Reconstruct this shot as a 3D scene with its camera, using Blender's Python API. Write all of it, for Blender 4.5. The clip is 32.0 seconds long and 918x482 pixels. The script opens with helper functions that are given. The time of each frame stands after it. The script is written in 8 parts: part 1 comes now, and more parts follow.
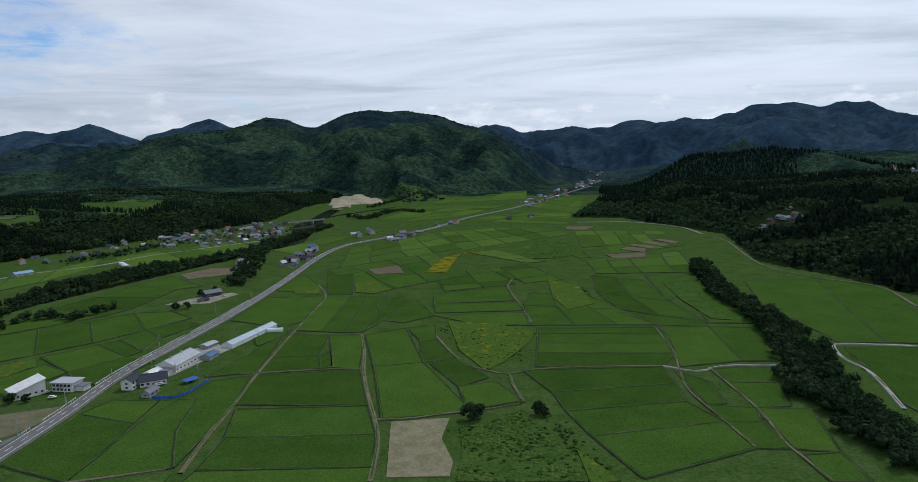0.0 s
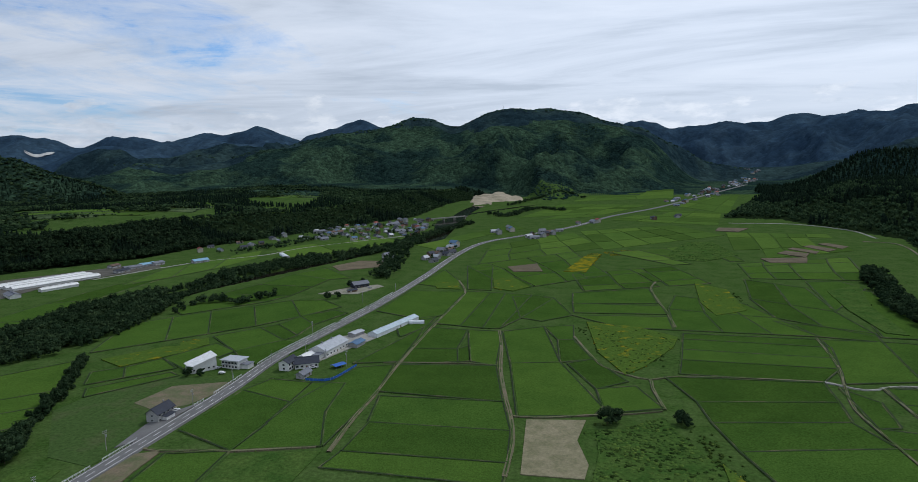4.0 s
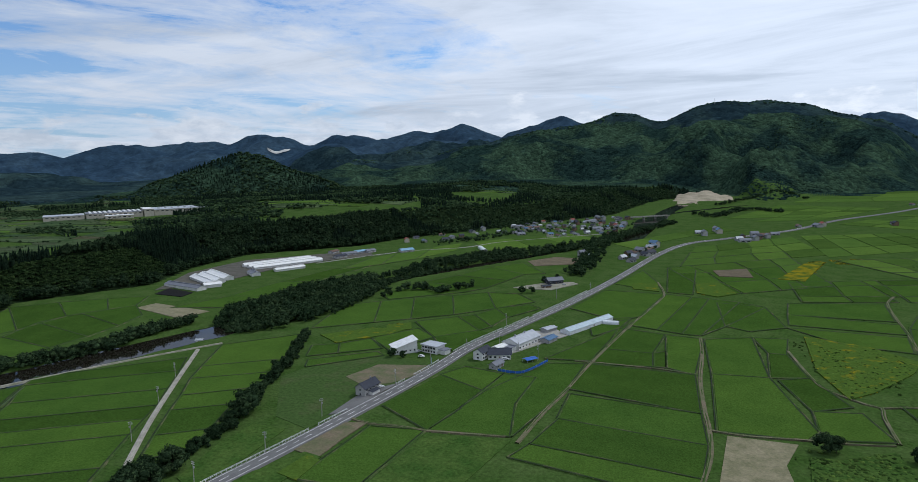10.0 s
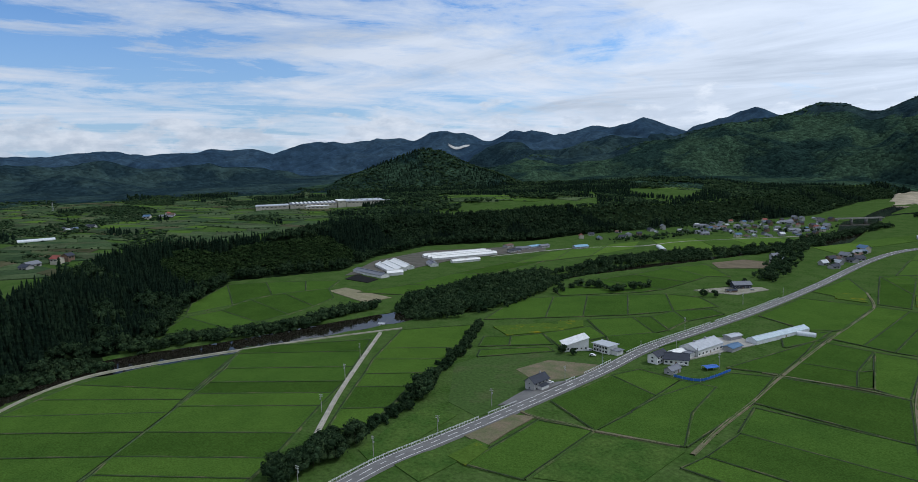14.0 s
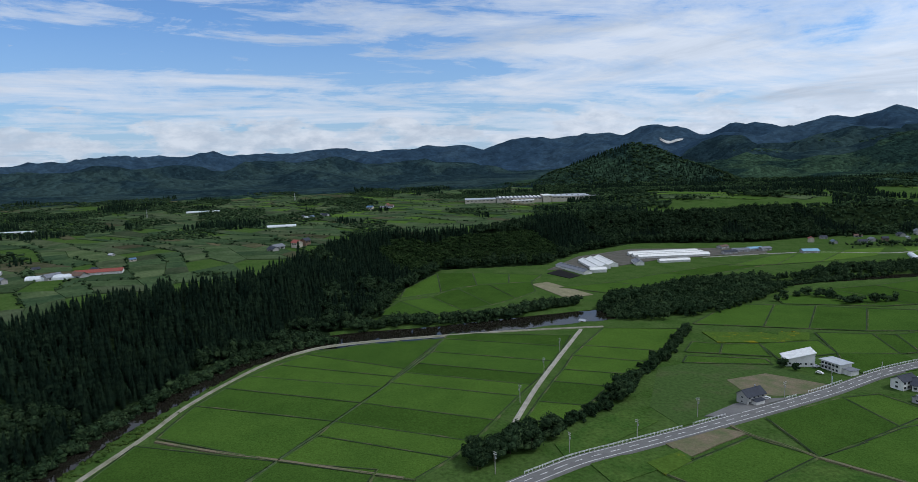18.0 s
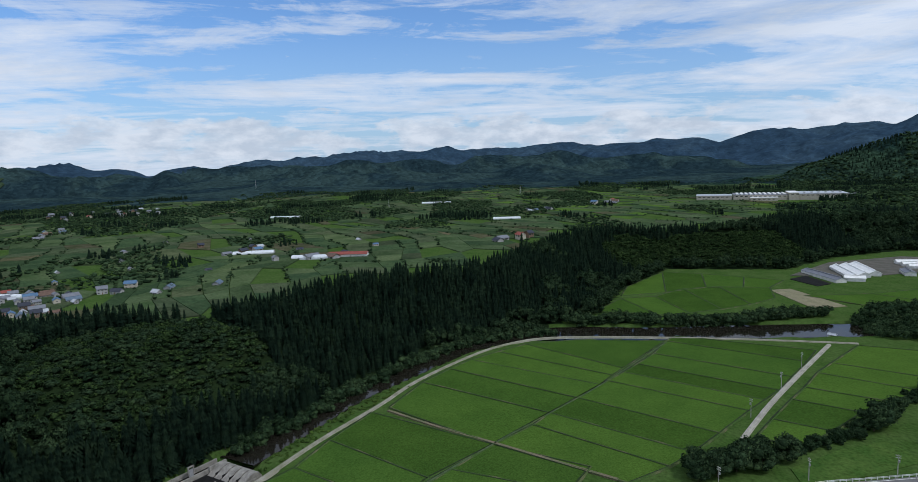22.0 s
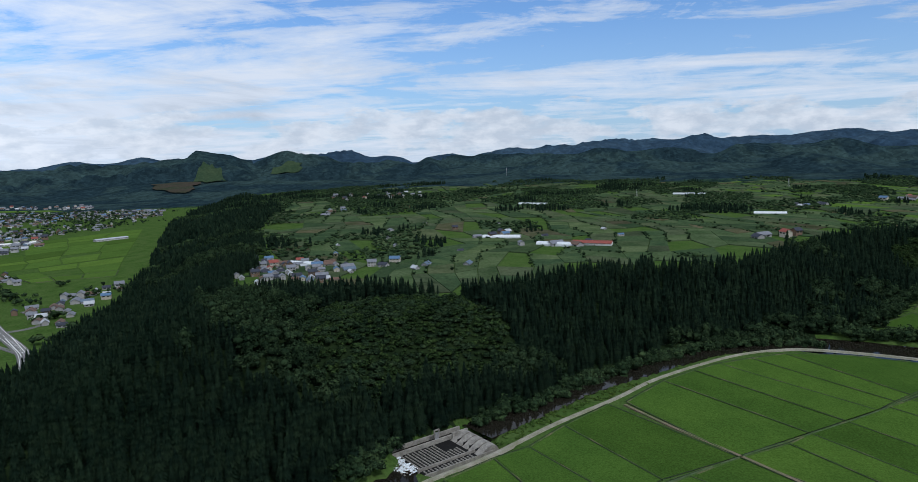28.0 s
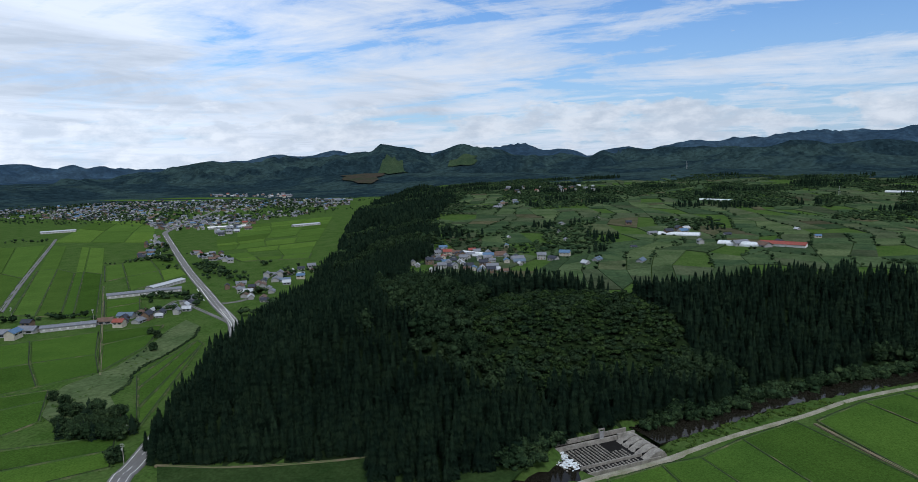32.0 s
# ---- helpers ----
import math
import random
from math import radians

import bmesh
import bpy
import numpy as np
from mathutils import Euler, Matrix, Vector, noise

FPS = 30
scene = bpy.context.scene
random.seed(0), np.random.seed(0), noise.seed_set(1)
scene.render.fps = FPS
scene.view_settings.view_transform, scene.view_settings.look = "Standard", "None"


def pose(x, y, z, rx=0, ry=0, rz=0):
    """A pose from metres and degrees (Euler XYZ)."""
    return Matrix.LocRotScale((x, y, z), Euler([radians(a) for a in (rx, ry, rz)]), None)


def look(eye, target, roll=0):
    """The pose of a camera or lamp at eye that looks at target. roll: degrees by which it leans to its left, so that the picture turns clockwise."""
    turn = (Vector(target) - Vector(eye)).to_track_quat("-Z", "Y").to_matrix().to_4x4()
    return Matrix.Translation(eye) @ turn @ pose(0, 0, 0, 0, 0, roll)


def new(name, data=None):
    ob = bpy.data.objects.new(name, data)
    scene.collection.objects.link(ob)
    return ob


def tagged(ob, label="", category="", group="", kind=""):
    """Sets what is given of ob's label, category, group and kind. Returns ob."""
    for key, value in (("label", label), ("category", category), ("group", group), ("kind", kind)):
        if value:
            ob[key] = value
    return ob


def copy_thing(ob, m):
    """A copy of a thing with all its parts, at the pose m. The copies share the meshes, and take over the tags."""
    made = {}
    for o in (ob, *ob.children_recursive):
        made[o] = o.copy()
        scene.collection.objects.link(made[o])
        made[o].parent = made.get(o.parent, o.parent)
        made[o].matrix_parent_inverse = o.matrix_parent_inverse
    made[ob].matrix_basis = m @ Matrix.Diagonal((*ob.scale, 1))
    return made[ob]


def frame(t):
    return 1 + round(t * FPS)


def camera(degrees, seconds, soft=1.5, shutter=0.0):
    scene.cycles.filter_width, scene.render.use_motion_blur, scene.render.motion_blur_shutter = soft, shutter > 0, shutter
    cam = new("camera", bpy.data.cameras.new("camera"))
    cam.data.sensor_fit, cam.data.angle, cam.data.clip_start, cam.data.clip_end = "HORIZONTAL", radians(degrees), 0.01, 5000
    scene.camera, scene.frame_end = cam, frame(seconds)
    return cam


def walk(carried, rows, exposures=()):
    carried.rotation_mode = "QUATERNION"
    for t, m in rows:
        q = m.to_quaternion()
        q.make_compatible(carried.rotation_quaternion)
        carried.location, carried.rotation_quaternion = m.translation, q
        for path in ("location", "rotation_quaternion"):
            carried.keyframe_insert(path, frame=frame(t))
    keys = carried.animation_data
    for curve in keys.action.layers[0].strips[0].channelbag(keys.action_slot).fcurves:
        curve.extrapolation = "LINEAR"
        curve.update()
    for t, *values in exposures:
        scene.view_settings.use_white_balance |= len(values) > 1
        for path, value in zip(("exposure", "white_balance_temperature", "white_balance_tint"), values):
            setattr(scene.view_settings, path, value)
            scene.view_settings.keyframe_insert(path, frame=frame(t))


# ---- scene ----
# Aerial pan over a rice valley: river, wooded terrace, villages and hills.
cam = camera(70.0, 32.0, soft=0.6)
PATH = [
    (0.0, pose(0, 0, 130, 82.617, 1.296, -0.000)),
    (0.5, pose(0, 0, 130, 82.636, 1.385, 1.846)),
    (1.0, pose(0, 0, 130, 82.694, 1.489, 4.369)),
    (1.5, pose(0, 0, 130, 82.731, 1.525, 6.775)),
    (2.0, pose(0, 0, 130, 82.741, 1.581, 8.310)),
    (2.5, pose(0, 0, 130, 82.746, 1.576, 9.380)),
    (3.0, pose(0, 0, 130, 82.762, 1.561, 10.186)),
    (3.5, pose(0, 0, 130, 82.741, 1.554, 11.124)),
    (5.5, pose(0, 0, 130, 82.762, 1.529, 15.885)),
    (6.0, pose(0, 0, 130, 82.761, 1.503, 17.127)),
    (6.5, pose(0, 0, 130, 82.774, 1.500, 18.429)),
    (7.0, pose(0, 0, 130, 82.786, 1.499, 19.782)),
    (7.5, pose(0, 0, 130, 82.791, 1.480, 21.094)),
    (8.0, pose(0, 0, 130, 82.795, 1.472, 22.486)),
    (8.5, pose(0, 0, 130, 82.812, 1.472, 24.056)),
    (9.0, pose(0, 0, 130, 82.838, 1.494, 25.820)),
    (9.5, pose(0, 0, 130, 82.860, 1.506, 27.583)),
    (10.0, pose(0, 0, 130, 82.876, 1.496, 29.363)),
    (10.5, pose(0, 0, 130, 82.888, 1.511, 30.974)),
    (11.0, pose(0, 0, 130, 82.885, 1.501, 32.305)),
    (11.5, pose(0, 0, 130, 82.775, 1.458, 33.465)),
    (12.0, pose(0, 0, 130, 82.790, 1.505, 35.391)),
    (12.5, pose(0, 0, 130, 82.821, 1.545, 38.095)),
    (13.0, pose(0, 0, 130, 82.851, 1.587, 40.570)),
    (13.5, pose(0, 0, 130, 82.867, 1.598, 42.598)),
    (15.5, pose(0, 0, 130, 82.905, 1.585, 50.595)),
    (16.0, pose(0, 0, 130, 82.917, 1.649, 52.553)),
    (16.5, pose(0, 0, 130, 82.925, 1.581, 54.860)),
    (17.0, pose(0, 0, 130, 82.928, 1.659, 57.388)),
    (17.5, pose(0, 0, 130, 82.961, 1.660, 59.963)),
    (18.0, pose(0, 0, 130, 82.968, 1.728, 62.365)),
    (18.5, pose(0, 0, 130, 82.985, 1.726, 64.772)),
    (19.0, pose(0, 0, 130, 83.000, 1.826, 67.283)),
    (19.5, pose(0, 0, 130, 83.043, 1.817, 70.245)),
    (20.0, pose(0, 0, 130, 83.096, 1.982, 74.211)),
    (20.5, pose(0, 0, 130, 83.141, 1.976, 77.258)),
    (21.0, pose(0, 0, 130, 83.130, 1.945, 79.524)),
    (21.5, pose(0, 0, 130, 83.073, 1.916, 80.780)),
    (22.0, pose(0, 0, 130, 83.035, 1.808, 81.752)),
    (22.5, pose(0, 0, 130, 82.992, 1.718, 82.940)),
    (23.0, pose(0, 0, 130, 82.955, 1.685, 84.533)),
    (23.5, pose(0, 0, 130, 82.913, 1.609, 86.141)),
    (24.0, pose(0, 0, 130, 82.884, 1.636, 88.054)),
    (24.5, pose(0, 0, 130, 82.865, 1.612, 90.187)),
    (25.0, pose(0, 0, 130, 82.831, 1.671, 92.302)),
    (25.5, pose(0, 0, 130, 82.783, 1.568, 94.135)),
    (27.5, pose(0, 0, 130, 82.635, 1.464, 101.087)),
    (28.0, pose(0, 0, 130, 82.625, 1.489, 103.077)),
    (28.5, pose(0, 0, 130, 82.591, 1.458, 105.127)),
    (29.0, pose(0, 0, 130, 82.573, 1.497, 107.141)),
    (29.5, pose(0, 0, 130, 82.538, 1.494, 109.115)),
    (30.0, pose(0, 0, 130, 82.512, 1.463, 110.902)),
    (30.5, pose(0, 0, 130, 82.468, 1.470, 112.530)),
    (31.0, pose(0, 0, 130, 82.478, 1.473, 114.297)),
    (31.5, pose(0, 0, 130, 82.437, 1.445, 116.279)),
    (32.0, pose(0, 0, 130, 82.413, 1.465, 118.022)),
]
walk(cam, PATH, [(0.0, -0.16, 6100, 10), (4.0, -0.12, 6100, 10), (9.0, -0.03, 6050, 10), (13.0, 0.04, 6000, 10), (19.0, 0.04, 6000, 10), (23.0, 0.11, 6000, 10), (32.0, 0.12, 6050, 10)])

# ---- light: bright broken cloud, soft high sun ----
SUN_AZ, SUN_EL = -35.0, 52.0
world = bpy.data.worlds.new("world")
scene.world = world
world.use_nodes = True


def nd(tree, kind, **values):
    n = tree.nodes.new(kind)
    for k, v in values.items():
        n.inputs[k.replace("_", " ")].default_value = v
    return n


def ramp(tree, fac, stops):
    r = tree.nodes.new("ShaderNodeValToRGB")
    e = r.color_ramp.elements
    while len(e) < len(stops):
        e.new(0.5)
    for el, (p, c) in zip(e, stops):
        el.position = p
        el.color = (*c, 1) if isinstance(c, tuple) else (c, c, c, 1)
    tree.links.new(fac, r.inputs[0])
    return r.outputs[0]


def mixed(tree, fac, a, b, mode="MIX"):
    m = tree.nodes.new("ShaderNodeMix")
    m.data_type, m.blend_type = "RGBA", mode
    for slot, v in ((0, fac), (6, a), (7, b)):
        if isinstance(v, (int, float)):
            m.inputs[slot].default_value = v
        elif isinstance(v, tuple):
            m.inputs[slot].default_value = (*v, 1)
        else:
            tree.links.new(v, m.inputs[slot])
    return m.outputs[2]


def math_node(tree, op, a, b=0.0, c=0.0):
    m = tree.nodes.new("ShaderNodeMath")
    m.operation = op
    for i, v in enumerate((a, b, c)):
        if isinstance(v, (int, float)):
            m.inputs[i].default_value = v
        else:
            tree.links.new(v, m.inputs[i])
    return m.outputs[0]


def sky_world():
    t = world.node_tree
    t.nodes.clear()
    out = t.nodes.new("ShaderNodeOutputWorld")
    bg = t.nodes.new("ShaderNodeBackground")
    bg.inputs[1].default_value = 0.15
    sky = t.nodes.new("ShaderNodeTexSky")
    sky.sky_type, sky.sun_disc = "NISHITA", False
    sky.sun_elevation, sky.sun_rotation = radians(SUN_EL), radians(-SUN_AZ)
    sky.air_density, sky.dust_density, sky.ozone_density = 1.0, 0.6, 2.0
    tc = t.nodes.new("ShaderNodeTexCoord")
    sep = t.nodes.new("ShaderNodeSeparateXYZ")
    t.links.new(tc.outputs["Generated"], sep.inputs[0])
    x, y, z = sep.outputs
    # a flat cloud deck overhead, and its azimuth from north towards west
    lift = math_node(t, "ADD", math_node(t, "MAXIMUM", z, 0.0), 0.07)
    deck = t.nodes.new("ShaderNodeCombineXYZ")
    t.links.new(math_node(t, "DIVIDE", x, lift), deck.inputs[0])
    t.links.new(math_node(t, "DIVIDE", y, lift), deck.inputs[1])
    turn = math_node(t, "MULTIPLY_ADD", math_node(t, "ARCTAN2", math_node(t, "MULTIPLY", x, -1.0), y), 1 / 6.28319, 0.5)

    def by_azimuth(rows):
        return ramp(t, turn, [((a + 180) / 360, v) for a, v in rows])

    def cloud(vector, scale, detail, stretch, rough, seed=0.0, warp=0.3, roll=0.0):
        mp = t.nodes.new("ShaderNodeMapping")
        mp.inputs["Scale"].default_value = stretch
        mp.inputs["Location"].default_value = (seed, seed * 0.7, seed * 0.3)
        mp.inputs["Rotation"].default_value = (0, 0, radians(roll))
        t.links.new(vector, mp.inputs[0])
        n = nd(t, "ShaderNodeTexNoise", Scale=scale, Detail=detail, Roughness=rough, Distortion=warp)
        t.links.new(mp.outputs[0], n.inputs["Vector"])
        return n.outputs[0]

    flat, ball = deck.outputs[0], tc.outputs["Generated"]
    # how closed the cover is: nearly whole to the north and east, thin streaks to the west, more again to the south
    cover = by_azimuth([(-180, 0.24), (-50, 0.27), (0, 0.25), (22, 0.20), (40, 0.09), (60, 0.035), (85, 0.0), (108, 0.03), (128, 0.09), (150, 0.16), (180, 0.24)])
    streak = cloud(flat, 0.60, 11, (1.5, 0.62, 1.0), 0.64, 3.4, 0.5)
    wisp = cloud(ball, 6.0, 9, (1.0, 1.0, 5.0), 0.68, 7.7, 0.6)
    d = math_node(t, "ADD", math_node(t, "ADD", math_node(t, "MULTIPLY", streak, 0.66), math_node(t, "MULTIPLY", wisp, 0.34)), cover)
    mask = ramp(t, d, [(0.495, 0.0), (0.545, 0.5), (0.64, 0.97)])
    # grey undersides of the thick deck
    shade = cloud(flat, 0.42, 10, (0.8, 1.4, 1.0), 0.62, 11.3, 0.5, 20)
    thick = math_node(t, "ADD", shade, math_node(t, "MULTIPLY", cover, 0.62))
    tone = ramp(t, thick, [(0.50, (5.8, 6.15, 6.7)), (0.61, (5.2, 5.6, 6.2)), (0.76, (3.75, 4.15, 4.7))])
    # heaped clouds low over the hills, paler at their tops
    heap = cloud(ball, 11.0, 8, (1, 1, 3.2), 0.58, 5.1, 0.15)
    band = ramp(t, z, [(0.0, 0.25), (0.03, 0.33), (0.062, 0.27), (0.10, 0.0)])
    heaps = ramp(t, math_node(t, "ADD", heap, band), [(0.74, 0.0), (0.80, 0.75), (0.90, 0.95)])
    heap_tone = ramp(t, cloud(ball, 24.0, 6, (1, 1, 2.4), 0.6, 9.3, 0.1), [(0.38, (4.4, 4.85, 5.45)), (0.62, (6.0, 6.25, 6.6))])
    clear = mixed(t, 1.0, sky.outputs[0], (0.56, 0.80, 1.08), "MULTIPLY")
    pale = mixed(t, ramp(t, z, [(0.0, 0.75), (0.06, 0.48), (0.20, 0.12), (0.5, 0.0)]), clear, (3.7, 4.7, 6.0))
    low_deck = mixed(t, math_node(t, "MULTIPLY", ramp(t, z, [(0.0, 0.75), (0.07, 0.45), (0.13, 0.0)]), by_azimuth([(-180, 1.0), (5, 1.0), (35, 0.25), (60, 0.0), (150, 0.0), (180, 0.6)])), tone, (4.2, 4.6, 5.15))
    col = mixed(t, heaps, mixed(t, mask, pale, low_deck), heap_tone)
    glow = by_azimuth([(-180, 1.0), (-20, 1.03), (12, 0.98), (32, 0.84), (60, 0.74), (95, 0.74), (125, 0.76), (142, 0.9), (180, 1.0)])
    t.links.new(mixed(t, 1.0, col, glow, "MULTIPLY"), bg.inputs[0])
    t.links.new(bg.outputs[0], out.inputs[0])


sky_world()
sun = new("sun", bpy.data.lights.new("sun", "SUN"))
sun.data.energy, sun.data.angle, sun.data.color = 1.75, radians(10), (1.0, 0.96, 0.9)
a_ = radians(SUN_AZ)
sun.matrix_world = look((math.sin(-a_) * 600, math.cos(a_) * 600, 600 * math.tan(radians(SUN_EL))), (0, 0, 0))


# ---- numbers: noise, lines, areas ----
def value_noise(x, y, seed=0):
    x, y = np.asarray(x, float), np.asarray(y, float)
    xi, yi = np.floor(x).astype(np.int64), np.floor(y).astype(np.int64)
    fx, fy = x - xi, y - yi
    fx, fy = fx * fx * (3 - 2 * fx), fy * fy * (3 - 2 * fy)

    def h(a, b):
        n = (a * 374761393 + b * 668265263 + seed * 974711) & 0x7FFFFFFF
        n = ((n ^ (n >> 13)) * 1274126177) & 0x7FFFFFFF
        return ((n ^ (n >> 16)) & 0xFFFF) / 65535.0

    return (h(xi, yi) * (1 - fx) + h(xi + 1, yi) * fx) * (1 - fy) + (h(xi, yi + 1) * (1 - fx) + h(xi + 1, yi + 1) * fx) * fy


def fbm(x, y, size, octaves=4, seed=0):
    s, a, tot = 0.0, 1.0, 0.0
    for o in range(octaves):
        s = s + a * value_noise(x / size, y / size, seed + o * 17)
        tot, a, size = tot + a, a * 0.5, size * 0.5
    return s / tot * 2 - 1


def line_distance(x, y, pts):
    best = np.full(np.shape(x), 1e9)
    for (ax, ay), (bx, by) in zip(pts, pts[1:]):
        dx, dy = bx - ax, by - ay
        k = np.clip(((x - ax) * dx + (y - ay) * dy) / (dx * dx + dy * dy + 1e-9), 0, 1)
        best = np.minimum(best, np.hypot(x - ax - k * dx, y - ay - k * dy))
    return best


def inside(x, y, pts):
    r = np.zeros(np.shape(x), bool)
    for (ax, ay), (bx, by) in zip(pts, pts[1:] + pts[:1]):
        if ay != by:
            r ^= ((ay > y) != (by > y)) & (x < (bx - ax) * (y - ay) / (by - ay) + ax)
    return r


def signed(x, y, pts):
    d = line_distance(x, y, pts + pts[:1])
    return np.where(inside(x, y, pts), d, -d)


def smooth(v, lo, hi):
    k = np.clip((v - lo) / (hi - lo), 0, 1)
    return k * k * (3 - 2 * k)


def curve_points(pts, step):
    """A smooth line through pts, in steps of about that many metres."""
    p = [np.array(q, float) for q in pts]
    p = [2 * p[0] - p[1]] + p + [2 * p[-1] - p[-2]]
    out = []
    for i in range(1, len(p) - 2):
        n = max(2, int(np.linalg.norm(p[i + 1] - p[i]) / step))
        for k in np.arange(n) / n:
            out.append(0.5 * (2 * p[i] + (p[i + 1] - p[i - 1]) * k + (2 * p[i - 1] - 5 * p[i] + 4 * p[i + 1] - p[i + 2]) * k ** 2
                              + (3 * p[i] - p[i - 1] - 3 * p[i + 1] + p[i + 2]) * k ** 3))
    out.append(p[-2])
    return [(float(a[0]), float(a[1])) for a in out]


# ---- the plan ----
ROAD = [(524.0, 2616.7), (300.0, 2043.7), (136.5, 1623.3), (17.0, 1387.0), (-50.2, 1195.6), (-130.3, 1055.3), (-174.1, 978.4), (-189.9, 865.7), (-191.8, 683.7), (-197.1, 553.4), (-206.4, 457.0), (-212.9, 388.4), (-210.4, 324.8)] + [(-212.0, 240.7), (-213.1, 210.2), (-214.1, 188.7), (-215.0, 170.5), (-213.6, 152.1)] + \
    [(-206, 100), (-190, 20), (-160, -80), (-132, -170), (-136, -222)] + [(-158.2, -246.7), (-183.7, -262.5), (-337.1, -372.1), (-417.5, -484.1), (-534.1, -660.5), (-755.6, -979.8)] + [(-800, -1040), (-858, -1088), (-984, -1190), (-1200, -1350)]
RIVER = [(100, 2100), (-150, 1800), (-300, 1500)] + [(-327.4, 1333.8), (-284.2, 1092.5), (-327.6, 848.1), (-416.2, 597.6), (-424.9, 469.5), (-422.9, 342.5), (-436.5, 273.0), (-447.3, 209.0), (-463.4, 157.2)] + \
    [(-457.9, 89.6), (-441.5, 57.3), (-400.3, 18.2), (-362.2, -17.3)] + [(-323.7, -41.6), (-294.4, -63.2), (-273.2, -73.9), (-242.3, -87.4), (-224.1, -97.9)] + [(-190, -135), (-130, -150), (0, -155), (200, -140)]
FOOT = [(-300, 2200), (-420, 1900)] + [(-424.9, 1650.0), (-415.3, 1419.1), (-469.1, 1271.3), (-526.6, 1134.8), (-578.5, 1011.7), (-625.5, 900.0), (-638.6, 805.8), (-738.5, 672.9), (-713.5, 552.7), (-659.1, 457.3), (-703.0, 334.7), (-596.7, 237.2), (-517.2, 185.0)] + \
    [(-467.4, 91.5), (-448.2, 45.7), (-380.5, -24.8)] + [(-340.8, -43.9), (-305.3, -76.9), (-281.0, -95.4), (-250.0, -104.0), (-233.7, -112.9), (-214.0, -124.0), (-206.0, -150.0), (-222.0, -163.5), (-204.0, -194.0), (-189.0, -223.0), (-174.9, -245.0), (-184.1, -261.8)] + [(-300, -345), (-365, -375), (-510, -440), (-700, -560)] + \
    [(-1175.5, -886.4), (-1560.0, -1090.4)] + [(-2100, -1200), (-2600, -900), (-4900, -900), (-4900, 3500), (-1400, 3500)]
HILL_EAST = [(229.4, 1335.6), (322.0, 1313.2), (377.4, 1125.9), (413.8, 1016.0), (349.8, 755.8), (386.5, 644.3), (398.8, 562.7)] + [(430, 480), (520, 420), (900, 300), (3000, 300), (3000, 3600), (900, 3600), (420, 1900)]
TERRACE = 30.0
NORTH_REACH = [(-326.8, 1801.9), (-320.5, 1533.3), (-296.6, 1287.5), (-277.0, 1113.9), (-263.0, 977.2)]
POND = [(-418.4, 357.8), (-422.9, 342.5), (-436.5, 273.0), (-447.3, 209.0), (-463.4, 157.2)] + [(-468.5, 118.4)]
VALLEY_NORTH = [(104.4, 1578.3), (300.0, 2043.7), (543.5, 2713.8)] + [(560, 2900)]
VALLEY_SOUTH = [(-760, -980), (-1200, -1500), (-1700, -2000)]
WEIR_PIT = [(-247, -72), (-266, -96), (-301, -72), (-281, -45)]

# open fields on a low swell of the wooded northern terrace
CLEARINGS = [[(-1080, 980), (-1228, 1176), (-1161, 1302), (-1103, 1469), (-978, 1521), (-740, 1150), (-790, 1040), (-880, 980)],
             [(-1030, 1770), (-1063, 2005), (-922, 2065), (-813, 1806), (-720, 1440), (-830, 1480)]]

# ridges: (azimuth, elevation) of the crest as seen from the middle of the valley, its distance, its foot
RIDGES = []


def ridge(crest, far, near, rough):
    RIDGES.append((crest, far, near, rough))


ridge([(46.6, -1.26), (39.7, 0.13), (34.8, 0.69), (31.2, 1.14), (27.3, 1.66), (23.1, 2.44), (18.6, 3.34), (14.4, 3.79), (12.0, 3.39), (9.1, 3.94), (6.6, 4.15), (3.1, 3.85), (-0.9, 2.43), (-5.9, 1.21), (-10.8, -0.00), (-15.6, -1.47), (-19.4, -3.44)], 3000, 1750, 180)
ridge([(7.3, -1.49), (2.2, -0.00), (-0.9, 2.58), (-2.4, 2.94), (-5.9, 2.05), (-8.9, 2.41), (-13.2, 2.52), (-17.9, 2.83), (-21.0, 2.98), (-23.2, 3.56), (-26.5, 3.87), (-30.3, 3.38), (-34.6, 2.83), (-38.9, 1.79)], 4450, 3300, 250)
ridge([(-14.7, -1.46), (-18.4, -0.32), (-21.5, 1.94), (-24.5, 2.37), (-26.5, 2.28), (-29.7, 1.18), (-32.3, 0.79), (-34.7, 1.11)], 3900, 3000, 200)
ridge([(29.7, -1.71), (27.3, 1.18), (25.0, 2.49), (22.2, 2.70), (20.4, 3.27), (18.6, 2.86), (16.5, 3.43), (14.5, 2.96), (12.0, 1.73), (9.7, -0.32)], 4300, 3200, 200)
ridge([(81.7, 0.91), (75.4, 0.89), (72.9, 1.08), (71.0, 0.96), (67.9, 1.11), (63.7, 1.02), (60.2, 1.13), (57.0, 1.49), (53.7, 1.51), (49.8, 1.87), (45.8, 2.07), (41.7, 1.72), (39.7, 2.16), (35.7, 2.29), (31.7, 2.45), (29.2, 2.76), (26.8, 2.23), (24.0, 1.07), (20.3, -0.95)], 4500, 3300, 95)
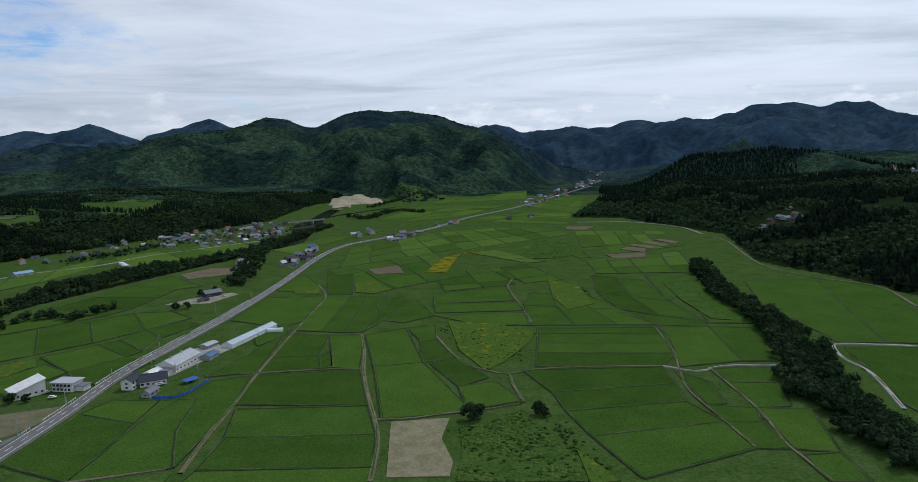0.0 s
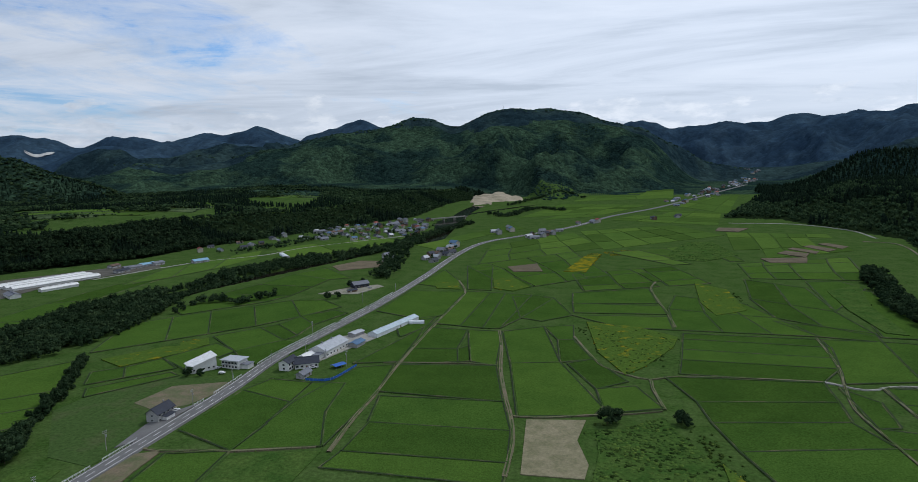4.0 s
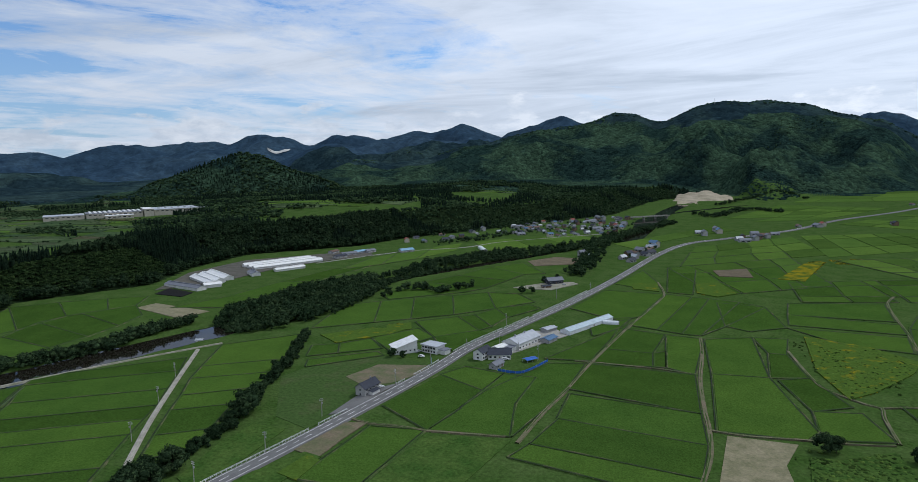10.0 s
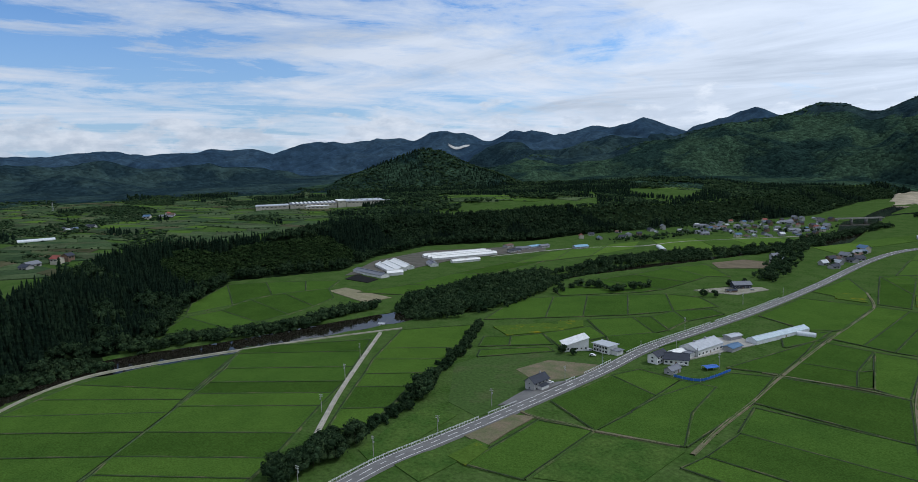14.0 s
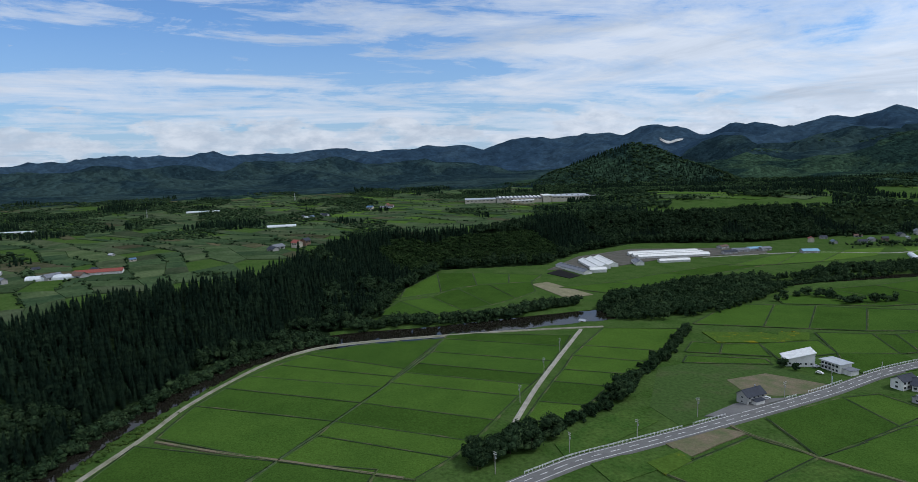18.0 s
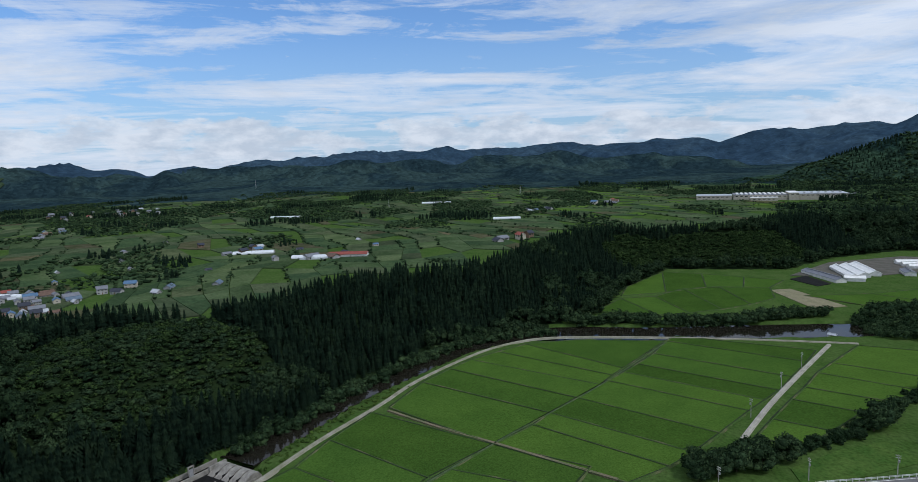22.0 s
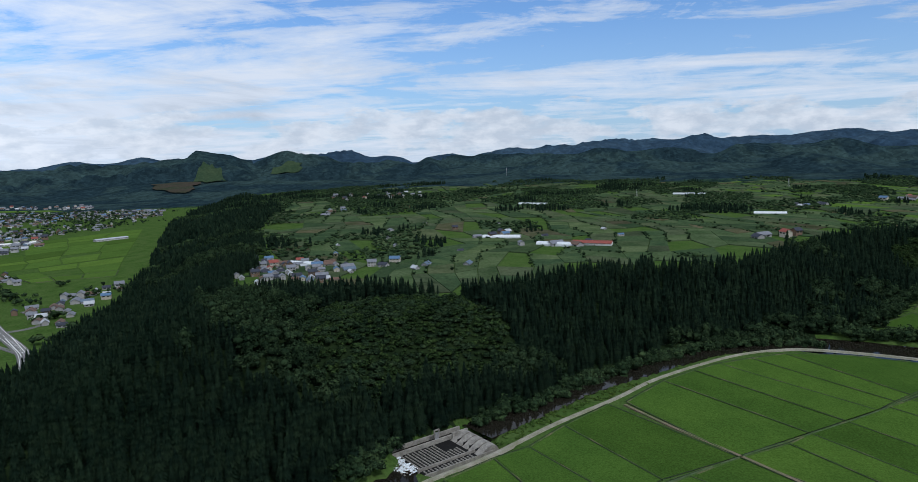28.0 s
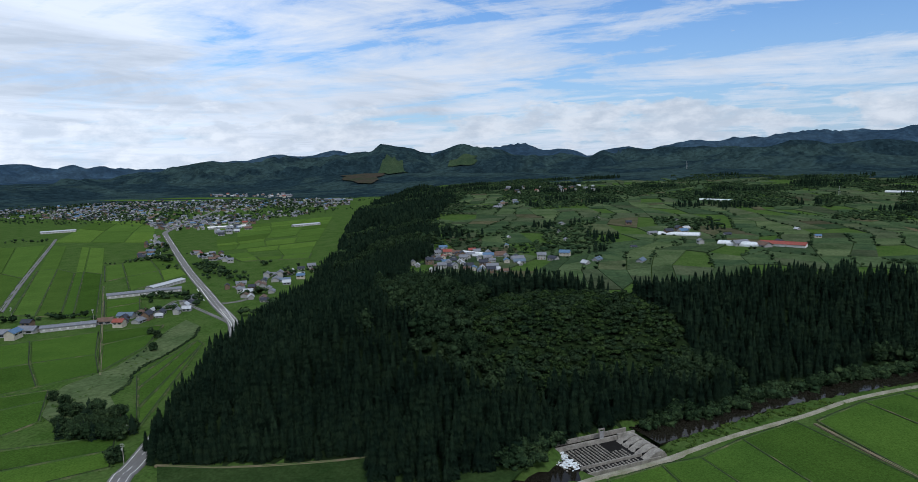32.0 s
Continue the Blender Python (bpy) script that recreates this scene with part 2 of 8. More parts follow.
ridge([(56.7, -2.16), (54.8, -1.00), (50.8, 0.36), (47.8, 0.98), (45.8, 0.62), (43.8, -0.23), (39.8, -1.46), (36.3, -2.82)], 2300, 1900, 120)
ridge([(47.9, -1.22), (44.8, 0.40), (40.7, 1.34), (36.7, 1.77), (33.7, 1.58), (29.7, 1.85), (25.9, 1.52), (22.6, 0.54), (18.6, -1.46)], 3700, 2700, 180)
ridge([(103.4, -0.72), (99.6, 0.32), (95.8, 0.46), (91.8, 0.74), (87.8, 0.83), (83.7, 1.11), (82.2, 1.27), (80.2, 0.76), (76.7, 0.65), (72.7, 1.11), (69.8, 1.16), (64.3, 1.19), (60.0, 1.16), (56.0, 1.42), (53.0, 1.45), (49.9, 1.83), (45.6, 0.64)], 4550, 3500, 95)
ridge([(131.4, -2.97), (127.4, -1.61), (126.0, -0.15), (124.8, 0.81), (123.3, 0.38), (121.9, 0.49), (120.3, -0.00), (119.0, 0.37), (117.7, 0.84), (115.2, 0.47), (112.6, 0.85), (110.7, 0.55), (107.9, 0.28), (107.0, 0.06), (105.7, 0.66), (104.3, 0.28), (102.4, 0.08), (100.8, -0.01), (97.8, 0.10), (92.6, -0.59), (88.6, -2.35)], 3600, 2500, 180)
ridge([(151.0, -2.40), (150.0, -1.59), (149.0, -1.16), (147.9, -0.99), (146.5, -1.22), (145.3, -1.63), (144.0, -2.42)], 3250, 2750, 90)
ridge([(150.9, -1.85), (147.1, -1.15), (143.8, -0.64), (141.7, -0.48), (139.5, -0.22), (136.8, 0.23), (135.0, 0.13), (133.1, 0.37), (130.2, 0.15), (127.3, 0.38), (124.8, 0.71), (122.3, -0.25), (118.3, -2.38)], 3650, 2500, 170)
ridge([(-12.5, -2.6), (-14.5, -1.5), (-17.0, -0.85), (-20.2, -0.45), (-25.3, -0.1), (-29.7, -0.5), (-32.4, -1.2), (-35.0, -1.9)], 2400, 1950, 60)
ridge([(56.0, -1.9), (58.5, -0.35), (61.0, 0.25), (64.0, -0.1), (67.0, 0.4), (70.0, 0.1), (73.0, 0.5), (76.0, 0.15), (79.0, 0.4), (82.0, 0.0), (85.0, 0.3), (88.0, -0.1), (91.0, 0.1), (95.0, -0.4), (99.0, -1.4)], 3450, 2750, 120)
ridge([(58.0, -2.3), (62.0, -1.25), (66.0, -0.8), (70.0, -1.1), (75.0, -0.7), (80.0, -1.2), (86.0, -0.85), (92.0, -1.1), (98.0, -0.9), (104.0, -1.3), (110.0, -2.2)], 2700, 2250, 80)
ridge([(162.0, -0.04), (156.2, -0.09), (152.9, 0.00), (151.5, -0.08), (150.2, -0.29), (149.1, -0.11), (148.3, -0.09), (147.4, -0.43), (145.8, -0.44), (144.2, -0.63), (142.2, -0.65), (140.0, -1.00), (136.1, -2.30)], 4600, 3900, 150)


def height(x, y):
    x, y = np.asarray(x, float), np.asarray(y, float)
    r, az = np.hypot(x, y), np.degrees(np.arctan2(-x, y))
    h = 0.0 * x
    t = signed(x, y, FOOT)
    roll = fbm(x, y, 300, 2, 5)
    h = h + smooth(t + 14 * fbm(x, y, 70, 3, 9), 0, 105) * (TERRACE + roll * np.clip((r - 900) / 900, 0, 1) * 4)
    for c in CLEARINGS:
        h = h + 15 * smooth(signed(x, y, c), -150, 50)
    e = signed(x, y, HILL_EAST)
    h = np.maximum(h, smooth(e, 0, 230) * (34 + 14 * fbm(x, y, 330, 4, 21)) + smooth(e, 250, 900) * (46 + 30 * fbm(x, y, 500, 4, 22)) * np.exp(-((az + 24) / 11.0) ** 2))
    # low wooded rise behind the terrace and the valley
    back = smooth(r, 1900, 3200) * (38 + 26 * fbm(x, y, 420, 4, 31))
    h = h + back * np.clip(np.maximum(smooth(t, 100, 500), smooth(r, 2300, 3000)), 0, 1)
    for crest, far, near, rough in RIDGES:
        a = np.array(crest)[::-1] if crest[0][0] > crest[-1][0] else np.array(crest)
        m = np.where((az > a[0, 0]) & (az < a[-1, 0]) & (r > near - 50))
        if not len(m[0]):
            continue
        xm, ym, rm = x[m], y[m], r[m]
        dist = far + 0.03 * far * fbm(xm, ym, 900, 2, int(far))
        top = 130 + dist * np.tan(np.radians(np.interp(az[m], a[:, 0], a[:, 1]))) + far * 0.005 * fbm(xm, ym, 340, 3, int(far) + 1) + far * 0.022 * (0.26 - np.abs(fbm(xm, ym, 330, 3, int(far) + 5)))
        prof = smooth(rm, near, far) * 0.35 + 0.65 * np.clip((rm - near) / (dist - near), 0, 1)
        prof = np.where(rm < dist, prof, 1 - 0.8 * smooth(rm, dist, dist + 900))
        spur = (1 - np.abs(fbm(xm + 0.3 * ym, ym, 640, 3, int(near)))) ** 2
        gully = np.abs(fbm(xm, ym, 260, 3, int(near) + 3))
        k = prof * top - rough * (2.9 * (1 - spur) + 1.9 * gully) * np.clip(prof * 2.5, 0, 1) * np.clip(1.04 - prof, 0, 0.5)
        h[m] = np.maximum(h[m], k)
    m = np.where((r > 1300) & (r < 4000))
    if len(m[0]):
        open_floor = np.minimum(line_distance(x[m], y[m], VALLEY_NORTH), line_distance(x[m], y[m], VALLEY_SOUTH) - 250)
        h[m] = h[m] * smooth(open_floor, 130, 420)
    w = signed(x, y, WEIR_PIT)
    h = np.minimum(h, np.where(w > -3, -4.8 * smooth(w, -3, 0), 1e9))
    h = h - 2.4 * (1 - smooth(line_distance(x, y, NORTH_REACH), 17, 24)) * np.where(h < 12, 1, 0)
    h = h - 4.5 * (1 - smooth(line_distance(x, y, POND), 16, 21)) * np.where(h < 12, 1, 0)
    d = line_distance(x, y, RIVER)
    h = h - 4.5 * (1 - smooth(d, 6, 13)) * np.where((h < 12) & (h > -1), 1, 0)
    return h


def h1(x, y):
    return float(height(np.array([x]), np.array([y]))[0])


# ---- materials ----
def material(name, base, rough=0.9, second=None, scale=0.2, spread=0.35, fine=3.0, bump=0.0, metal=0.0, per_object=0.0, per_island=0.0, stops=(0.35, 0.65), spec=0.25):
    """A surface of two tones with large patches, fine grain, and a tone that may differ from piece to piece."""
    m = bpy.data.materials.new(name)
    m.use_nodes = True
    t = m.node_tree
    b = t.nodes["Principled BSDF"]
    b.inputs["Roughness"].default_value, b.inputs["Metallic"].default_value = rough, metal
    b.inputs["Specular IOR Level"].default_value = spec
    geo = t.nodes.new("ShaderNodeNewGeometry")
    n1 = nd(t, "ShaderNodeTexNoise", Scale=scale, Detail=5.0, Roughness=0.6)
    n2 = nd(t, "ShaderNodeTexNoise", Scale=fine, Detail=3.0, Roughness=0.65)
    for n in (n1, n2):
        t.links.new(geo.outputs["Position"], n.inputs["Vector"])
    second = second or tuple(c * (1 - spread) for c in base)
    col = mixed(t, ramp(t, n1.outputs[0], [(stops[0], 0.0), (stops[1], 1.0)]), base, second)
    col = mixed(t, 1.0, col, ramp(t, n2.outputs[0], [(0.3, 1 - spread * 0.8), (0.7, 1 + spread * 0.5)]), "MULTIPLY")
    rnd = None
    if per_object:
        rnd = (t.nodes.new("ShaderNodeObjectInfo").outputs["Random"], per_object)
    elif per_island:
        rnd = (geo.outputs["Random Per Island"], per_island)
    if rnd:
        f, k = rnd
        col = mixed(t, 1.0, col, ramp(t, f, [(0.0, (1 - k, 1 - k, 1 - k)), (0.5, (1, 1, 1)), (1.0, (1 + k * 0.9, 1 + k * 0.6, 1 + k * 0.3))]), "MULTIPLY")
    t.links.new(col, b.inputs["Base Color"])
    if bump:
        bp = nd(t, "ShaderNodeBump", Strength=1.0, Distance=bump)
        t.links.new(n2.outputs[0], bp.inputs["Height"])
        t.links.new(bp.outputs[0], b.inputs["Normal"])
    return m


def canopy(name, dark, light, cell=9.0, patch=0.006, bump=3.5, vary=0.5, stops=(0.46, 0.56), island=False):
    """Forest seen from afar: crowns side by side, dark plantations and lighter broadleaf stands."""
    m = bpy.data.materials.new(name)
    m.use_nodes = True
    t = m.node_tree
    b = t.nodes["Principled BSDF"]
    b.inputs["Roughness"].default_value, b.inputs["Specular IOR Level"].default_value = 0.95, 0.0
    geo = t.nodes.new("ShaderNodeNewGeometry")
    big = nd(t, "ShaderNodeTexNoise", Scale=patch, Detail=6.0, Roughness=0.62, Distortion=0.4)
    mid = nd(t, "ShaderNodeTexNoise", Scale=patch * 5, Detail=4.0, Roughness=0.6)
    crown = nd(t, "ShaderNodeTexVoronoi", Scale=1.0 / cell)
    for n in (big, mid, crown):
        t.links.new(geo.outputs["Position"], n.inputs["Vector"])
    col = mixed(t, ramp(t, big.outputs[0], [(stops[0], 0.0), (stops[1], 1.0)]), dark, light)
    col = mixed(t, 1.0, col, ramp(t, mid.outputs[0], [(0.3, 0.72), (0.7, 1.3)]), "MULTIPLY")
    each = t.nodes.new("ShaderNodeSeparateColor")
    t.links.new(crown.outputs["Color"], each.inputs[0])
    tone = geo.outputs["Random Per Island"] if island else each.outputs[0]
    col = mixed(t, 1.0, col, ramp(t, tone, [(0.0, (1 - vary, 1 - vary, 1 - vary)), (1.0, (1 + vary, 1 + vary * 0.9, 1 + vary * 0.6))]), "MULTIPLY")
    t.links.new(col, b.inputs["Base Color"])
    if bump:
        bp = nd(t, "ShaderNodeBump", Strength=1.0, Distance=bump)
        t.links.new(math_node(t, "SUBTRACT", 1.0, crown.outputs["Distance"]), bp.inputs["Height"])
        t.links.new(bp.outputs[0], b.inputs["Normal"])
    return m


GRASS = material("rough_grass", (0.038, 0.076, 0.016), 0.95, (0.060, 0.098, 0.027), 0.06, 0.45, 0.5, 0.3, spec=0.0)
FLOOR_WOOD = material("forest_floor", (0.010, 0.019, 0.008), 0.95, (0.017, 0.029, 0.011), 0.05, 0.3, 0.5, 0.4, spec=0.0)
# far ridges: the blue of distance haze is mixed into these two base colours
HAZE_WOOD = canopy("hazed_forest", (0.013, 0.026, 0.033), (0.023, 0.042, 0.044), 13.0, 0.004, 2.2, 0.3)
HAZE_BLUE_WOOD = canopy("haze_blue_forest", (0.022, 0.043, 0.070), (0.029, 0.053, 0.080), 17.0, 0.003, 1.5, 0.18)
NEAR_HILL = canopy("hill_forest", (0.012, 0.026, 0.023), (0.028, 0.053, 0.034), 9.0, 0.0055, 4.0, 0.45)
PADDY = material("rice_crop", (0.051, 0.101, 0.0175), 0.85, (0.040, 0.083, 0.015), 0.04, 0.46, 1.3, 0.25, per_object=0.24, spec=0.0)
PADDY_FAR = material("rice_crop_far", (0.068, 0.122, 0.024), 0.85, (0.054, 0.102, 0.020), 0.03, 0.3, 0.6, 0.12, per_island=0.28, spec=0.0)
# these two crops carry a blue-grey shift for haze over the terrace
MEADOW = material("hazed_hay_meadow", (0.078, 0.108, 0.052), 0.95, (0.038, 0.066, 0.027), 0.028, 0.4, 0.35, 0.1, per_island=0.22, spec=0.0)
DARK_CROP = material("hazed_leafy_crop", (0.030, 0.056, 0.027), 0.95, (0.052, 0.082, 0.038), 0.045, 0.4, 0.4, 0.2, per_island=0.25, spec=0.0)
SOIL = material("tilled_soil", (0.150, 0.120, 0.080), 0.95, (0.10, 0.085, 0.055), 0.08, 0.25, 0.8, 0.1, per_island=0.3, spec=0.05)
WEEDS = material("goldenrod_weeds", (0.20, 0.17, 0.012), 0.95, (0.060, 0.105, 0.018), 0.10, 0.35, 0.7, 0.3, stops=(0.28, 0.44), spec=0.0)
GOLD = material("goldenrod_bloom", (0.19, 0.16, 0.012), 0.95, (0.065, 0.100, 0.016), 0.09, 0.4, 0.8, 0.3, stops=(0.44, 0.58), spec=0.0)
ASPHALT = material("asphalt", (0.15, 0.148, 0.145), 0.95, (0.12, 0.118, 0.115), 0.15, 0.2, 2.0, 0.01, spec=0.1)
LANE = material("packed_gravel", (0.27, 0.255, 0.21), 0.95, (0.17, 0.17, 0.115), 0.15, 0.3, 1.5, 0.03, spec=0.1)
CONCRETE = material("pale_concrete", (0.33, 0.32, 0.29), 0.9, (0.24, 0.23, 0.20), 0.2, 0.25, 2.0, 0.02)
DIRT = material("trodden_earth", (0.15, 0.118, 0.076), 0.95, (0.080, 0.098, 0.038), 0.12, 0.3, 1.2, 0.05)
STUBBLE = material("mown_straw", (0.215, 0.19, 0.115), 0.95, (0.14, 0.135, 0.07), 0.15, 0.3, 0.8, 0.1)
WHITE_LINE = material("road_paint", (0.75, 0.75, 0.72), 0.7, spread=0.15)


# ---- building helpers ----
def mesh_of(name, verts, faces, mats, index=None, smooth_faces=False):
    me = bpy.data.meshes.new(name)
    me.from_pydata(verts, [], faces)
    for m in mats if isinstance(mats, (list, tuple)) else [mats]:
        me.materials.append(m)
    if index is not None:
        me.polygons.foreach_set("material_index", index)
    if smooth_faces:
        me.polygons.foreach_set("use_smooth", [True] * len(me.polygons))
    me.update()
    return me


def tri_mesh(name, verts, tris, mat):
    """A large triangle mesh from arrays."""
    me = bpy.data.meshes.new(name)
    me.vertices.add(len(verts))
    me.vertices.foreach_set("co", np.asarray(verts, np.float32).ravel())
    me.loops.add(tris.size)
    me.loops.foreach_set("vertex_index", np.asarray(tris, np.int32).ravel())
    me.polygons.add(len(tris))
    me.polygons.foreach_set("loop_start", np.arange(0, tris.size, 3, dtype=np.int32))
    for m in mat if isinstance(mat, (list, tuple)) else [mat]:
        me.materials.append(m)
    me.update(calc_edges=True)
    me.validate()
    return me


def child(name, me, parent, label=""):
    ob = new(name, me)
    ob.parent = parent
    return tagged(ob, label)


# ---- ground ----
def axis(lo, hi, fine_lo, fine_hi, step):
    a = list(np.arange(fine_lo, fine_hi + 0.1, step))
    for side, end in ((1, hi), (-1, lo)):
        v, s = (a[-1] if side > 0 else a[0]), step
        while (v < end) if side > 0 else (v > end):
            s = min(s * 1.03, 32)
            v += side * s
            a = a + [v] if side > 0 else [v] + a
    return np.array(a)


XS, YS = axis(-4950, 3300, -640, 420, 6), axis(-4900, 4950, -420, 640, 6)
GX, GY = np.meshgrid(XS, YS)
GZ = height(GX.ravel(), GY.ravel()).reshape(GX.shape)


def on_ground(x, y):
    """The height of the built ground under each place."""
    x, y = np.asarray(x, float), np.asarray(y, float)
    i, j = np.clip(np.searchsorted(XS, x) - 1, 0, len(XS) - 2), np.clip(np.searchsorted(YS, y) - 1, 0, len(YS) - 2)
    u, v = np.clip((x - XS[i]) / (XS[i + 1] - XS[i]), 0, 1), np.clip((y - YS[j]) / (YS[j + 1] - YS[j]), 0, 1)
    return (GZ[j, i] * (1 - u) + GZ[j, i + 1] * u) * (1 - v) + (GZ[j + 1, i] * (1 - u) + GZ[j + 1, i + 1] * u) * v



def build_ground():
    ny, nx = GX.shape
    i = np.arange(ny * nx).reshape(ny, nx)
    quads = np.stack([i[:-1, :-1], i[:-1, 1:], i[1:, 1:], i[1:, :-1]], -1).reshape(-1, 4)
    v = np.stack([GX.ravel(), GY.ravel(), GZ.ravel()], 1)
    tris = np.concatenate([quads[:, [0, 1, 2]], quads[:, [0, 2, 3]]])
    me = tri_mesh("ground", v, tris, [GRASS, FLOOR_WOOD, NEAR_HILL, HAZE_WOOD, HAZE_BLUE_WOOD])
    c = v[tris].mean(1)
    t = signed(c[:, 0], c[:, 1], FOOT)
    r = np.hypot(c[:, 0], c[:, 1])
    kind = np.zeros(len(tris), np.int32)
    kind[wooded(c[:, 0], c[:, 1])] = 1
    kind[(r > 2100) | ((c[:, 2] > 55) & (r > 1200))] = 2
    # haze-tinted forest begins nearer in the west; the bluest lies farthest out
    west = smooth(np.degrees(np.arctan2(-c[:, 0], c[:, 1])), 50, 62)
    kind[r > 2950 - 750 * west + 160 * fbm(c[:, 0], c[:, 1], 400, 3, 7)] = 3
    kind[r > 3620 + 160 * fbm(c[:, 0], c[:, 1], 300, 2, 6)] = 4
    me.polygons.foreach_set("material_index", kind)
    me.polygons.foreach_set("use_smooth", np.ones(len(tris), bool))
    return tagged(new("ground", me), "green valley floor with a terrace and wooded hills", "ground", kind="structure")




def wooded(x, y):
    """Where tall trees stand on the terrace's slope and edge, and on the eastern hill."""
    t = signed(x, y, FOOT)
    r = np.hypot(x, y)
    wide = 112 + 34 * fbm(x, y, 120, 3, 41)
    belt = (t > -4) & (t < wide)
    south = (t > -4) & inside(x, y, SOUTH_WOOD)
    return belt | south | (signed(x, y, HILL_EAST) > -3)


SOUTH_WOOD = [(-160, -230), (-300, -60), (-400, -50), (-455, -130), (-450, -230), (-425, -300), (-470, -370), (-560, -425), (-640, -440), (-900, -520), (-1300, -700), (-1560, -900), (-1500, -1100), (-900, -900), (-300, -420)]
ground = build_ground()


# ---- rice fields: each a low slab of crop with a bund round it ----
def poly_slab(pts, z0, z1, inset, mat, name="field"):
    p = np.array(pts, float)
    if np.sum(p[:, 0] * np.roll(p[:, 1], -1) - np.roll(p[:, 0], -1) * p[:, 1]) < 0:
        p = p[::-1]
    n = len(p)
    q = []
    for i in range(n):
        a, b, c = p[i - 1], p[i], p[(i + 1) % n]
        u, w = (b - a) / (np.linalg.norm(b - a) + 1e-6), (c - b) / (np.linalg.norm(c - b) + 1e-6)
        nu, nw = np.array([-u[1], u[0]]), np.array([-w[1], w[0]])
        m = nu + nw
        m = m / max(0.35, m @ nu) if np.linalg.norm(m) > 1e-3 else nu
        q.append(b + m * inset)
    q = np.array(q)
    zs = on_ground(q[:, 0], q[:, 1]) if z0 is None else np.full(n, 0.0)
    base = float(zs.mean()) if z0 is None else 0.0
    lo = (float(zs.min()) - 0.6) if z0 is None else z0
    z1 += 0.22 * ((abs(q[0][0]) * 7.31 + abs(q[1][1]) * 3.17) % 1.0)
    verts = [(x, y, lo) for x, y in q] + [(x, y, (z + z1 if z0 is None else z1)) for (x, y), z in zip(q, zs)]
    faces = [list(range(n, 2 * n))] + [[i, (i + 1) % n, n + (i + 1) % n, n + i] for i in range(n)]
    return mesh_of(name, verts, faces, mat)


FIELDS = []
EDGES = []


PADDIES = []


def paddy(pts, inset=0.55):
    PADDIES.append(([tuple(float(v) for v in p) for p in pts], inset))


def lay_paddies(reach=7.5):
    """Corners that lie close together become one, so that neighbours share a bund; then each field is laid."""
    p = np.array([q for pts, _ in PADDIES for q in pts])
    home = np.full(len(p), -1)
    mids = []
    for i in range(len(p)):
        if home[i] < 0:
            near = (np.hypot(*(p - p[i]).T) < reach) & (home < 0)
            home[near] = len(mids)
            mids.append(p[near].mean(0))
    k, seen_edges = 0, set()
    for pts, inset in PADDIES:
        ids = [int(home[k + i]) for i in range(len(pts))]
        k += len(pts)
        ids = [a for a, b in zip(ids, ids[1:] + ids[:1]) if a != b]
        q = np.array([mids[a] for a in ids])
        if len(q) < 3 or abs(np.sum(q[:, 0] * np.roll(q[:, 1], -1) - np.roll(q[:, 0], -1) * q[:, 1])) < 60:
            continue
        c = q.mean(0)
        for a, b in zip(ids, ids[1:] + ids[:1]):
            if np.hypot(*c) < 900 and (min(a, b), max(a, b)) not in seen_edges:
                seen_edges.add((min(a, b), max(a, b)))
                EDGES.append([tuple(mids[a]), tuple(mids[b])])
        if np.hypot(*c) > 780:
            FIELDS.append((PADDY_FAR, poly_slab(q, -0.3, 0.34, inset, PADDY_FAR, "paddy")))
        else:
            child("paddy", poly_slab(q, -0.3, 0.34, inset, PADDY, "paddy"), ground)


def strips(a, b, inset=0.55, cross=()):
    """A row of paddies between two lines of corners; cross: fractions at which each is cut across."""
    a, b = [np.array(p) for p in a], [np.array(p) for p in b]
    cuts = [0.0, *cross, 1.0]
    for i in range(len(a) - 1):
        for u, v in zip(cuts, cuts[1:]):
            paddy([a[i] + (b[i] - a[i]) * u, a[i] + (b[i] - a[i]) * v, a[i + 1] + (b[i + 1] - a[i + 1]) * v, a[i + 1] + (b[i + 1] - a[i + 1]) * u], inset)


# big fields inside the river's bend
strips([(-432.2, 216.3), (-423.9, 205.7), (-396.9, 183.5), (-379.1, 164.2), (-365.7, 149.8), (-353.2, 135.1), (-329.8, 109.0), (-313.1, 89.8), (-301.6, 78.0)], [(-377.9, 286.6), (-358.0, 265.6), (-335.0, 239.3), (-317.0, 219.3), (-305.4, 203.1), (-294.0, 187.1), (-272.4, 158.8), (-256.2, 137.3), (-245.2, 123.1)])
strips([(-440.4, 145.0), (-438.9, 107.4), (-426.0, 85.2), (-412.6, 64.2), (-397.1, 48.2), (-375.9, 29.0), (-339.7, 7.8)], [(-420.3, 200.2), (-372.8, 152.7), (-361.7, 141.4), (-347.7, 128.7), (-332.4, 109.4), (-314.4, 88.1), (-286.4, 54.4)])
strips([(-334.8, -1.4), (-304.2, -21.8), (-277.9, -35.5), (-264.0, -49.0), (-241.7, -65.4)], [(-281.3, 49.6), (-257.2, 20.6), (-239.1, 3.4), (-221.5, -15.0), (-203.9, -31.4)])
strips([(-279.2, 52.6), (-262.5, 31.1), (-237.7, 7.7)], [(-252.7, 89.0), (-234.3, 73.9), (-209.0, 46.4)])
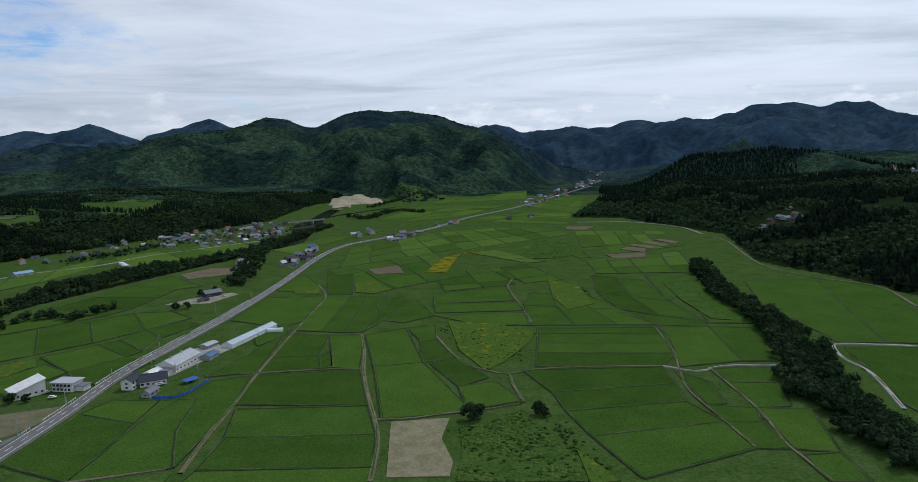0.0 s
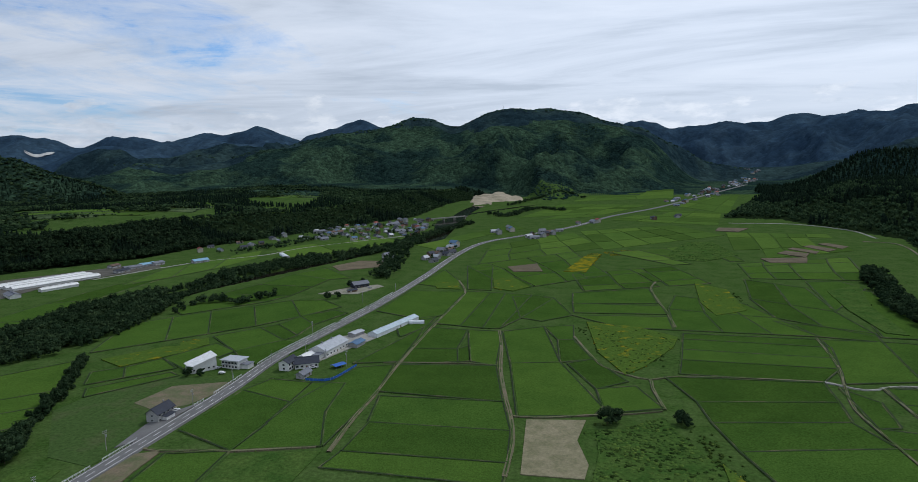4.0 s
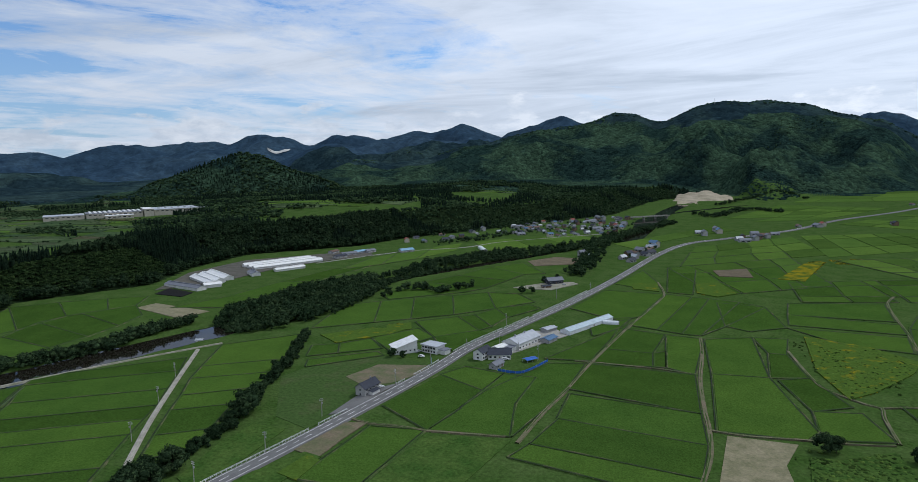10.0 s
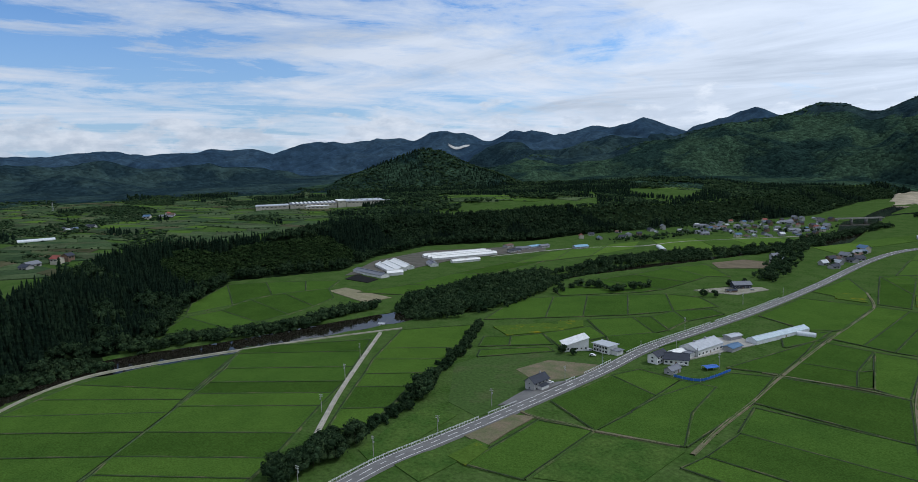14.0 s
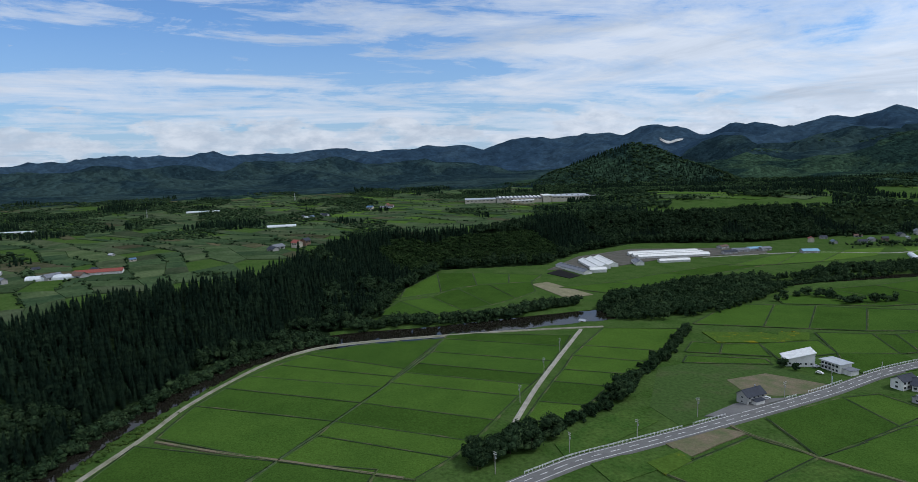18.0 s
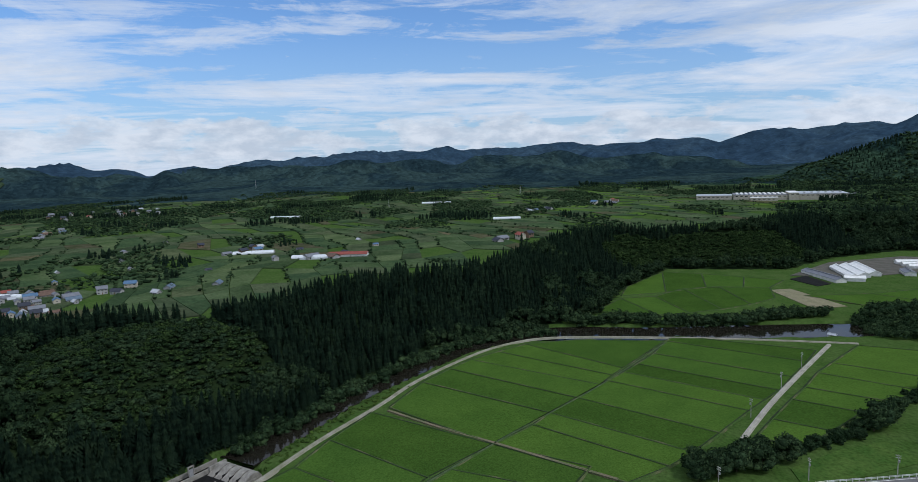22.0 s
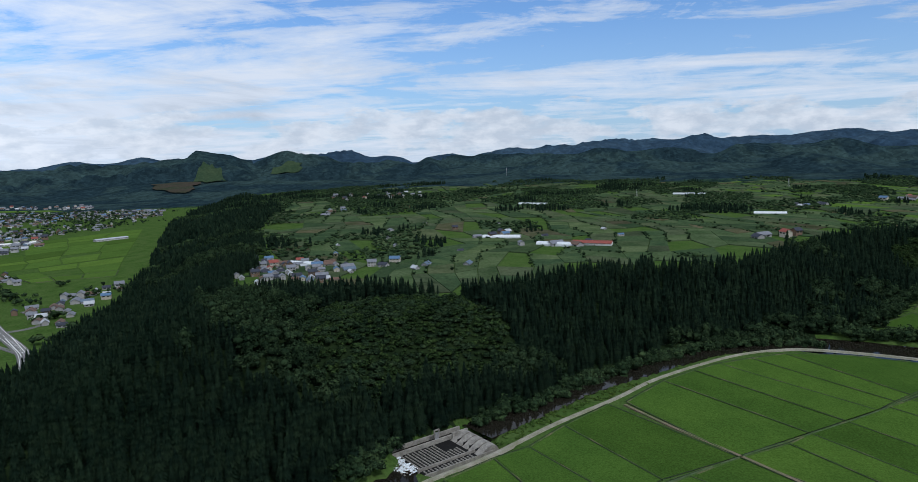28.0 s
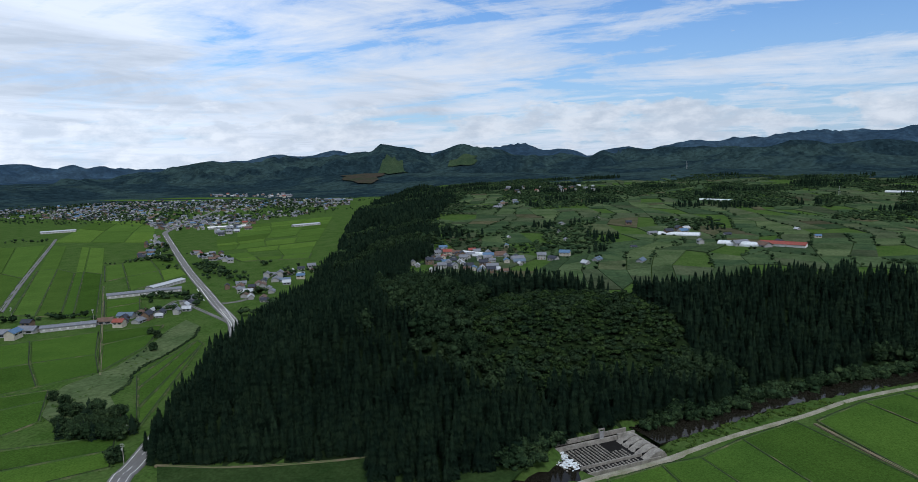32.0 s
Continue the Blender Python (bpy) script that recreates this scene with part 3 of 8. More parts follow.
strips([(-381.3, 319.5), (-352.5, 277.9), (-338.2, 257.5), (-318.2, 235.1), (-303.7, 217.0), (-282.3, 191.7), (-263.9, 170.9)], [(-346.7, 366.8), (-314.0, 311.9), (-299.9, 289.5), (-288.6, 263.2), (-280.0, 239.1), (-263.1, 210.0), (-252.3, 188.2)])
paddy([(-299.5, 75.5), (-246.5, 119.5), (-236.0, 99.0), (-285.0, 57.0)])
# between the road and the river
for q in ([(-318.4, 345.2), (-303.2, 355.8), (-291.9, 337.9), (-304.5, 323.8)], [(-303.4, 359.5), (-288.7, 375.6), (-267.7, 360.3), (-286.9, 339.7)], [(-297.8, 318.3), (-266.1, 352.6), (-257.1, 347.1), (-288.6, 305.4)],
          [(-292.6, 380.9), (-274.3, 416.5), (-251.7, 401.3), (-260.3, 358.4)], [(-251.7, 401.3), (-230.3, 428.0), (-203.0, 420.0), (-212.3, 370.7), (-233.9, 380.5)]):
    paddy(q)
strips([(-382.6, 458.8), (-360.0, 485.9), (-338.4, 509.4), (-310.5, 533.9), (-285.7, 559.6), (-255.2, 563.6)], [(-352.8, 383.1), (-318.1, 418.4), (-296.6, 440.2), (-271.2, 467.2), (-251.1, 503.6), (-227.6, 538.1)])
strips([(-288.4, 433.8), (-264.4, 462.0), (-254.7, 473.4), (-246.6, 498.9), (-227.1, 524.9)], [(-247.4, 398.5), (-227.6, 431.9), (-224.4, 444.4), (-225.5, 476.6), (-213.2, 516.1)])
strips([(-376.8, 510.7), (-377.6, 541.9), (-375.0, 581.6), (-361.3, 631.5), (-352.0, 696.7), (-326.6, 736.6)], [(-359.1, 495.9), (-309.0, 551.1), (-298.3, 578.3), (-295.4, 623.8), (-294.4, 664.3), (-273.8, 677.1)])
strips([(-515.1, 613.9), (-490.6, 666.1), (-474.0, 721.8), (-463.8, 810.9)], [(-537.4, 716.4), (-532.5, 765.7), (-512.2, 827.1), (-494.7, 882.7)])
strips([(-486.0, 903.4), (-444.5, 958.3), (-411.6, 992.4), (-376.1, 1045.7)], [(-406.1, 803.7), (-366.8, 864.9), (-335.0, 909.7), (-314.6, 994.3)])
strips([(-274.7, 942.8), (-248.0, 1014.5), (-215.0, 1110.8), (-170.8, 1221.8)], [(-233.8, 901.3), (-212.6, 990.6), (-184.7, 1070.7), (-133.3, 1169.3)])
# strip beyond the river, by the long barns
strips([(-520.6, 188.4), (-562.8, 227.8), (-562.5, 260.4), (-586.4, 300.2), (-587.2, 337.3), (-566.7, 377.7)], [(-509.8, 209.7), (-494.9, 232.4), (-494.2, 258.8), (-499.1, 290.7), (-509.1, 323.0), (-525.2, 355.9)])
strips([(-612.0, 254.0), (-679.3, 323.0), (-655.8, 357.0), (-625.4, 388.0), (-597.4, 413.6)], [(-573.7, 232.5), (-576.4, 277.9), (-586.9, 324.6), (-577.1, 357.3), (-570.9, 382.0)])
strips([(-528.5, 385.5), (-518.1, 444.9), (-525.2, 521.5), (-527.3, 617.2)], [(-482.1, 406.1), (-481.8, 460.8), (-490.6, 542.9), (-494.9, 647.1)])
# west and east of the track below the farm buildings
paddy([(-204.5, 272.7), (-202.3, 326.7), (-165.9, 313.6), (-166.7, 257.0)])
paddy([(-202.0, 331.4), (-195.3, 349.4), (-165.3, 347.6), (-165.9, 317.2)])
paddy([(-165.9, 258.9), (-162.7, 314.1), (-151.1, 377.0), (-130.9, 385.2), (-126.1, 340.2), (-124.5, 266.4)])
paddy([(-156.8, 384.7), (-143.0, 442.1), (-130.6, 499.1), (-131.1, 458.5), (-127.8, 392.6)])
paddy([(-190.4, 526.4), (-186.1, 611.0), (-131.4, 615.8), (-128.8, 521.0), (-139.9, 499.9)])
paddy([(-187.7, 646.7), (-178.6, 733.9), (-145.1, 662.7), (-138.9, 624.6)])
paddy([(-130.8, 477.2), (-100.6, 474.7), (-98.6, 425.4), (-129.1, 425.0)])
paddy([(-126.1, 418.4), (-95.2, 418.8), (-90.2, 396.8), (-126.8, 391.4)])
paddy([(-96.7, 472.8), (-75.2, 471.1), (-63.9, 395.0), (-81.4, 398.5)])
paddy([(-94.9, 430.4), (-89.7, 434.0), (-82.9, 398.6), (-89.1, 396.7)])
paddy([(-128.8, 381.8), (-64.4, 388.3), (-52.7, 335.9), (-120.8, 336.5)])
paddy([(-120.1, 331.6), (-49.6, 329.2), (-42.3, 298.1), (-113.2, 297.1)])
paddy([(-114.5, 294.6), (-41.8, 294.1), (-38.9, 264.6), (-114.9, 264.3)])
paddy([(-115.6, 261.8), (-39.2, 261.5), (-38.4, 243.0), (-118.3, 246.3)])
paddy([(-69.0, 473.8), (-40.5, 488.0), (-29.1, 404.2), (-56.9, 400.3)])
paddy([(-55.6, 395.6), (-22.9, 400.3), (-1.7, 333.0), (-4.1, 320.4), (-41.4, 314.1)])
paddy([(-45.3, 491.8), (-20.6, 495.0), (-21.0, 457.4), (-32.0, 458.3)])
paddy([(-28.7, 452.0), (-17.1, 454.1), (-6.4, 414.9), (-24.0, 407.5)])
paddy([(-21.1, 402.5), (-4.5, 411.0), (14.7, 373.5), (-3.6, 359.8)])
paddy([(-2.3, 357.8), (18.8, 366.2), (31.0, 334.4), (11.1, 327.4), (2.6, 332.7)])
paddy([(145.2, 474.0), (180.1, 471.0), (170.6, 392.6), (130.8, 385.1)])
paddy([(149.0, 380.5), (186.6, 379.1), (176.5, 356.1), (149.3, 358.8)])
paddy([(147.4, 354.1), (174.5, 350.5), (165.8, 320.1), (148.9, 321.1)])
paddy([(125.6, 377.8), (138.6, 358.5), (135.0, 325.1), (125.0, 325.6)])
paddy([(123.8, 321.7), (145.5, 318.1), (142.6, 302.0), (126.1, 301.5)])
paddy([(126.6, 300.1), (142.3, 300.0), (141.1, 273.3), (127.8, 274.0)])
paddy([(148.0, 315.7), (173.5, 315.0), (161.6, 271.2), (143.7, 270.9)])
paddy([(143.6, 265.8), (160.0, 264.0), (158.6, 241.9), (143.0, 242.6)])
paddy([(281.2, 641.3), (350.9, 645.5), (281.7, 427.7), (251.6, 427.3), (253.4, 453.7), (252.6, 542.8)])
paddy([(356.9, 647.9), (396.0, 604.6), (356.6, 501.9), (304.8, 420.4), (281.5, 425.0)])
paddy([(249.3, 416.6), (295.1, 413.1), (223.9, 297.7), (223.7, 319.9)])
paddy([(184.7, 474.0), (218.3, 467.8), (212.2, 422.1), (196.3, 391.9), (174.0, 394.7)])
paddy([(127.1, 525.3), (186.1, 496.7), (181.7, 477.6), (148.6, 482.2)])
paddy([(214.0, 649.2), (235.5, 643.6), (224.3, 480.8), (189.2, 485.6)])
paddy([(194.1, 687.7), (226.3, 690.7), (235.9, 656.0), (184.2, 561.0)])
paddy([(-81.0, 595.1), (-41.7, 591.1), (-26.6, 527.4), (-46.5, 506.2), (-61.4, 515.0)])
paddy([(-157.6, 761.9), (-125.9, 757.8), (-105.3, 621.1), (-129.0, 623.6)])
paddy([(-163.0, 493.1), (-134.2, 513.9), (-137.6, 479.4), (-145.2, 449.4)])
paddy([(-188.4, 189.0), (-193.3, 247.6), (-166.5, 251.7), (-160.3, 195.6)])
paddy([(-162.8, 253.7), (-164.2, 286.4), (-168.5, 345.0), (-146.8, 348.3), (-140.3, 304.1), (-126.9, 266.1)])
paddy([(-26.5, 615.4), (44.3, 641.4), (47.6, 577.2), (-25.0, 574.9)])
paddy([(-24.7, 567.9), (49.8, 567.5), (51.7, 538.5), (-22.1, 537.1)])
paddy([(-20.3, 528.8), (51.3, 530.3), (50.5, 490.6), (13.3, 493.8)])
strips([(-126.3, 612.6), (-105.2, 610.4), (-89.4, 608.8), (-64.5, 603.6), (-44.1, 593.9)], [(-129.3, 490.3), (-108.0, 485.2), (-88.4, 480.2), (-76.2, 480.9), (-66.2, 515.4)])
strips([(56.2, 481.5), (54.5, 466.9), (51.4, 441.4), (48.3, 418.6), (44.4, 391.0)], [(146.2, 477.3), (145.8, 457.8), (141.2, 433.1), (136.8, 412.1), (121.1, 388.0)])
strips([(35.8, 384.9), (48.8, 346.4), (51.9, 319.5), (58.8, 289.0), (71.3, 248.5)], [(118.7, 382.6), (118.5, 355.9), (116.0, 329.4), (124.2, 303.7), (127.0, 272.3)])
strips([(64.3, 611.0), (53.6, 558.0), (52.8, 490.4)], [(117.4, 584.7), (131.4, 533.1), (146.1, 484.1)], cross=(0.35, 0.7))
strips([(139.4, 694.5), (126.9, 604.3), (132.4, 537.2)], [(185.2, 655.7), (179.3, 561.5), (184.4, 486.0)], cross=(0.5,))


# fields further up the valley, cut irregularly
def far_block(quad, nu, nv, seed):
    rnd = random.Random(seed)
    a, b, c, d = [np.array(p) for p in quad]
    us = [0] + sorted((i + rnd.uniform(-0.3, 0.3)) / nu for i in range(1, nu)) + [1]
    vs = [0] + sorted((i + rnd.uniform(-0.3, 0.3)) / nv for i in range(1, nv)) + [1]
    j = {(i, k): rnd.uniform(-0.1, 0.1) for i in range(nu + 1) for k in range(nv + 1)}

    def at(i, k):
        u = us[i] + (j[i, k] / nu if 0 < i < nu else 0)
        v = vs[k] + (j[k % (nu + 1), i % (nv + 1)] / nv if 0 < k < nv else 0)
        return (a + (b - a) * u) * (1 - v) + (d + (c - d) * u) * v

    for i in range(nu):
        for k in range(nv):
            if rnd.random() < 0.94:
                paddy([at(i, k), at(i + 1, k), at(i + 1, k + 1), at(i, k + 1)], 1.2)


far_block([(-157.6, 761.9), (-38.1, 885.3), (7.4, 710.8), (-85.1, 627.1)], 4, 3, 1)
far_block([(-31.5, 715.6), (78.1, 771.9), (104.4, 671.7), (-16.6, 625.2)], 4, 3, 2)
far_block([(-159.8, 944.7), (-46.6, 1103.8), (2.0, 918.8), (-146.5, 776.8)], 4, 3, 3)
far_block([(-37.2, 1119.1), (123.1, 1209.7), (183.9, 1059.9), (1.9, 901.4)], 5, 3, 4)
far_block([(9.7, 877.9), (148.8, 956.9), (163.4, 814.2), (79.0, 780.4)], 4, 3, 5)
far_block([(191.0, 1100.5), (330.8, 1072.8), (309.8, 898.5), (156.2, 815.2)], 5, 3, 6)
far_block([(151.8, 792.5), (284.3, 846.3), (253.9, 697.8), (147.0, 700.6)], 4, 3, 7)
far_block([(15.9, 1311.5), (129.2, 1537.3), (249.0, 1472.5), (198.1, 1203.8)], 5, 3, 8)
far_block([(168.5, 1652.0), (304.4, 1955.1), (385.0, 2011.7), (253.8, 1425.7)], 3, 3, 9)
far_block([(-191.0, 1277.2), (-103.3, 1753.0), (111.9, 1688.5), (-7.9, 1393.1)], 5, 3, 10)
far_block([(-138.7, 1806.5), (-54.9, 2428.2), (280.2, 2738.9), (197.9, 1938.4)], 5, 3, 11)
# the southern plain
far_block([(-231.9, -525.0), (-300.5, -479.7), (-239.0, -385.7), (-176.7, -407.3)], 2, 2, 12)
far_block([(-306.8, -482.0), (-338.5, -451.4), (-293.2, -410.6), (-243.4, -386.6)], 1, 2, 13)
far_block([(-176.7, -407.3), (-209.0, -383.5), (-179.2, -340.7), (-144.8, -339.3)], 1, 2, 14)
far_block([(-141.5, -332.4), (-185.6, -288.4), (-163.2, -259.9), (-119.5, -285.4)], 1, 3, 15)
far_block([(-247.7, -358.2), (-320.1, -392.6), (-312.3, -373.2), (-194.5, -285.2)], 1, 3, 16)
far_block([(-307.2, -608.4), (-613.4, -1071.2), (-620.0, -946.4), (-330.3, -525.3)], 2, 4, 17)
far_block([(-386.2, -597.1), (-505.9, -626.4), (-592.4, -765.8), (-511.8, -784.7)], 3, 2, 18)
far_block([(-333.3, -518.0), (-366.6, -518.4), (-399.5, -563.3), (-377.7, -584.4)], 1, 2, 19)
far_block([(-636.9, -1111.3), (-1002.6, -1518.0), (-935.4, -1237.2), (-692.3, -934.1)], 3, 3, 20)
far_block([(-379.4, -864.9), (-516.1, -1165.2), (-610.1, -1081.5), (-315.9, -643.9)], 2, 3, 21)
far_block([(-1425.0, -2181.7), (-1598.2, -1946.2), (-1635.1, -1645.7), (-1496.1, -1364.3)], 4, 1, 24)


far_block([(-880.0, -1000.0), (-1140.0, -925.0), (-800.0, -680.0), (-655.0, -745.0)], 4, 7, 31)
far_block([(-650.0, -740.0), (-790.0, -675.0), (-650.0, -570.0), (-600.0, -640.0)], 3, 3, 32)
lay_paddies()
TILLED = material("dry_tilled_plot", (0.085, 0.080, 0.050), 0.95, (0.045, 0.055, 0.025), 0.06, 0.3, 0.5, 0.1, per_island=0.3, spec=0.0)
# dry grass tone, also shifted blue-grey to hold the terrace's haze
OLIVE = material("hazed_dry_pasture", (0.070, 0.088, 0.048), 0.95, (0.038, 0.058, 0.029), 0.04, 0.42, 0.4, 0.15, per_island=0.3, spec=0.0)
# the open terrace: a patchwork of meadows, crops and bare plots
HEDGEROWS = []


def patchwork():
    rnd = random.Random(77)
    ca, sa = math.cos(radians(17)), math.sin(radians(17))
    mats = [MEADOW, MEADOW, MEADOW, DARK_CROP, DARK_CROP, TILLED, MEADOW, OLIVE, DARK_CROP, OLIVE, DARK_CROP, OLIVE, DARK_CROP, MEADOW]
    px, py = 82.0, 27.0
    at = {}
    for i in range(-28, 30):
        for k in range(-57, 78):
            u, v = (i + rnd.uniform(-0.3, 0.3)) * px, (k + rnd.uniform(-0.3, 0.3)) * py
            at[i, k] = (-1150 + u * ca - v * sa, 200 + u * sa + v * ca)
    w = np.array(list(at.values()))
    bent = w + np.stack([55 * fbm(w[:, 0], w[:, 1], 330, 2, 61), 70 * fbm(w[:, 0], w[:, 1], 290, 2, 62)], 1)
    at = {key: (float(p[0]), float(p[1])) for key, p in zip(at, bent)}
    cells = [(i, k) for i in range(-28, 29) for k in range(-57, 77)]
    mids = np.array([np.mean([at[i, k], at[i + 1, k + 1]], axis=0) for i, k in cells])
    hm = height(mids[:, 0], mids[:, 1])
    az_m = np.degrees(np.arctan2(-mids[:, 0], mids[:, 1]))
    clear_m = np.logical_or.reduce([inside(mids[:, 0], mids[:, 1], c) for c in CLEARINGS])
    good = (hm < np.where(clear_m, 60, 38)) & ((az_m > 56) | clear_m) & (signed(mids[:, 0], mids[:, 1], FOOT) > 138) & (np.hypot(mids[:, 0], mids[:, 1]) < 2150) & ~inside(mids[:, 0], mids[:, 1], SOUTH_WOOD)
    for (i, k), g, lush in zip(cells, good, clear_m):
        m, p = rnd.choice(mats), rnd.random()
        if g and p < 0.85:
            quad = [at[i, k], at[i + 1, k], at[i + 1, k + 1], at[i, k + 1]]
            parts = [quad]
            if p < 0.55:
                h0, h1_ = (np.array(quad[0]) + quad[1]) / 2, (np.array(quad[2]) + quad[3]) / 2
                parts = [[quad[0], tuple(h0), tuple(h1_), quad[3]], [tuple(h0), quad[1], quad[2], tuple(h1_)]]
            if rnd.random() < 0.50:
                HEDGEROWS.append((quad[0], quad[1]))
            if rnd.random() < 0.12:
                HEDGEROWS.append((quad[1], quad[2]))
            for q in parts:
                m = rnd.choice([PADDY_FAR, PADDY_FAR, MEADOW]) if lush else rnd.choice(mats + [PADDY_FAR, MEADOW, PADDY_FAR, MEADOW, PADDY_FAR] if quad[0][1] > 250 else mats)
                FIELDS.append((m, poly_slab(q, None, 0.9, 0.35, m)))


patchwork()


def join_fields():
    """The far fields, joined by their crop."""
    for mat in {m.name: m for m, _ in FIELDS}.values():
        vs, fs = [], []
        for m, me in FIELDS:
            if m == mat:
                n = len(vs)
                vs += [tuple(v.co) for v in me.vertices]
                fs += [[n + i for i in p.vertices] for p in me.polygons]
        tagged(child("field_patchwork", mesh_of("field_patchwork", vs, fs, mat), ground), kind="stuff")
    for _, me in FIELDS:
        bpy.data.meshes.remove(me)


join_fields()


# ---- roads ----
def ribbon(pts, width, z, mat, name, step=6.0, follow=False, edge=0.5):
    c = curve_points(pts, step)
    p = np.array(c)
    d = np.gradient(p, axis=0)
    d /= np.linalg.norm(d, axis=1, keepdims=True)
    nrm = np.stack([-d[:, 1], d[:, 0]], 1)
    zz = (height(p[:, 0], p[:, 1]) if follow else np.zeros(len(p))) + z
    off = [(-width / 2 - edge, -edge - 0.6), (-width / 2, 0), (width / 2, 0), (width / 2 + edge, -edge - 0.6)]
    verts = [(x + n[0] * o, y + n[1] * o, h + k) for (x, y), n, h in zip(c, nrm, zz) for o, k in off]
    faces = [[i * 4 + j, i * 4 + j + 4, i * 4 + j + 5, i * 4 + j + 1] for i in range(len(c) - 1) for j in range(3)]
    faces = [f[::-1] for f in faces]
    return mesh_of(name, verts, faces, mat)


road = tagged(new("road", ribbon(ROAD, 8.8, 0.75, ASPHALT, "road")), "grey two-lane asphalt road across the valley", "road", kind="structure")
WATER = bpy.data.materials.new("river_water")
WATER.use_nodes = True
wb = WATER.node_tree.nodes["Principled BSDF"]
wb.inputs["Base Color"].default_value, wb.inputs["Roughness"].default_value = (0.012, 0.011, 0.008, 1), 0.05
wb.inputs["Specular IOR Level"].default_value = 0.11
tagged(new("water_upper", ribbon(RIVER[:18], 21, -1.5, WATER, "water_upper", 10, edge=0.1)), "dark slow river above the weir", "river", kind="structure")
tagged(new("water", ribbon(RIVER[17:], 18, -3.4, WATER, "water", 10, edge=0.1)), "dark slow river between grassy banks", "river", kind="structure")
tagged(new("water_north", ribbon(NORTH_REACH, 33, -1.3, WATER, "water_north", 10, edge=0.1)), "broad pale reach of river under the bridge", "river", kind="structure")
tagged(new("water_pond", ribbon(POND, 37, -1.44, WATER, "water_pond", 10, edge=0.1)), "wide dark reach of river above the sill", "river", kind="structure")
BANK_ROAD = [(-384.9, 321.8), (-394.5, 300.7), (-413.6, 255.3), (-431.2, 205.4), (-446.1, 155.5), (-450.6, 118.1), (-437.3, 85.5), (-413.9, 57.4), (-376.9, 23.8), (-344.1, 2.2), (-305.0, -26.7), (-264.0, -52.8)] + [(-239.2, -72.4), (-200, -97), (-170, -112)]
tagged(new("road_embankment", ribbon(BANK_ROAD, 1.9, 0.7, LANE, "road_embankment", edge=0.6)), "pale gravel lane on the river bank", "lane", kind="structure")
PALE_LANE = material("worn_concrete_lane", (0.34, 0.32, 0.27), 0.9, (0.22, 0.21, 0.17), 0.2, 0.3, 1.5, 0.02, spec=0.15)
FARM_ROAD = [(-387.4, 302.2), (-336.8, 243.5), (-299.7, 201.6), (-264.2, 164.5)]
tagged(new("road_farm", ribbon(FARM_ROAD, 2.3, 0.7, PALE_LANE, "road_farm")), "pale concrete farm lane between paddies", "lane", kind="structure")

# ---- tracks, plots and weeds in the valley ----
SHADE_WEED = material("shaded_weeds", (0.018, 0.036, 0.011), 0.95, (0.030, 0.052, 0.017), 0.06, 0.4, 0.6, 0.3, spec=0.0)
PASTURE = material("mown_pasture", (0.048, 0.084, 0.024), 0.95, (0.088, 0.086, 0.046), 0.035, 0.35, 0.5, 0.2, stops=(0.52, 0.78), spec=0.0)
LUSH = material("lush_weeds", (0.036, 0.078, 0.016), 0.95, (0.062, 0.105, 0.024), 0.08, 0.45, 0.6, 0.4, spec=0.0)


def plot(pts, mat, label, top=0.3, inset=0.0):
    return child("plot", poly_slab(pts, -0.3, top, inset, mat, "plot"), ground, label)


def track(pts, width, label="narrow earth track between paddies", mat=None, top=0.62):
    EDGES.append([tuple(p) for p in curve_points(pts, 12)])
    return child("track", ribbon(pts, width * 0.75, top, mat or DIRT, "track", 5.0, edge=0.4), ground, label)


track([(-120.2, 261.0), (-123.1, 298.9), (-123.9, 338.4), (-126.5, 388.1), (-128.5, 481.9), (-127.9, 580.4), (-131.3, 618.4), (-148.3, 669.2)], 2.4)
track([(-39.0, 250.4), (-40.2, 285.2), (-45.4, 315.8), (-50.4, 335.8), (-60.5, 383.7), (-67.4, 432.4), (-75.2, 474.3)], 2.6, mat=DIRT)
track([(-137.5, 388.8), (-105.9, 392.2), (-84.6, 394.2), (-64.3, 392.8)], 1.8)
track([(-43.6, 313.5), (-27.6, 314.1), (-10.1, 319.2), (11.0, 324.2), (29.7, 331.2)], 1.8)
track([(31.4, 332.7), (27.6, 362.7), (27.1, 378.0), (20.3, 380.5), (2.9, 396.2), (-4.5, 412.2), (-19.6, 465.0)], 2.0)
track([(27.1, 378.0), (43.7, 385.5), (74.5, 387.8), (120.7, 386.9)], 1.8)
track([(120.7, 386.9), (138.5, 376.9), (158.9, 384.3), (190.3, 383.2)], 2.4, mat=CONCRETE)
track([(53.5, 497.5), (51.9, 540.6), (48.4, 586.9), (46.0, 641.2), (53.0, 677.8)], 2.2)
track([(143.7, 479.2), (137.6, 417.1), (129.7, 381.8), (123.1, 347.2), (124.7, 313.9), (127.3, 274.0)], 1.6)
track([(147.8, 378.4), (148.2, 345.7), (147.5, 312.7), (142.5, 276.2), (143.0, 264.8), (143.5, 243.5)], 1.6)
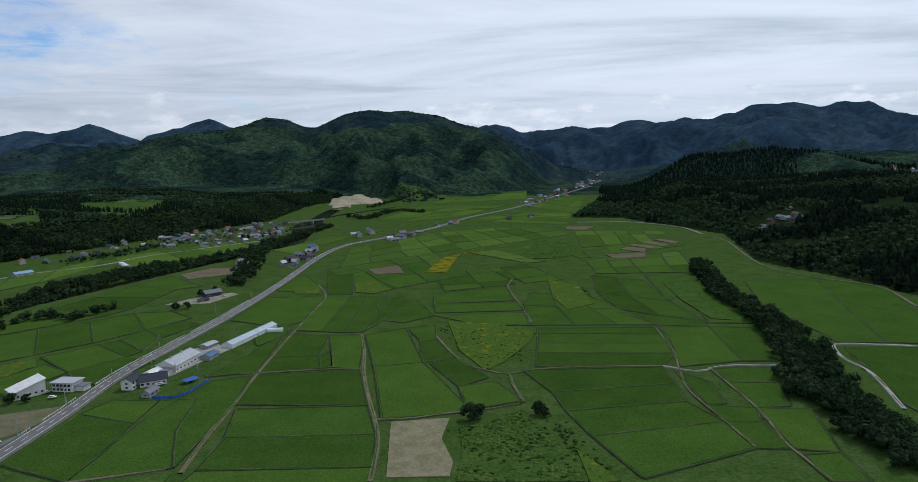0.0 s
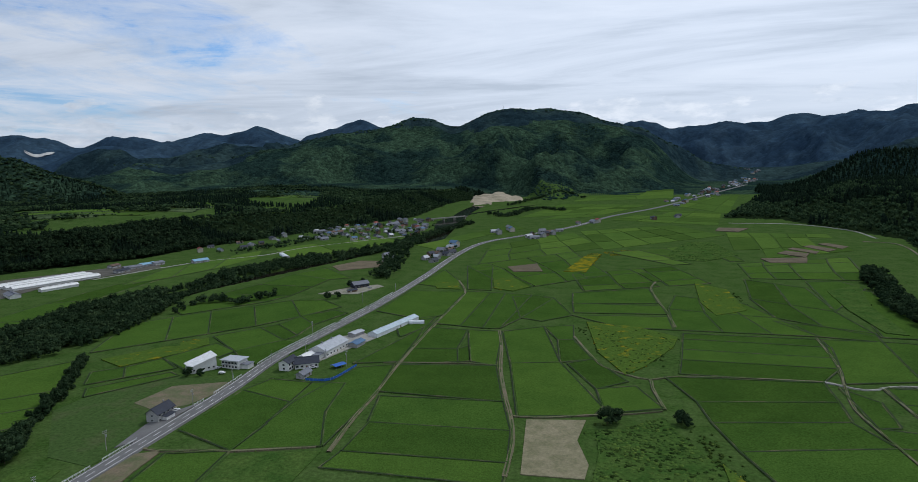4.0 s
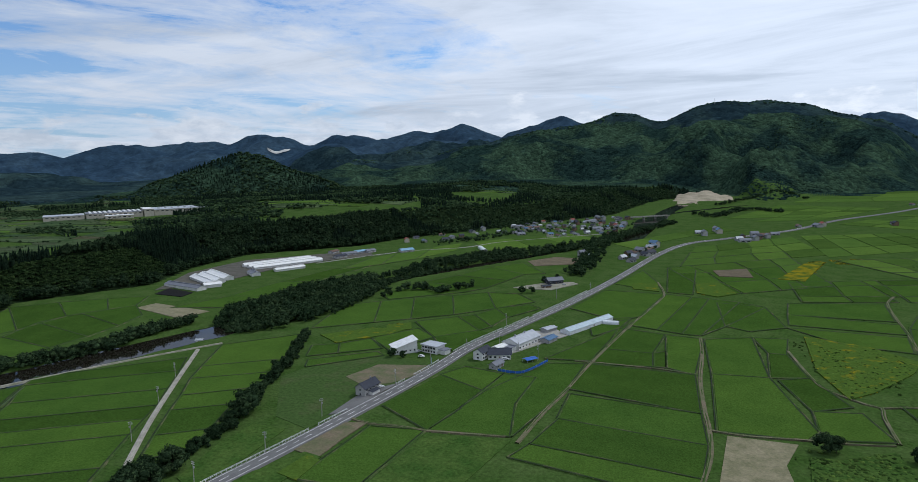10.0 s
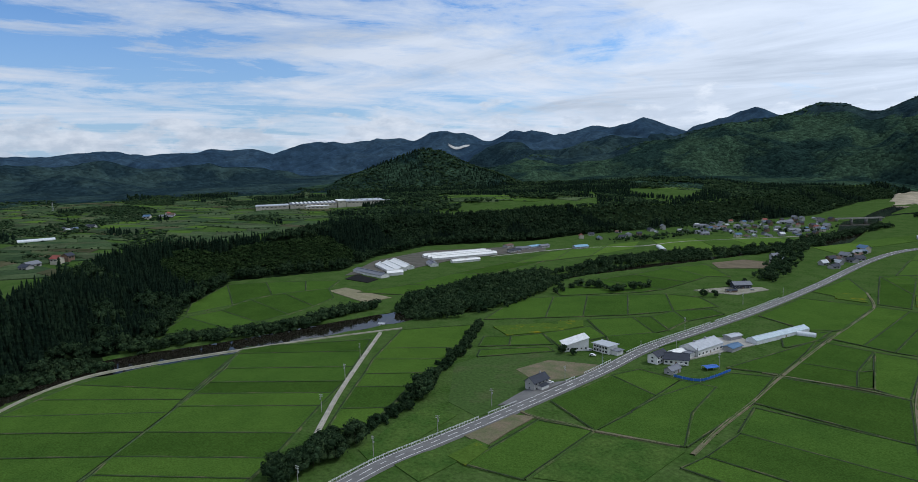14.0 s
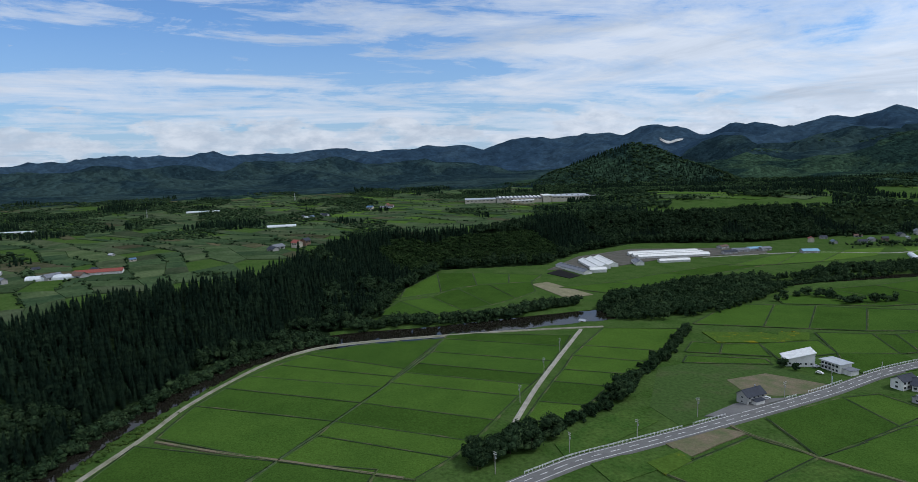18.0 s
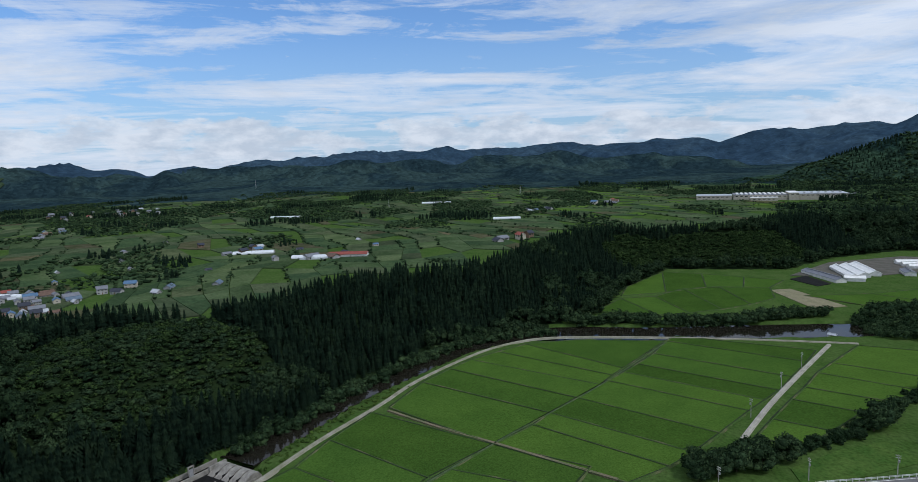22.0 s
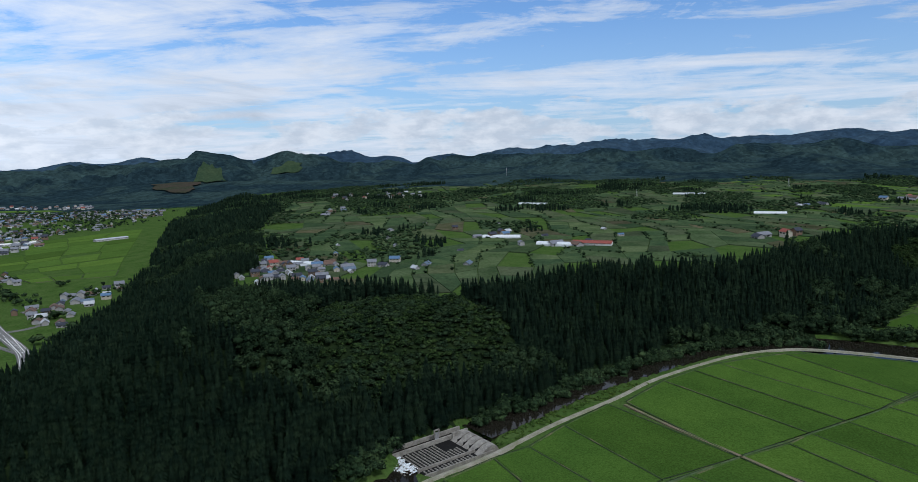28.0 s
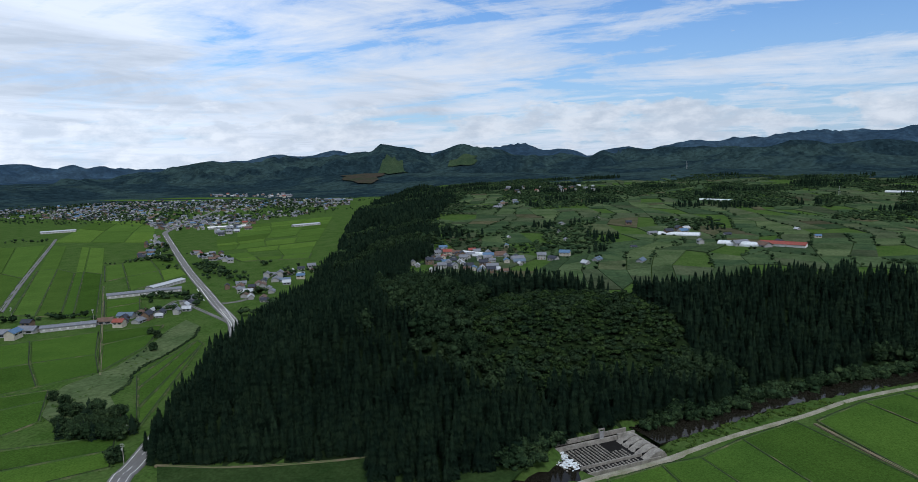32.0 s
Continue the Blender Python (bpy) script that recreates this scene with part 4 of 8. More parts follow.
track([(350.1, 990.4), (382.7, 949.5), (340.8, 736.1), (360.7, 650.6), (389.3, 602.6), (369.6, 520.7)], 3.4, "pale lane at the foot of the eastern wood")
track([(296.9, 415.7), (253.1, 424.4), (244.2, 419.7), (236.0, 395.0), (235.0, 364.2), (218.6, 312.4)], 2.8, "curving pale farm lane", CONCRETE)
track([(-335.6, 6.7), (-308.2, 30.3), (-283.9, 53.9), (-260.9, 75.5), (-239.7, 95.6)], 2.2)
track([(-419.8, 202.9), (-349.4, 130.4), (-313.5, 88.8), (-283.9, 53.9), (-252.9, 19.4)], 1.2, mat=MEADOW)
track([(-213.7, 251.7), (-196.7, 249.7), (-181.1, 253.1), (-166.5, 254.3), (-145.9, 259.8), (-128.0, 265.3)], 2.2)
track([(-238.5, -381.5), (-272.2, -431.3), (-339.0, -530.5), (-423.6, -655.9)], 1.6)
track([(-309.3, -631.0), (-410.8, -781.1), (-612.7, -1073.2), (-663.9, -1148.8)], 6.0, "straight grey road across the plain", ASPHALT)
track([(-360.9, -397.4), (-376.7, -438.1), (-393.0, -482.4), (-403.7, -518.8), (-348.1, -481.9)], 4.0, "grey side lane by the junction", ASPHALT)
track([(-410.1, -470.5), (-426.9, -460.2), (-450.3, -469.3), (-475.6, -519.7)], 5.0, "grey side road into the hamlet", ASPHALT)
# weeds darkened in colour for the shade of cloud and wood
plot([(-172.5, -242.6), (-186.1, -211.1), (-207.4, -178.0), (-221.2, -160.2), (-239.8, -126.8), (-240.6, -99.6), (-218.8, -100.6), (-159.6, -225.7)], SHADE_WEED, "weedy strip below the wood with shade in its colour", 0.35)
track([(-172.5, -243.7), (-186.1, -211.1), (-207.4, -178.0), (-220.5, -162.8)], 2.2, "earth track along the foot of the wood")
track([(-579.7, 642.7), (-532.5, 765.7), (-468.7, 836.3), (-441.3, 911.2), (-370.5, 1005.3), (-306.8, 1081.0)], 3.0, "pale lane below the village", CONCRETE)
track([(221.1, 1241.8), (321.0, 1219.4), (377.4, 1125.9), (379.7, 1022.6)], 4.0, "pale road at the wood's edge", CONCRETE)
plot([(-36.6, 310.3), (-7.6, 313.8), (-11.1, 290.0), (-5.4, 266.3), (-6.8, 253.4), (-32.7, 253.6)], STUBBLE, "mown straw-coloured field", 0.35)
plot([(-559.0, 372.4), (-558.7, 393.4), (-481.3, 390.9), (-482.1, 360.7)], STUBBLE, "bare pale field beyond the river", 0.35)
plot([(-209.7, 210.1), (-215.9, 240.2), (-197.2, 250.3), (-196.1, 230.4), (-193.2, 208.3)], DIRT, "bare brown earth by the road", 0.3)
plot([(-252.8, 301.4), (-248.6, 329.2), (-216.6, 341.7), (-211.9, 330.9), (-220.7, 303.3), (-232.0, 292.5)], DIRT, "worn brown patch in the meadow", 0.22)
plot([(-289.9, 284.8), (-287.0, 306.5), (-261.9, 347.0), (-213.6, 343.8), (-218.0, 256.7), (-219.5, 230.8), (-245.9, 236.1)], PASTURE, "rough mown meadow", 0.15)
plot([(-327.3, 751.6), (-307.2, 795.5), (-274.2, 793.4), (-265.3, 748.8), (-305.1, 720.1)], SOIL, "bare brown field by the hamlet", 0.2)
plot([(-41.9, 727.9), (-21.2, 841.1), (-2.2, 858.5), (-17.4, 724.8)], GOLD, "yellow goldenrod field", 0.9)
for q in ([(-11.8, 506.9), (26.9, 494.4), (52.3, 470.3), (46.5, 444.7), (25.2, 400.5), (13.4, 384.2), (-2.5, 427.6)], [(89.4, 673.5), (113.9, 639.5), (114.3, 556.5), (88.3, 537.2), (82.6, 583.3)], [(-112.6, 674.6), (-93.0, 688.5), (-70.4, 639.6), (-84.1, 618.8), (-103.7, 629.1)],
          [(-171.0, 650.7), (-147.0, 662.9), (-137.1, 624.4), (-162.2, 627.1)], [(-332.8, 369.8), (-308.5, 401.8), (-279.9, 412.7), (-284.8, 392.4), (-307.0, 357.0)], [(49.0, 274.9), (61.3, 246.1), (49.2, 243.8)], [(-198.7, 189.5), (-199.4, 209.0), (-190.2, 206.8), (-186.8, 188.2)], [(-302.5, 413.6), (-289.3, 428.8), (-277.7, 411.9), (-290.8, 396.7)]):
    plot(q, WEEDS, "fallow plot overgrown with yellow weeds", 0.7)
plot([(82.5, 871.0), (119.4, 984.2), (153.0, 978.3), (164.5, 858.4), (119.4, 809.0), (84.2, 814.0)], LUSH, "fallow plot overgrown with weeds", 0.6)
plot([(198.9, 639.1), (236.3, 673.4), (213.4, 577.6), (205.8, 490.8), (192.7, 496.4), (192.2, 568.0)], LUSH, "weedy slope below the hedgerow", 0.9)
for q in ([(184.7, 830.2), (238.4, 839.4), (227.4, 800.3), (188.3, 799.1)], [(213.1, 872.0), (228.4, 894.6), (249.4, 871.7), (237.3, 842.1)], [(234.6, 911.0), (244.1, 924.4), (265.9, 888.5), (256.8, 870.6)], [(259.8, 937.2), (273.1, 947.6), (291.5, 907.4), (276.1, 889.7)], [(285.6, 961.7), (298.5, 969.5), (314.3, 934.1), (299.9, 915.0)], [(191.7, 1164.9), (236.8, 1155.4), (211.6, 1105.1), (179.4, 1120.5)], [(-108.4, 755.6), (-76.4, 780.1), (-64.9, 727.1), (-97.5, 723.8)]):
    plot(q, SOIL, "bare grey-brown plot", 0.9)
plot([(-2.7, 302.8), (10.2, 305.6), (29.0, 323.2), (32.3, 311.6), (50.7, 263.7), (56.7, 246.3), (-3.9, 248.9), (-1.4, 277.3)], LUSH, "overgrown meadow with mown rows", 0.4)
plot([(-159.1, 199.1), (-163.2, 251.7), (-123.9, 261.5), (-124.1, 216.2)], LUSH, "rough mown field with faint rows", 0.3)
plot([(-214.1, 169.4), (-202.6, 210.6), (-192.1, 209.9), (-192.0, 186.3), (-191.4, 165.7)], LUSH, "light green grass verge by the road", 0.3)
plot([(-234.2, 167.5), (-245.8, 199.3), (-248.7, 223.7), (-229.0, 225.6), (-222.6, 193.9), (-219.7, 163.1)], LUSH, "light green grass strip between hedge and road", 0.25)
plot([(-347.3, -420.7), (-323.7, -399.9), (-286.6, -381.1), (-265.2, -374.1), (-250.1, -366.0), (-236.1, -351.3), (-218.9, -343.4), (-207.2, -319.7), (-178.2, -320.6), (-184.1, -347.8), (-205.0, -374.3), (-217.8, -382.7), (-251.1, -385.8), (-296.4, -410.4), (-327.3, -433.0), (-356.2, -447.0)], MEADOW, "reedy fallow strip along a ditch", 0.5)


# ---- trees ----
def leaf_material(name, base, second, island=0.7, scale=0.05, fine=1.6, bump=0.3):
    return material(name, base, 0.9, second, scale, 0.35, fine, bump, per_island=island, spec=0.0)


CEDAR = leaf_material("cedar_needles", (0.0056, 0.0122, 0.0084), (0.0108, 0.0212, 0.0124), 0.55, 0.05, 1.2)
LEAF = leaf_material("broad_leaves", (0.018, 0.037, 0.018), (0.037, 0.065, 0.031))
SHRUB = leaf_material("young_leaves", (0.031, 0.058, 0.021), (0.011, 0.024, 0.010), 0.9, 0.09)
# darker copy of the broad leaves: shade put into the leaf colour
SHADE_LEAF = leaf_material("shady_leaves", (0.012, 0.025, 0.013), (0.028, 0.050, 0.025))
MID_LEAF = leaf_material("bank_herbs", (0.034, 0.072, 0.017), (0.050, 0.088, 0.024), 0.35)
WEED_LEAF = leaf_material("weed_leaves", (0.040, 0.084, 0.020), (0.062, 0.105, 0.024))
HILL_LEAF = canopy("hill_canopy", (0.012, 0.026, 0.023), (0.028, 0.053, 0.034), 9.0, 0.0055, 0.0, 0.42, island=True)
BARK = material("bark", (0.09, 0.07, 0.05), 0.95, (0.06, 0.045, 0.03), 2.0, 0.3, 12.0, 0.03)

ICO_V = np.array([(0, 0, 1), *[(0.894 * math.cos(k * 1.2566), 0.894 * math.sin(k * 1.2566), 0.447) for k in range(5)],
                  *[(0.894 * math.cos((k + 0.5) * 1.2566), 0.894 * math.sin((k + 0.5) * 1.2566), -0.447) for k in range(5)], (0, 0, -1)])
ICO_F = np.array([(0, 1 + k, 1 + (k + 1) % 5) for k in range(5)] + [(1 + k, 6 + k, 1 + (k + 1) % 5) for k in range(5)]
                 + [(1 + (k + 1) % 5, 6 + k, 6 + (k + 1) % 5) for k in range(5)] + [(11, 6 + (k + 1) % 5, 6 + k) for k in range(5)])


def join_arrays(parts):
    vs, fs, n = [], [], 0
    for v, f in parts:
        vs.append(v), fs.append(f + n)
        n += len(v)
    return np.concatenate(vs), np.concatenate(fs)


def cedar_shape(seed, tiers=8, sides=6):
    """A pointed cedar one metre high: drooping jagged whorls that narrow upwards."""
    g = np.random.default_rng(seed)
    parts = []
    for k in range(tiers):
        z0 = 0.08 + 0.84 * k / tiers
        r = 0.19 * (1 - 0.86 * (k / tiers) ** 1.45) * g.uniform(0.85, 1.15)
        ring = []
        for i in range(sides * 2):
            a = (i + g.uniform(-0.25, 0.25)) * math.pi / sides + k
            q = r * (1.0 if i % 2 == 0 else 0.66) * g.uniform(0.8, 1.2)
            ring.append((q * math.cos(a), q * math.sin(a), z0 - (0.03 if i % 2 == 0 else -0.02) + g.uniform(-0.015, 0.015)))
        top = (g.uniform(-0.01, 0.01), g.uniform(-0.01, 0.01), min(1.0, z0 + 1.55 * 0.84 / tiers))
        n = len(ring)
        parts.append((np.array(ring + [top]), np.array([(i, (i + 1) % n, n) for i in range(n)])))
    return join_arrays(parts)


def leaf_spray(g, centres, radius, count, size):
    """Small leaf sprays thrown over the clumps of a crown, each its own blade."""
    k = g.integers(0, len(centres), count)
    d = g.normal(size=(count, 3))
    d /= np.linalg.norm(d, axis=1, keepdims=True)
    d[:, 2] = np.where(d[:, 2] < -0.3, -d[:, 2], d[:, 2])
    c = centres[k] + d * radius[k][:, None] * g.uniform(0.85, 1.38, (count, 1))
    a, b = g.normal(size=(count, 3)), g.normal(size=(count, 3))
    a = a - d * (a * d).sum(1, keepdims=True) * 0.6
    b = b - d * (b * d).sum(1, keepdims=True) * 0.6
    a /= np.linalg.norm(a, axis=1, keepdims=True)
    b /= np.linalg.norm(b, axis=1, keepdims=True)
    s = size * g.uniform(0.6, 1.4, (count, 1))
    v = np.stack([c + a * s, c + b * s, c - (a + b) * 0.6 * s], 1).reshape(-1, 3)
    return v, np.arange(count * 3).reshape(-1, 3)


def crown_shape(seed, blobs=30, low=0.22, wide=0.42, size=0.16, leaves=240, leaf=0.06):
    """A broad crown one metre high over its trunk: uneven clumps with gaps, covered in leaf sprays."""
    g = np.random.default_rng(seed)
    parts, mids, rads = [], [], []
    mid = low + (1 - low) * 0.48
    for k in range(blobs):
        u, a = g.uniform(-0.9, 1), g.uniform(0, 6.283)
        s = math.sqrt(1 - u * u) * g.uniform(0.5, 1.08)
        c = np.array([wide * s * math.cos(a), wide * s * math.sin(a), mid + (1 - low) * 0.43 * u * g.uniform(0.75, 1.05)])
        r = size * g.uniform(0.7, 1.3)
        parts.append((ICO_V * g.uniform(0.65, 1.2, (12, 1)) * r * np.array([1, 1, 0.75]) + c, ICO_F))
        mids.append(c), rads.append(r)
    parts.append(leaf_spray(g, np.array(mids), np.array(rads), leaves, leaf))
    return join_arrays(parts)


def bush_shape(seed, blobs=3, leaves=70):
    g = np.random.default_rng(seed)
    parts, mids, rads = [], [], []
    for k in range(blobs):
        a, r = g.uniform(0, 6.283), g.uniform(0, 0.34)
        q = g.uniform(0.18, 0.32)
        c = np.array([r * math.cos(a), r * math.sin(a), g.uniform(0.3, 0.62)])
        parts.append((ICO_V * g.uniform(0.65, 1.25, (12, 1)) * q + c, ICO_F))
        mids.append(c), rads.append(q)
    if leaves:
        parts.append(leaf_spray(g, np.array(mids), np.array(rads), leaves, 0.13))
    return join_arrays(parts)


def clump_shape(seed):
    g = np.random.default_rng(seed)
    return ICO_V * g.uniform(0.65, 1.35, (12, 1)) * np.array([0.62, 0.62, 0.5]) + np.array([0, 0, 0.35]), ICO_F[:15]


def strewn(name, shapes, pts, tall, mat, label, category, width=1.0, sink=0.3, seed=1):
    """One woodland of many trees: the shapes turned, scaled and set on the ground."""
    g = np.random.default_rng(seed)
    pts = np.asarray(pts)
    tall = np.broadcast_to(tall, len(pts))
    off = (line_distance(pts[:, 0], pts[:, 1], ROAD) > 8.5) | ((pts[:, 1] < -240) & (pts[:, 1] > -372))
    pts, tall = pts[off], tall[off]
    z = on_ground(pts[:, 0], pts[:, 1]) - sink
    pick = g.integers(0, len(shapes), len(pts))
    ang = g.uniform(0, 6.283, len(pts))
    tall = tall * g.uniform(0.62, 1.2, len(pts))
    wid = tall * width * g.uniform(0.85, 1.2, len(pts))
    vs, fs, n = [], [], 0
    for k, (v, f) in enumerate(shapes):
        m = np.where(pick == k)[0]
        if not len(m):
            continue
        c, s = np.cos(ang[m])[:, None], np.sin(ang[m])[:, None]
        x = (v[None, :, 0] * c - v[None, :, 1] * s) * wid[m][:, None] + pts[m, 0][:, None]
        y = (v[None, :, 0] * s + v[None, :, 1] * c) * wid[m][:, None] + pts[m, 1][:, None]
        zz = v[None, :, 2] * tall[m][:, None] + z[m][:, None]
        vs.append(np.stack([x, y, zz], -1).reshape(-1, 3))
        fs.append((f[None] + (np.arange(len(m)) * len(v))[:, None, None]).reshape(-1, 3) + n)
        n += len(m) * len(v)
    return tagged(new(name, tri_mesh(name, np.concatenate(vs), np.concatenate(fs), mat)), label, category, kind="stuff")


def jitter_grid(x0, x1, y0, y1, step, seed):
    g = np.random.default_rng(seed)
    x, y = np.meshgrid(np.arange(x0, x1, step), np.arange(y0, y1, step))
    return np.stack([x.ravel(), y.ravel()], 1) + g.uniform(-0.46, 0.46, (x.size, 2)) * step


CEDARS = [cedar_shape(s, 7, 6) for s in range(5)]
CEDARS_FAR = [cedar_shape(s + 20, 3, 4) for s in range(4)]
CROWNS = [crown_shape(s, 7, 0.10, 0.34, 0.205, 250, 0.08) for s in range(5)]
CEDARS_NEAR = [cedar_shape(s + 40, 13, 8) for s in range(5)]
CROWNS_TINY = [bush_shape(s + 80, 1, 9) for s in range(5)]
CROWNS_FAR = [bush_shape(s + 50, 1, 20) for s in range(5)]
BUSHES = [bush_shape(s) for s in range(5)]
CLUMPS = [clump_shape(s) for s in range(6)]


YOUNG_SLOPE = [(-512.1, 1152.9), (-575.5, 1467.9), (-549.1, 1683.2), (-419.4, 1451.7), (-374.7, 1316.3), (-437.4, 1185.2)]


def cleared(x, y):
    """The felled slopes where only scrub grows."""
    t = signed(x, y, FOOT)
    n = 26 * fbm(x, y, 60, 3, 78)
    a = (t > 10 + n * 0.4) & (t < 84 + n) & (y > 285 + 2 * n) & (y < 545 + 2 * n) & (x < -560)
    b = (((x + 378) / 68) ** 2 + ((y + 126) / 66) ** 2 < 1 + 0.25 * fbm(x, y, 40, 3, 77)) & (t > 30)
    return a | b | inside(x, y, YOUNG_SLOPE)


# -- the terrace slope --
cand = jitter_grid(-1000, -130, -520, 1000, 4.2, 11)
cand = cand[wooded(cand[:, 0], cand[:, 1]) & (signed(cand[:, 0], cand[:, 1], HILL_EAST) < -5)]
felled = cleared(cand[:, 0], cand[:, 1])
kind_n = fbm(cand[:, 0], cand[:, 1], 75, 3, 55)
h_c = fbm(cand[:, 0], cand[:, 1], 26, 2, 57)
t_c = signed(cand[:, 0], cand[:, 1], FOOT)
north = 0.55 * smooth(cand[:, 1], 560, 820) - 0.20 * (1 - smooth(cand[:, 1], -60, 90))
near_scrub = inside(cand[:, 0], cand[:, 1], [(-398, -290), (-432, -258), (-392, -190), (-330, -170), (-320, -215)])
north = north + 0.16 * smooth(cand[:, 1], -20, 60) * (1 - smooth(cand[:, 1], 300, 420))
broad = ~felled & (near_scrub & (t_c > 60) | (kind_n + north > 0.13) | ((t_c < 6) & (cand[:, 1] > 30)))
keep = np.random.default_rng(5).random(len(cand))
needle = ~felled & ~broad
NEAR = needle & (t_c < 42) & (cand[:, 1] > -240) & (cand[:, 1] < 150) & (cand[:, 0] > -480) & (keep < 0.26)
close = np.hypot(cand[:, 0], cand[:, 1]) < 400
for name_, shapes_, m_ in (("cedar_forest", CEDARS, needle & ~NEAR & ~close), ("cedar_wood", CEDARS_NEAR, needle & ~NEAR & close)):
    strewn(name_, shapes_, cand[m_], 13.5 + 3.5 * h_c[m_], CEDAR, "dark cedar plantation on the terrace slope", "forest", 1.0, seed=2)
strewn("broadleaf_forest", CROWNS, cand[broad & (keep < 0.42)], 11.0, SHADE_LEAF, "mixed broadleaf trees along the foot of the slope", "forest", 0.95, seed=3)
low_leaf = felled & (cand[:, 1] < 0) & (keep < 0.45)
strewn("scrub_thicket", BUSHES, cand[low_leaf], 5.0, SHADE_LEAF, "dark young broadleaf trees on the felled slope", "scrub", 1.4, seed=6)
strewn("scrub", BUSHES, cand[felled & ~low_leaf], 4.4, SHRUB, "light green scrub on the felled slope", "scrub", 1.45, seed=4)


def tree_thing(name, shape, mat, tall, label, category, group, trunk_h, trunk_r, width=1.0):
    """A tree: a tapered trunk with limbs and a crown; the first stands at the origin."""
    root = tagged(new(name, None), label, category, group)
    v, f = shape
    child("crown", tri_mesh("crown", v * np.array([tall * width, tall * width, tall]), f, mat), root)
    vs, fs = [], []

    def limb(a, b, r0, r1):
        a, b = np.array(a), np.array(b)
        d = (b - a) / np.linalg.norm(b - a)
        u = np.cross(d, (0.3, 0.9, 0.1))
        u /= np.linalg.norm(u)
        w = np.cross(d, u)
        n = len(vs)
        for p, r in ((a, r0), (b, r1)):
            for k in range(6):
                vs.append(tuple(p + r * (math.cos(k * 1.0472) * u + math.sin(k * 1.0472) * w)))
        fs.extend([(n + k, n + (k + 1) % 6, n + 6 + (k + 1) % 6, n + 6 + k) for k in range(6)])

    limb((0, 0, -0.5), (0, 0, trunk_h), trunk_r, trunk_r * 0.45)
    for k in range(4 if mat is not CEDAR else 0):
        a = k * 1.6 + 0.4
        limb((0, 0, trunk_h * (0.55 + 0.1 * k)), (math.cos(a) * tall * 0.16, math.sin(a) * tall * 0.16, trunk_h * (0.75 + 0.1 * k)), trunk_r * 0.4, trunk_r * 0.15)
    child("trunk", mesh_of("trunk", vs, fs, BARK), root)
    return root


def planted(protos, pts, lo, hi, seed, base=1.0):
    """Copies of the trees at the places given, each turned and sized on its own; the first copies are the prototypes themselves."""
    rnd = random.Random(seed)
    pts = np.asarray(pts)
    zs = height(pts[:, 0], pts[:, 1])
    used = set()
    for (x, y), z in zip(pts, zs):
        k = rnd.randrange(len(protos))
        p = protos[k]
        m = pose(float(x), float(y), float(z) - 0.2, 0, 0, rnd.uniform(0, 360)) @ Matrix.Scale(rnd.uniform(lo, hi) * base, 4)
        if k in used:
            copy_thing(p, m)
        else:
            used.add(k)
            p.matrix_basis = m
    for k, p in enumerate(protos):
        if k not in used:
            for o in (*p.children, p):
                bpy.data.objects.remove(o)


cedar_protos = [tree_thing("cedar_tree", cedar_shape(s + 70, 13, 8), CEDAR, 17, "tall dark green cedar on the wooded slope", "tree", "cedars by the river", 15, 0.35) for s in range(4)]
planted(cedar_protos, cand[NEAR][:300], 0.75, 1.2, 8)


def within(area, step, seed, thin=-2.0):
    """Places inside an area, thinned out in patches."""
    a = np.array(area)
    p = jitter_grid(a[:, 0].min(), a[:, 0].max(), a[:, 1].min(), a[:, 1].max(), step, seed)
    return p[inside(p[:, 0], p[:, 1], area) & (fbm(p[:, 0], p[:, 1], 14, 3, seed) > thin)]


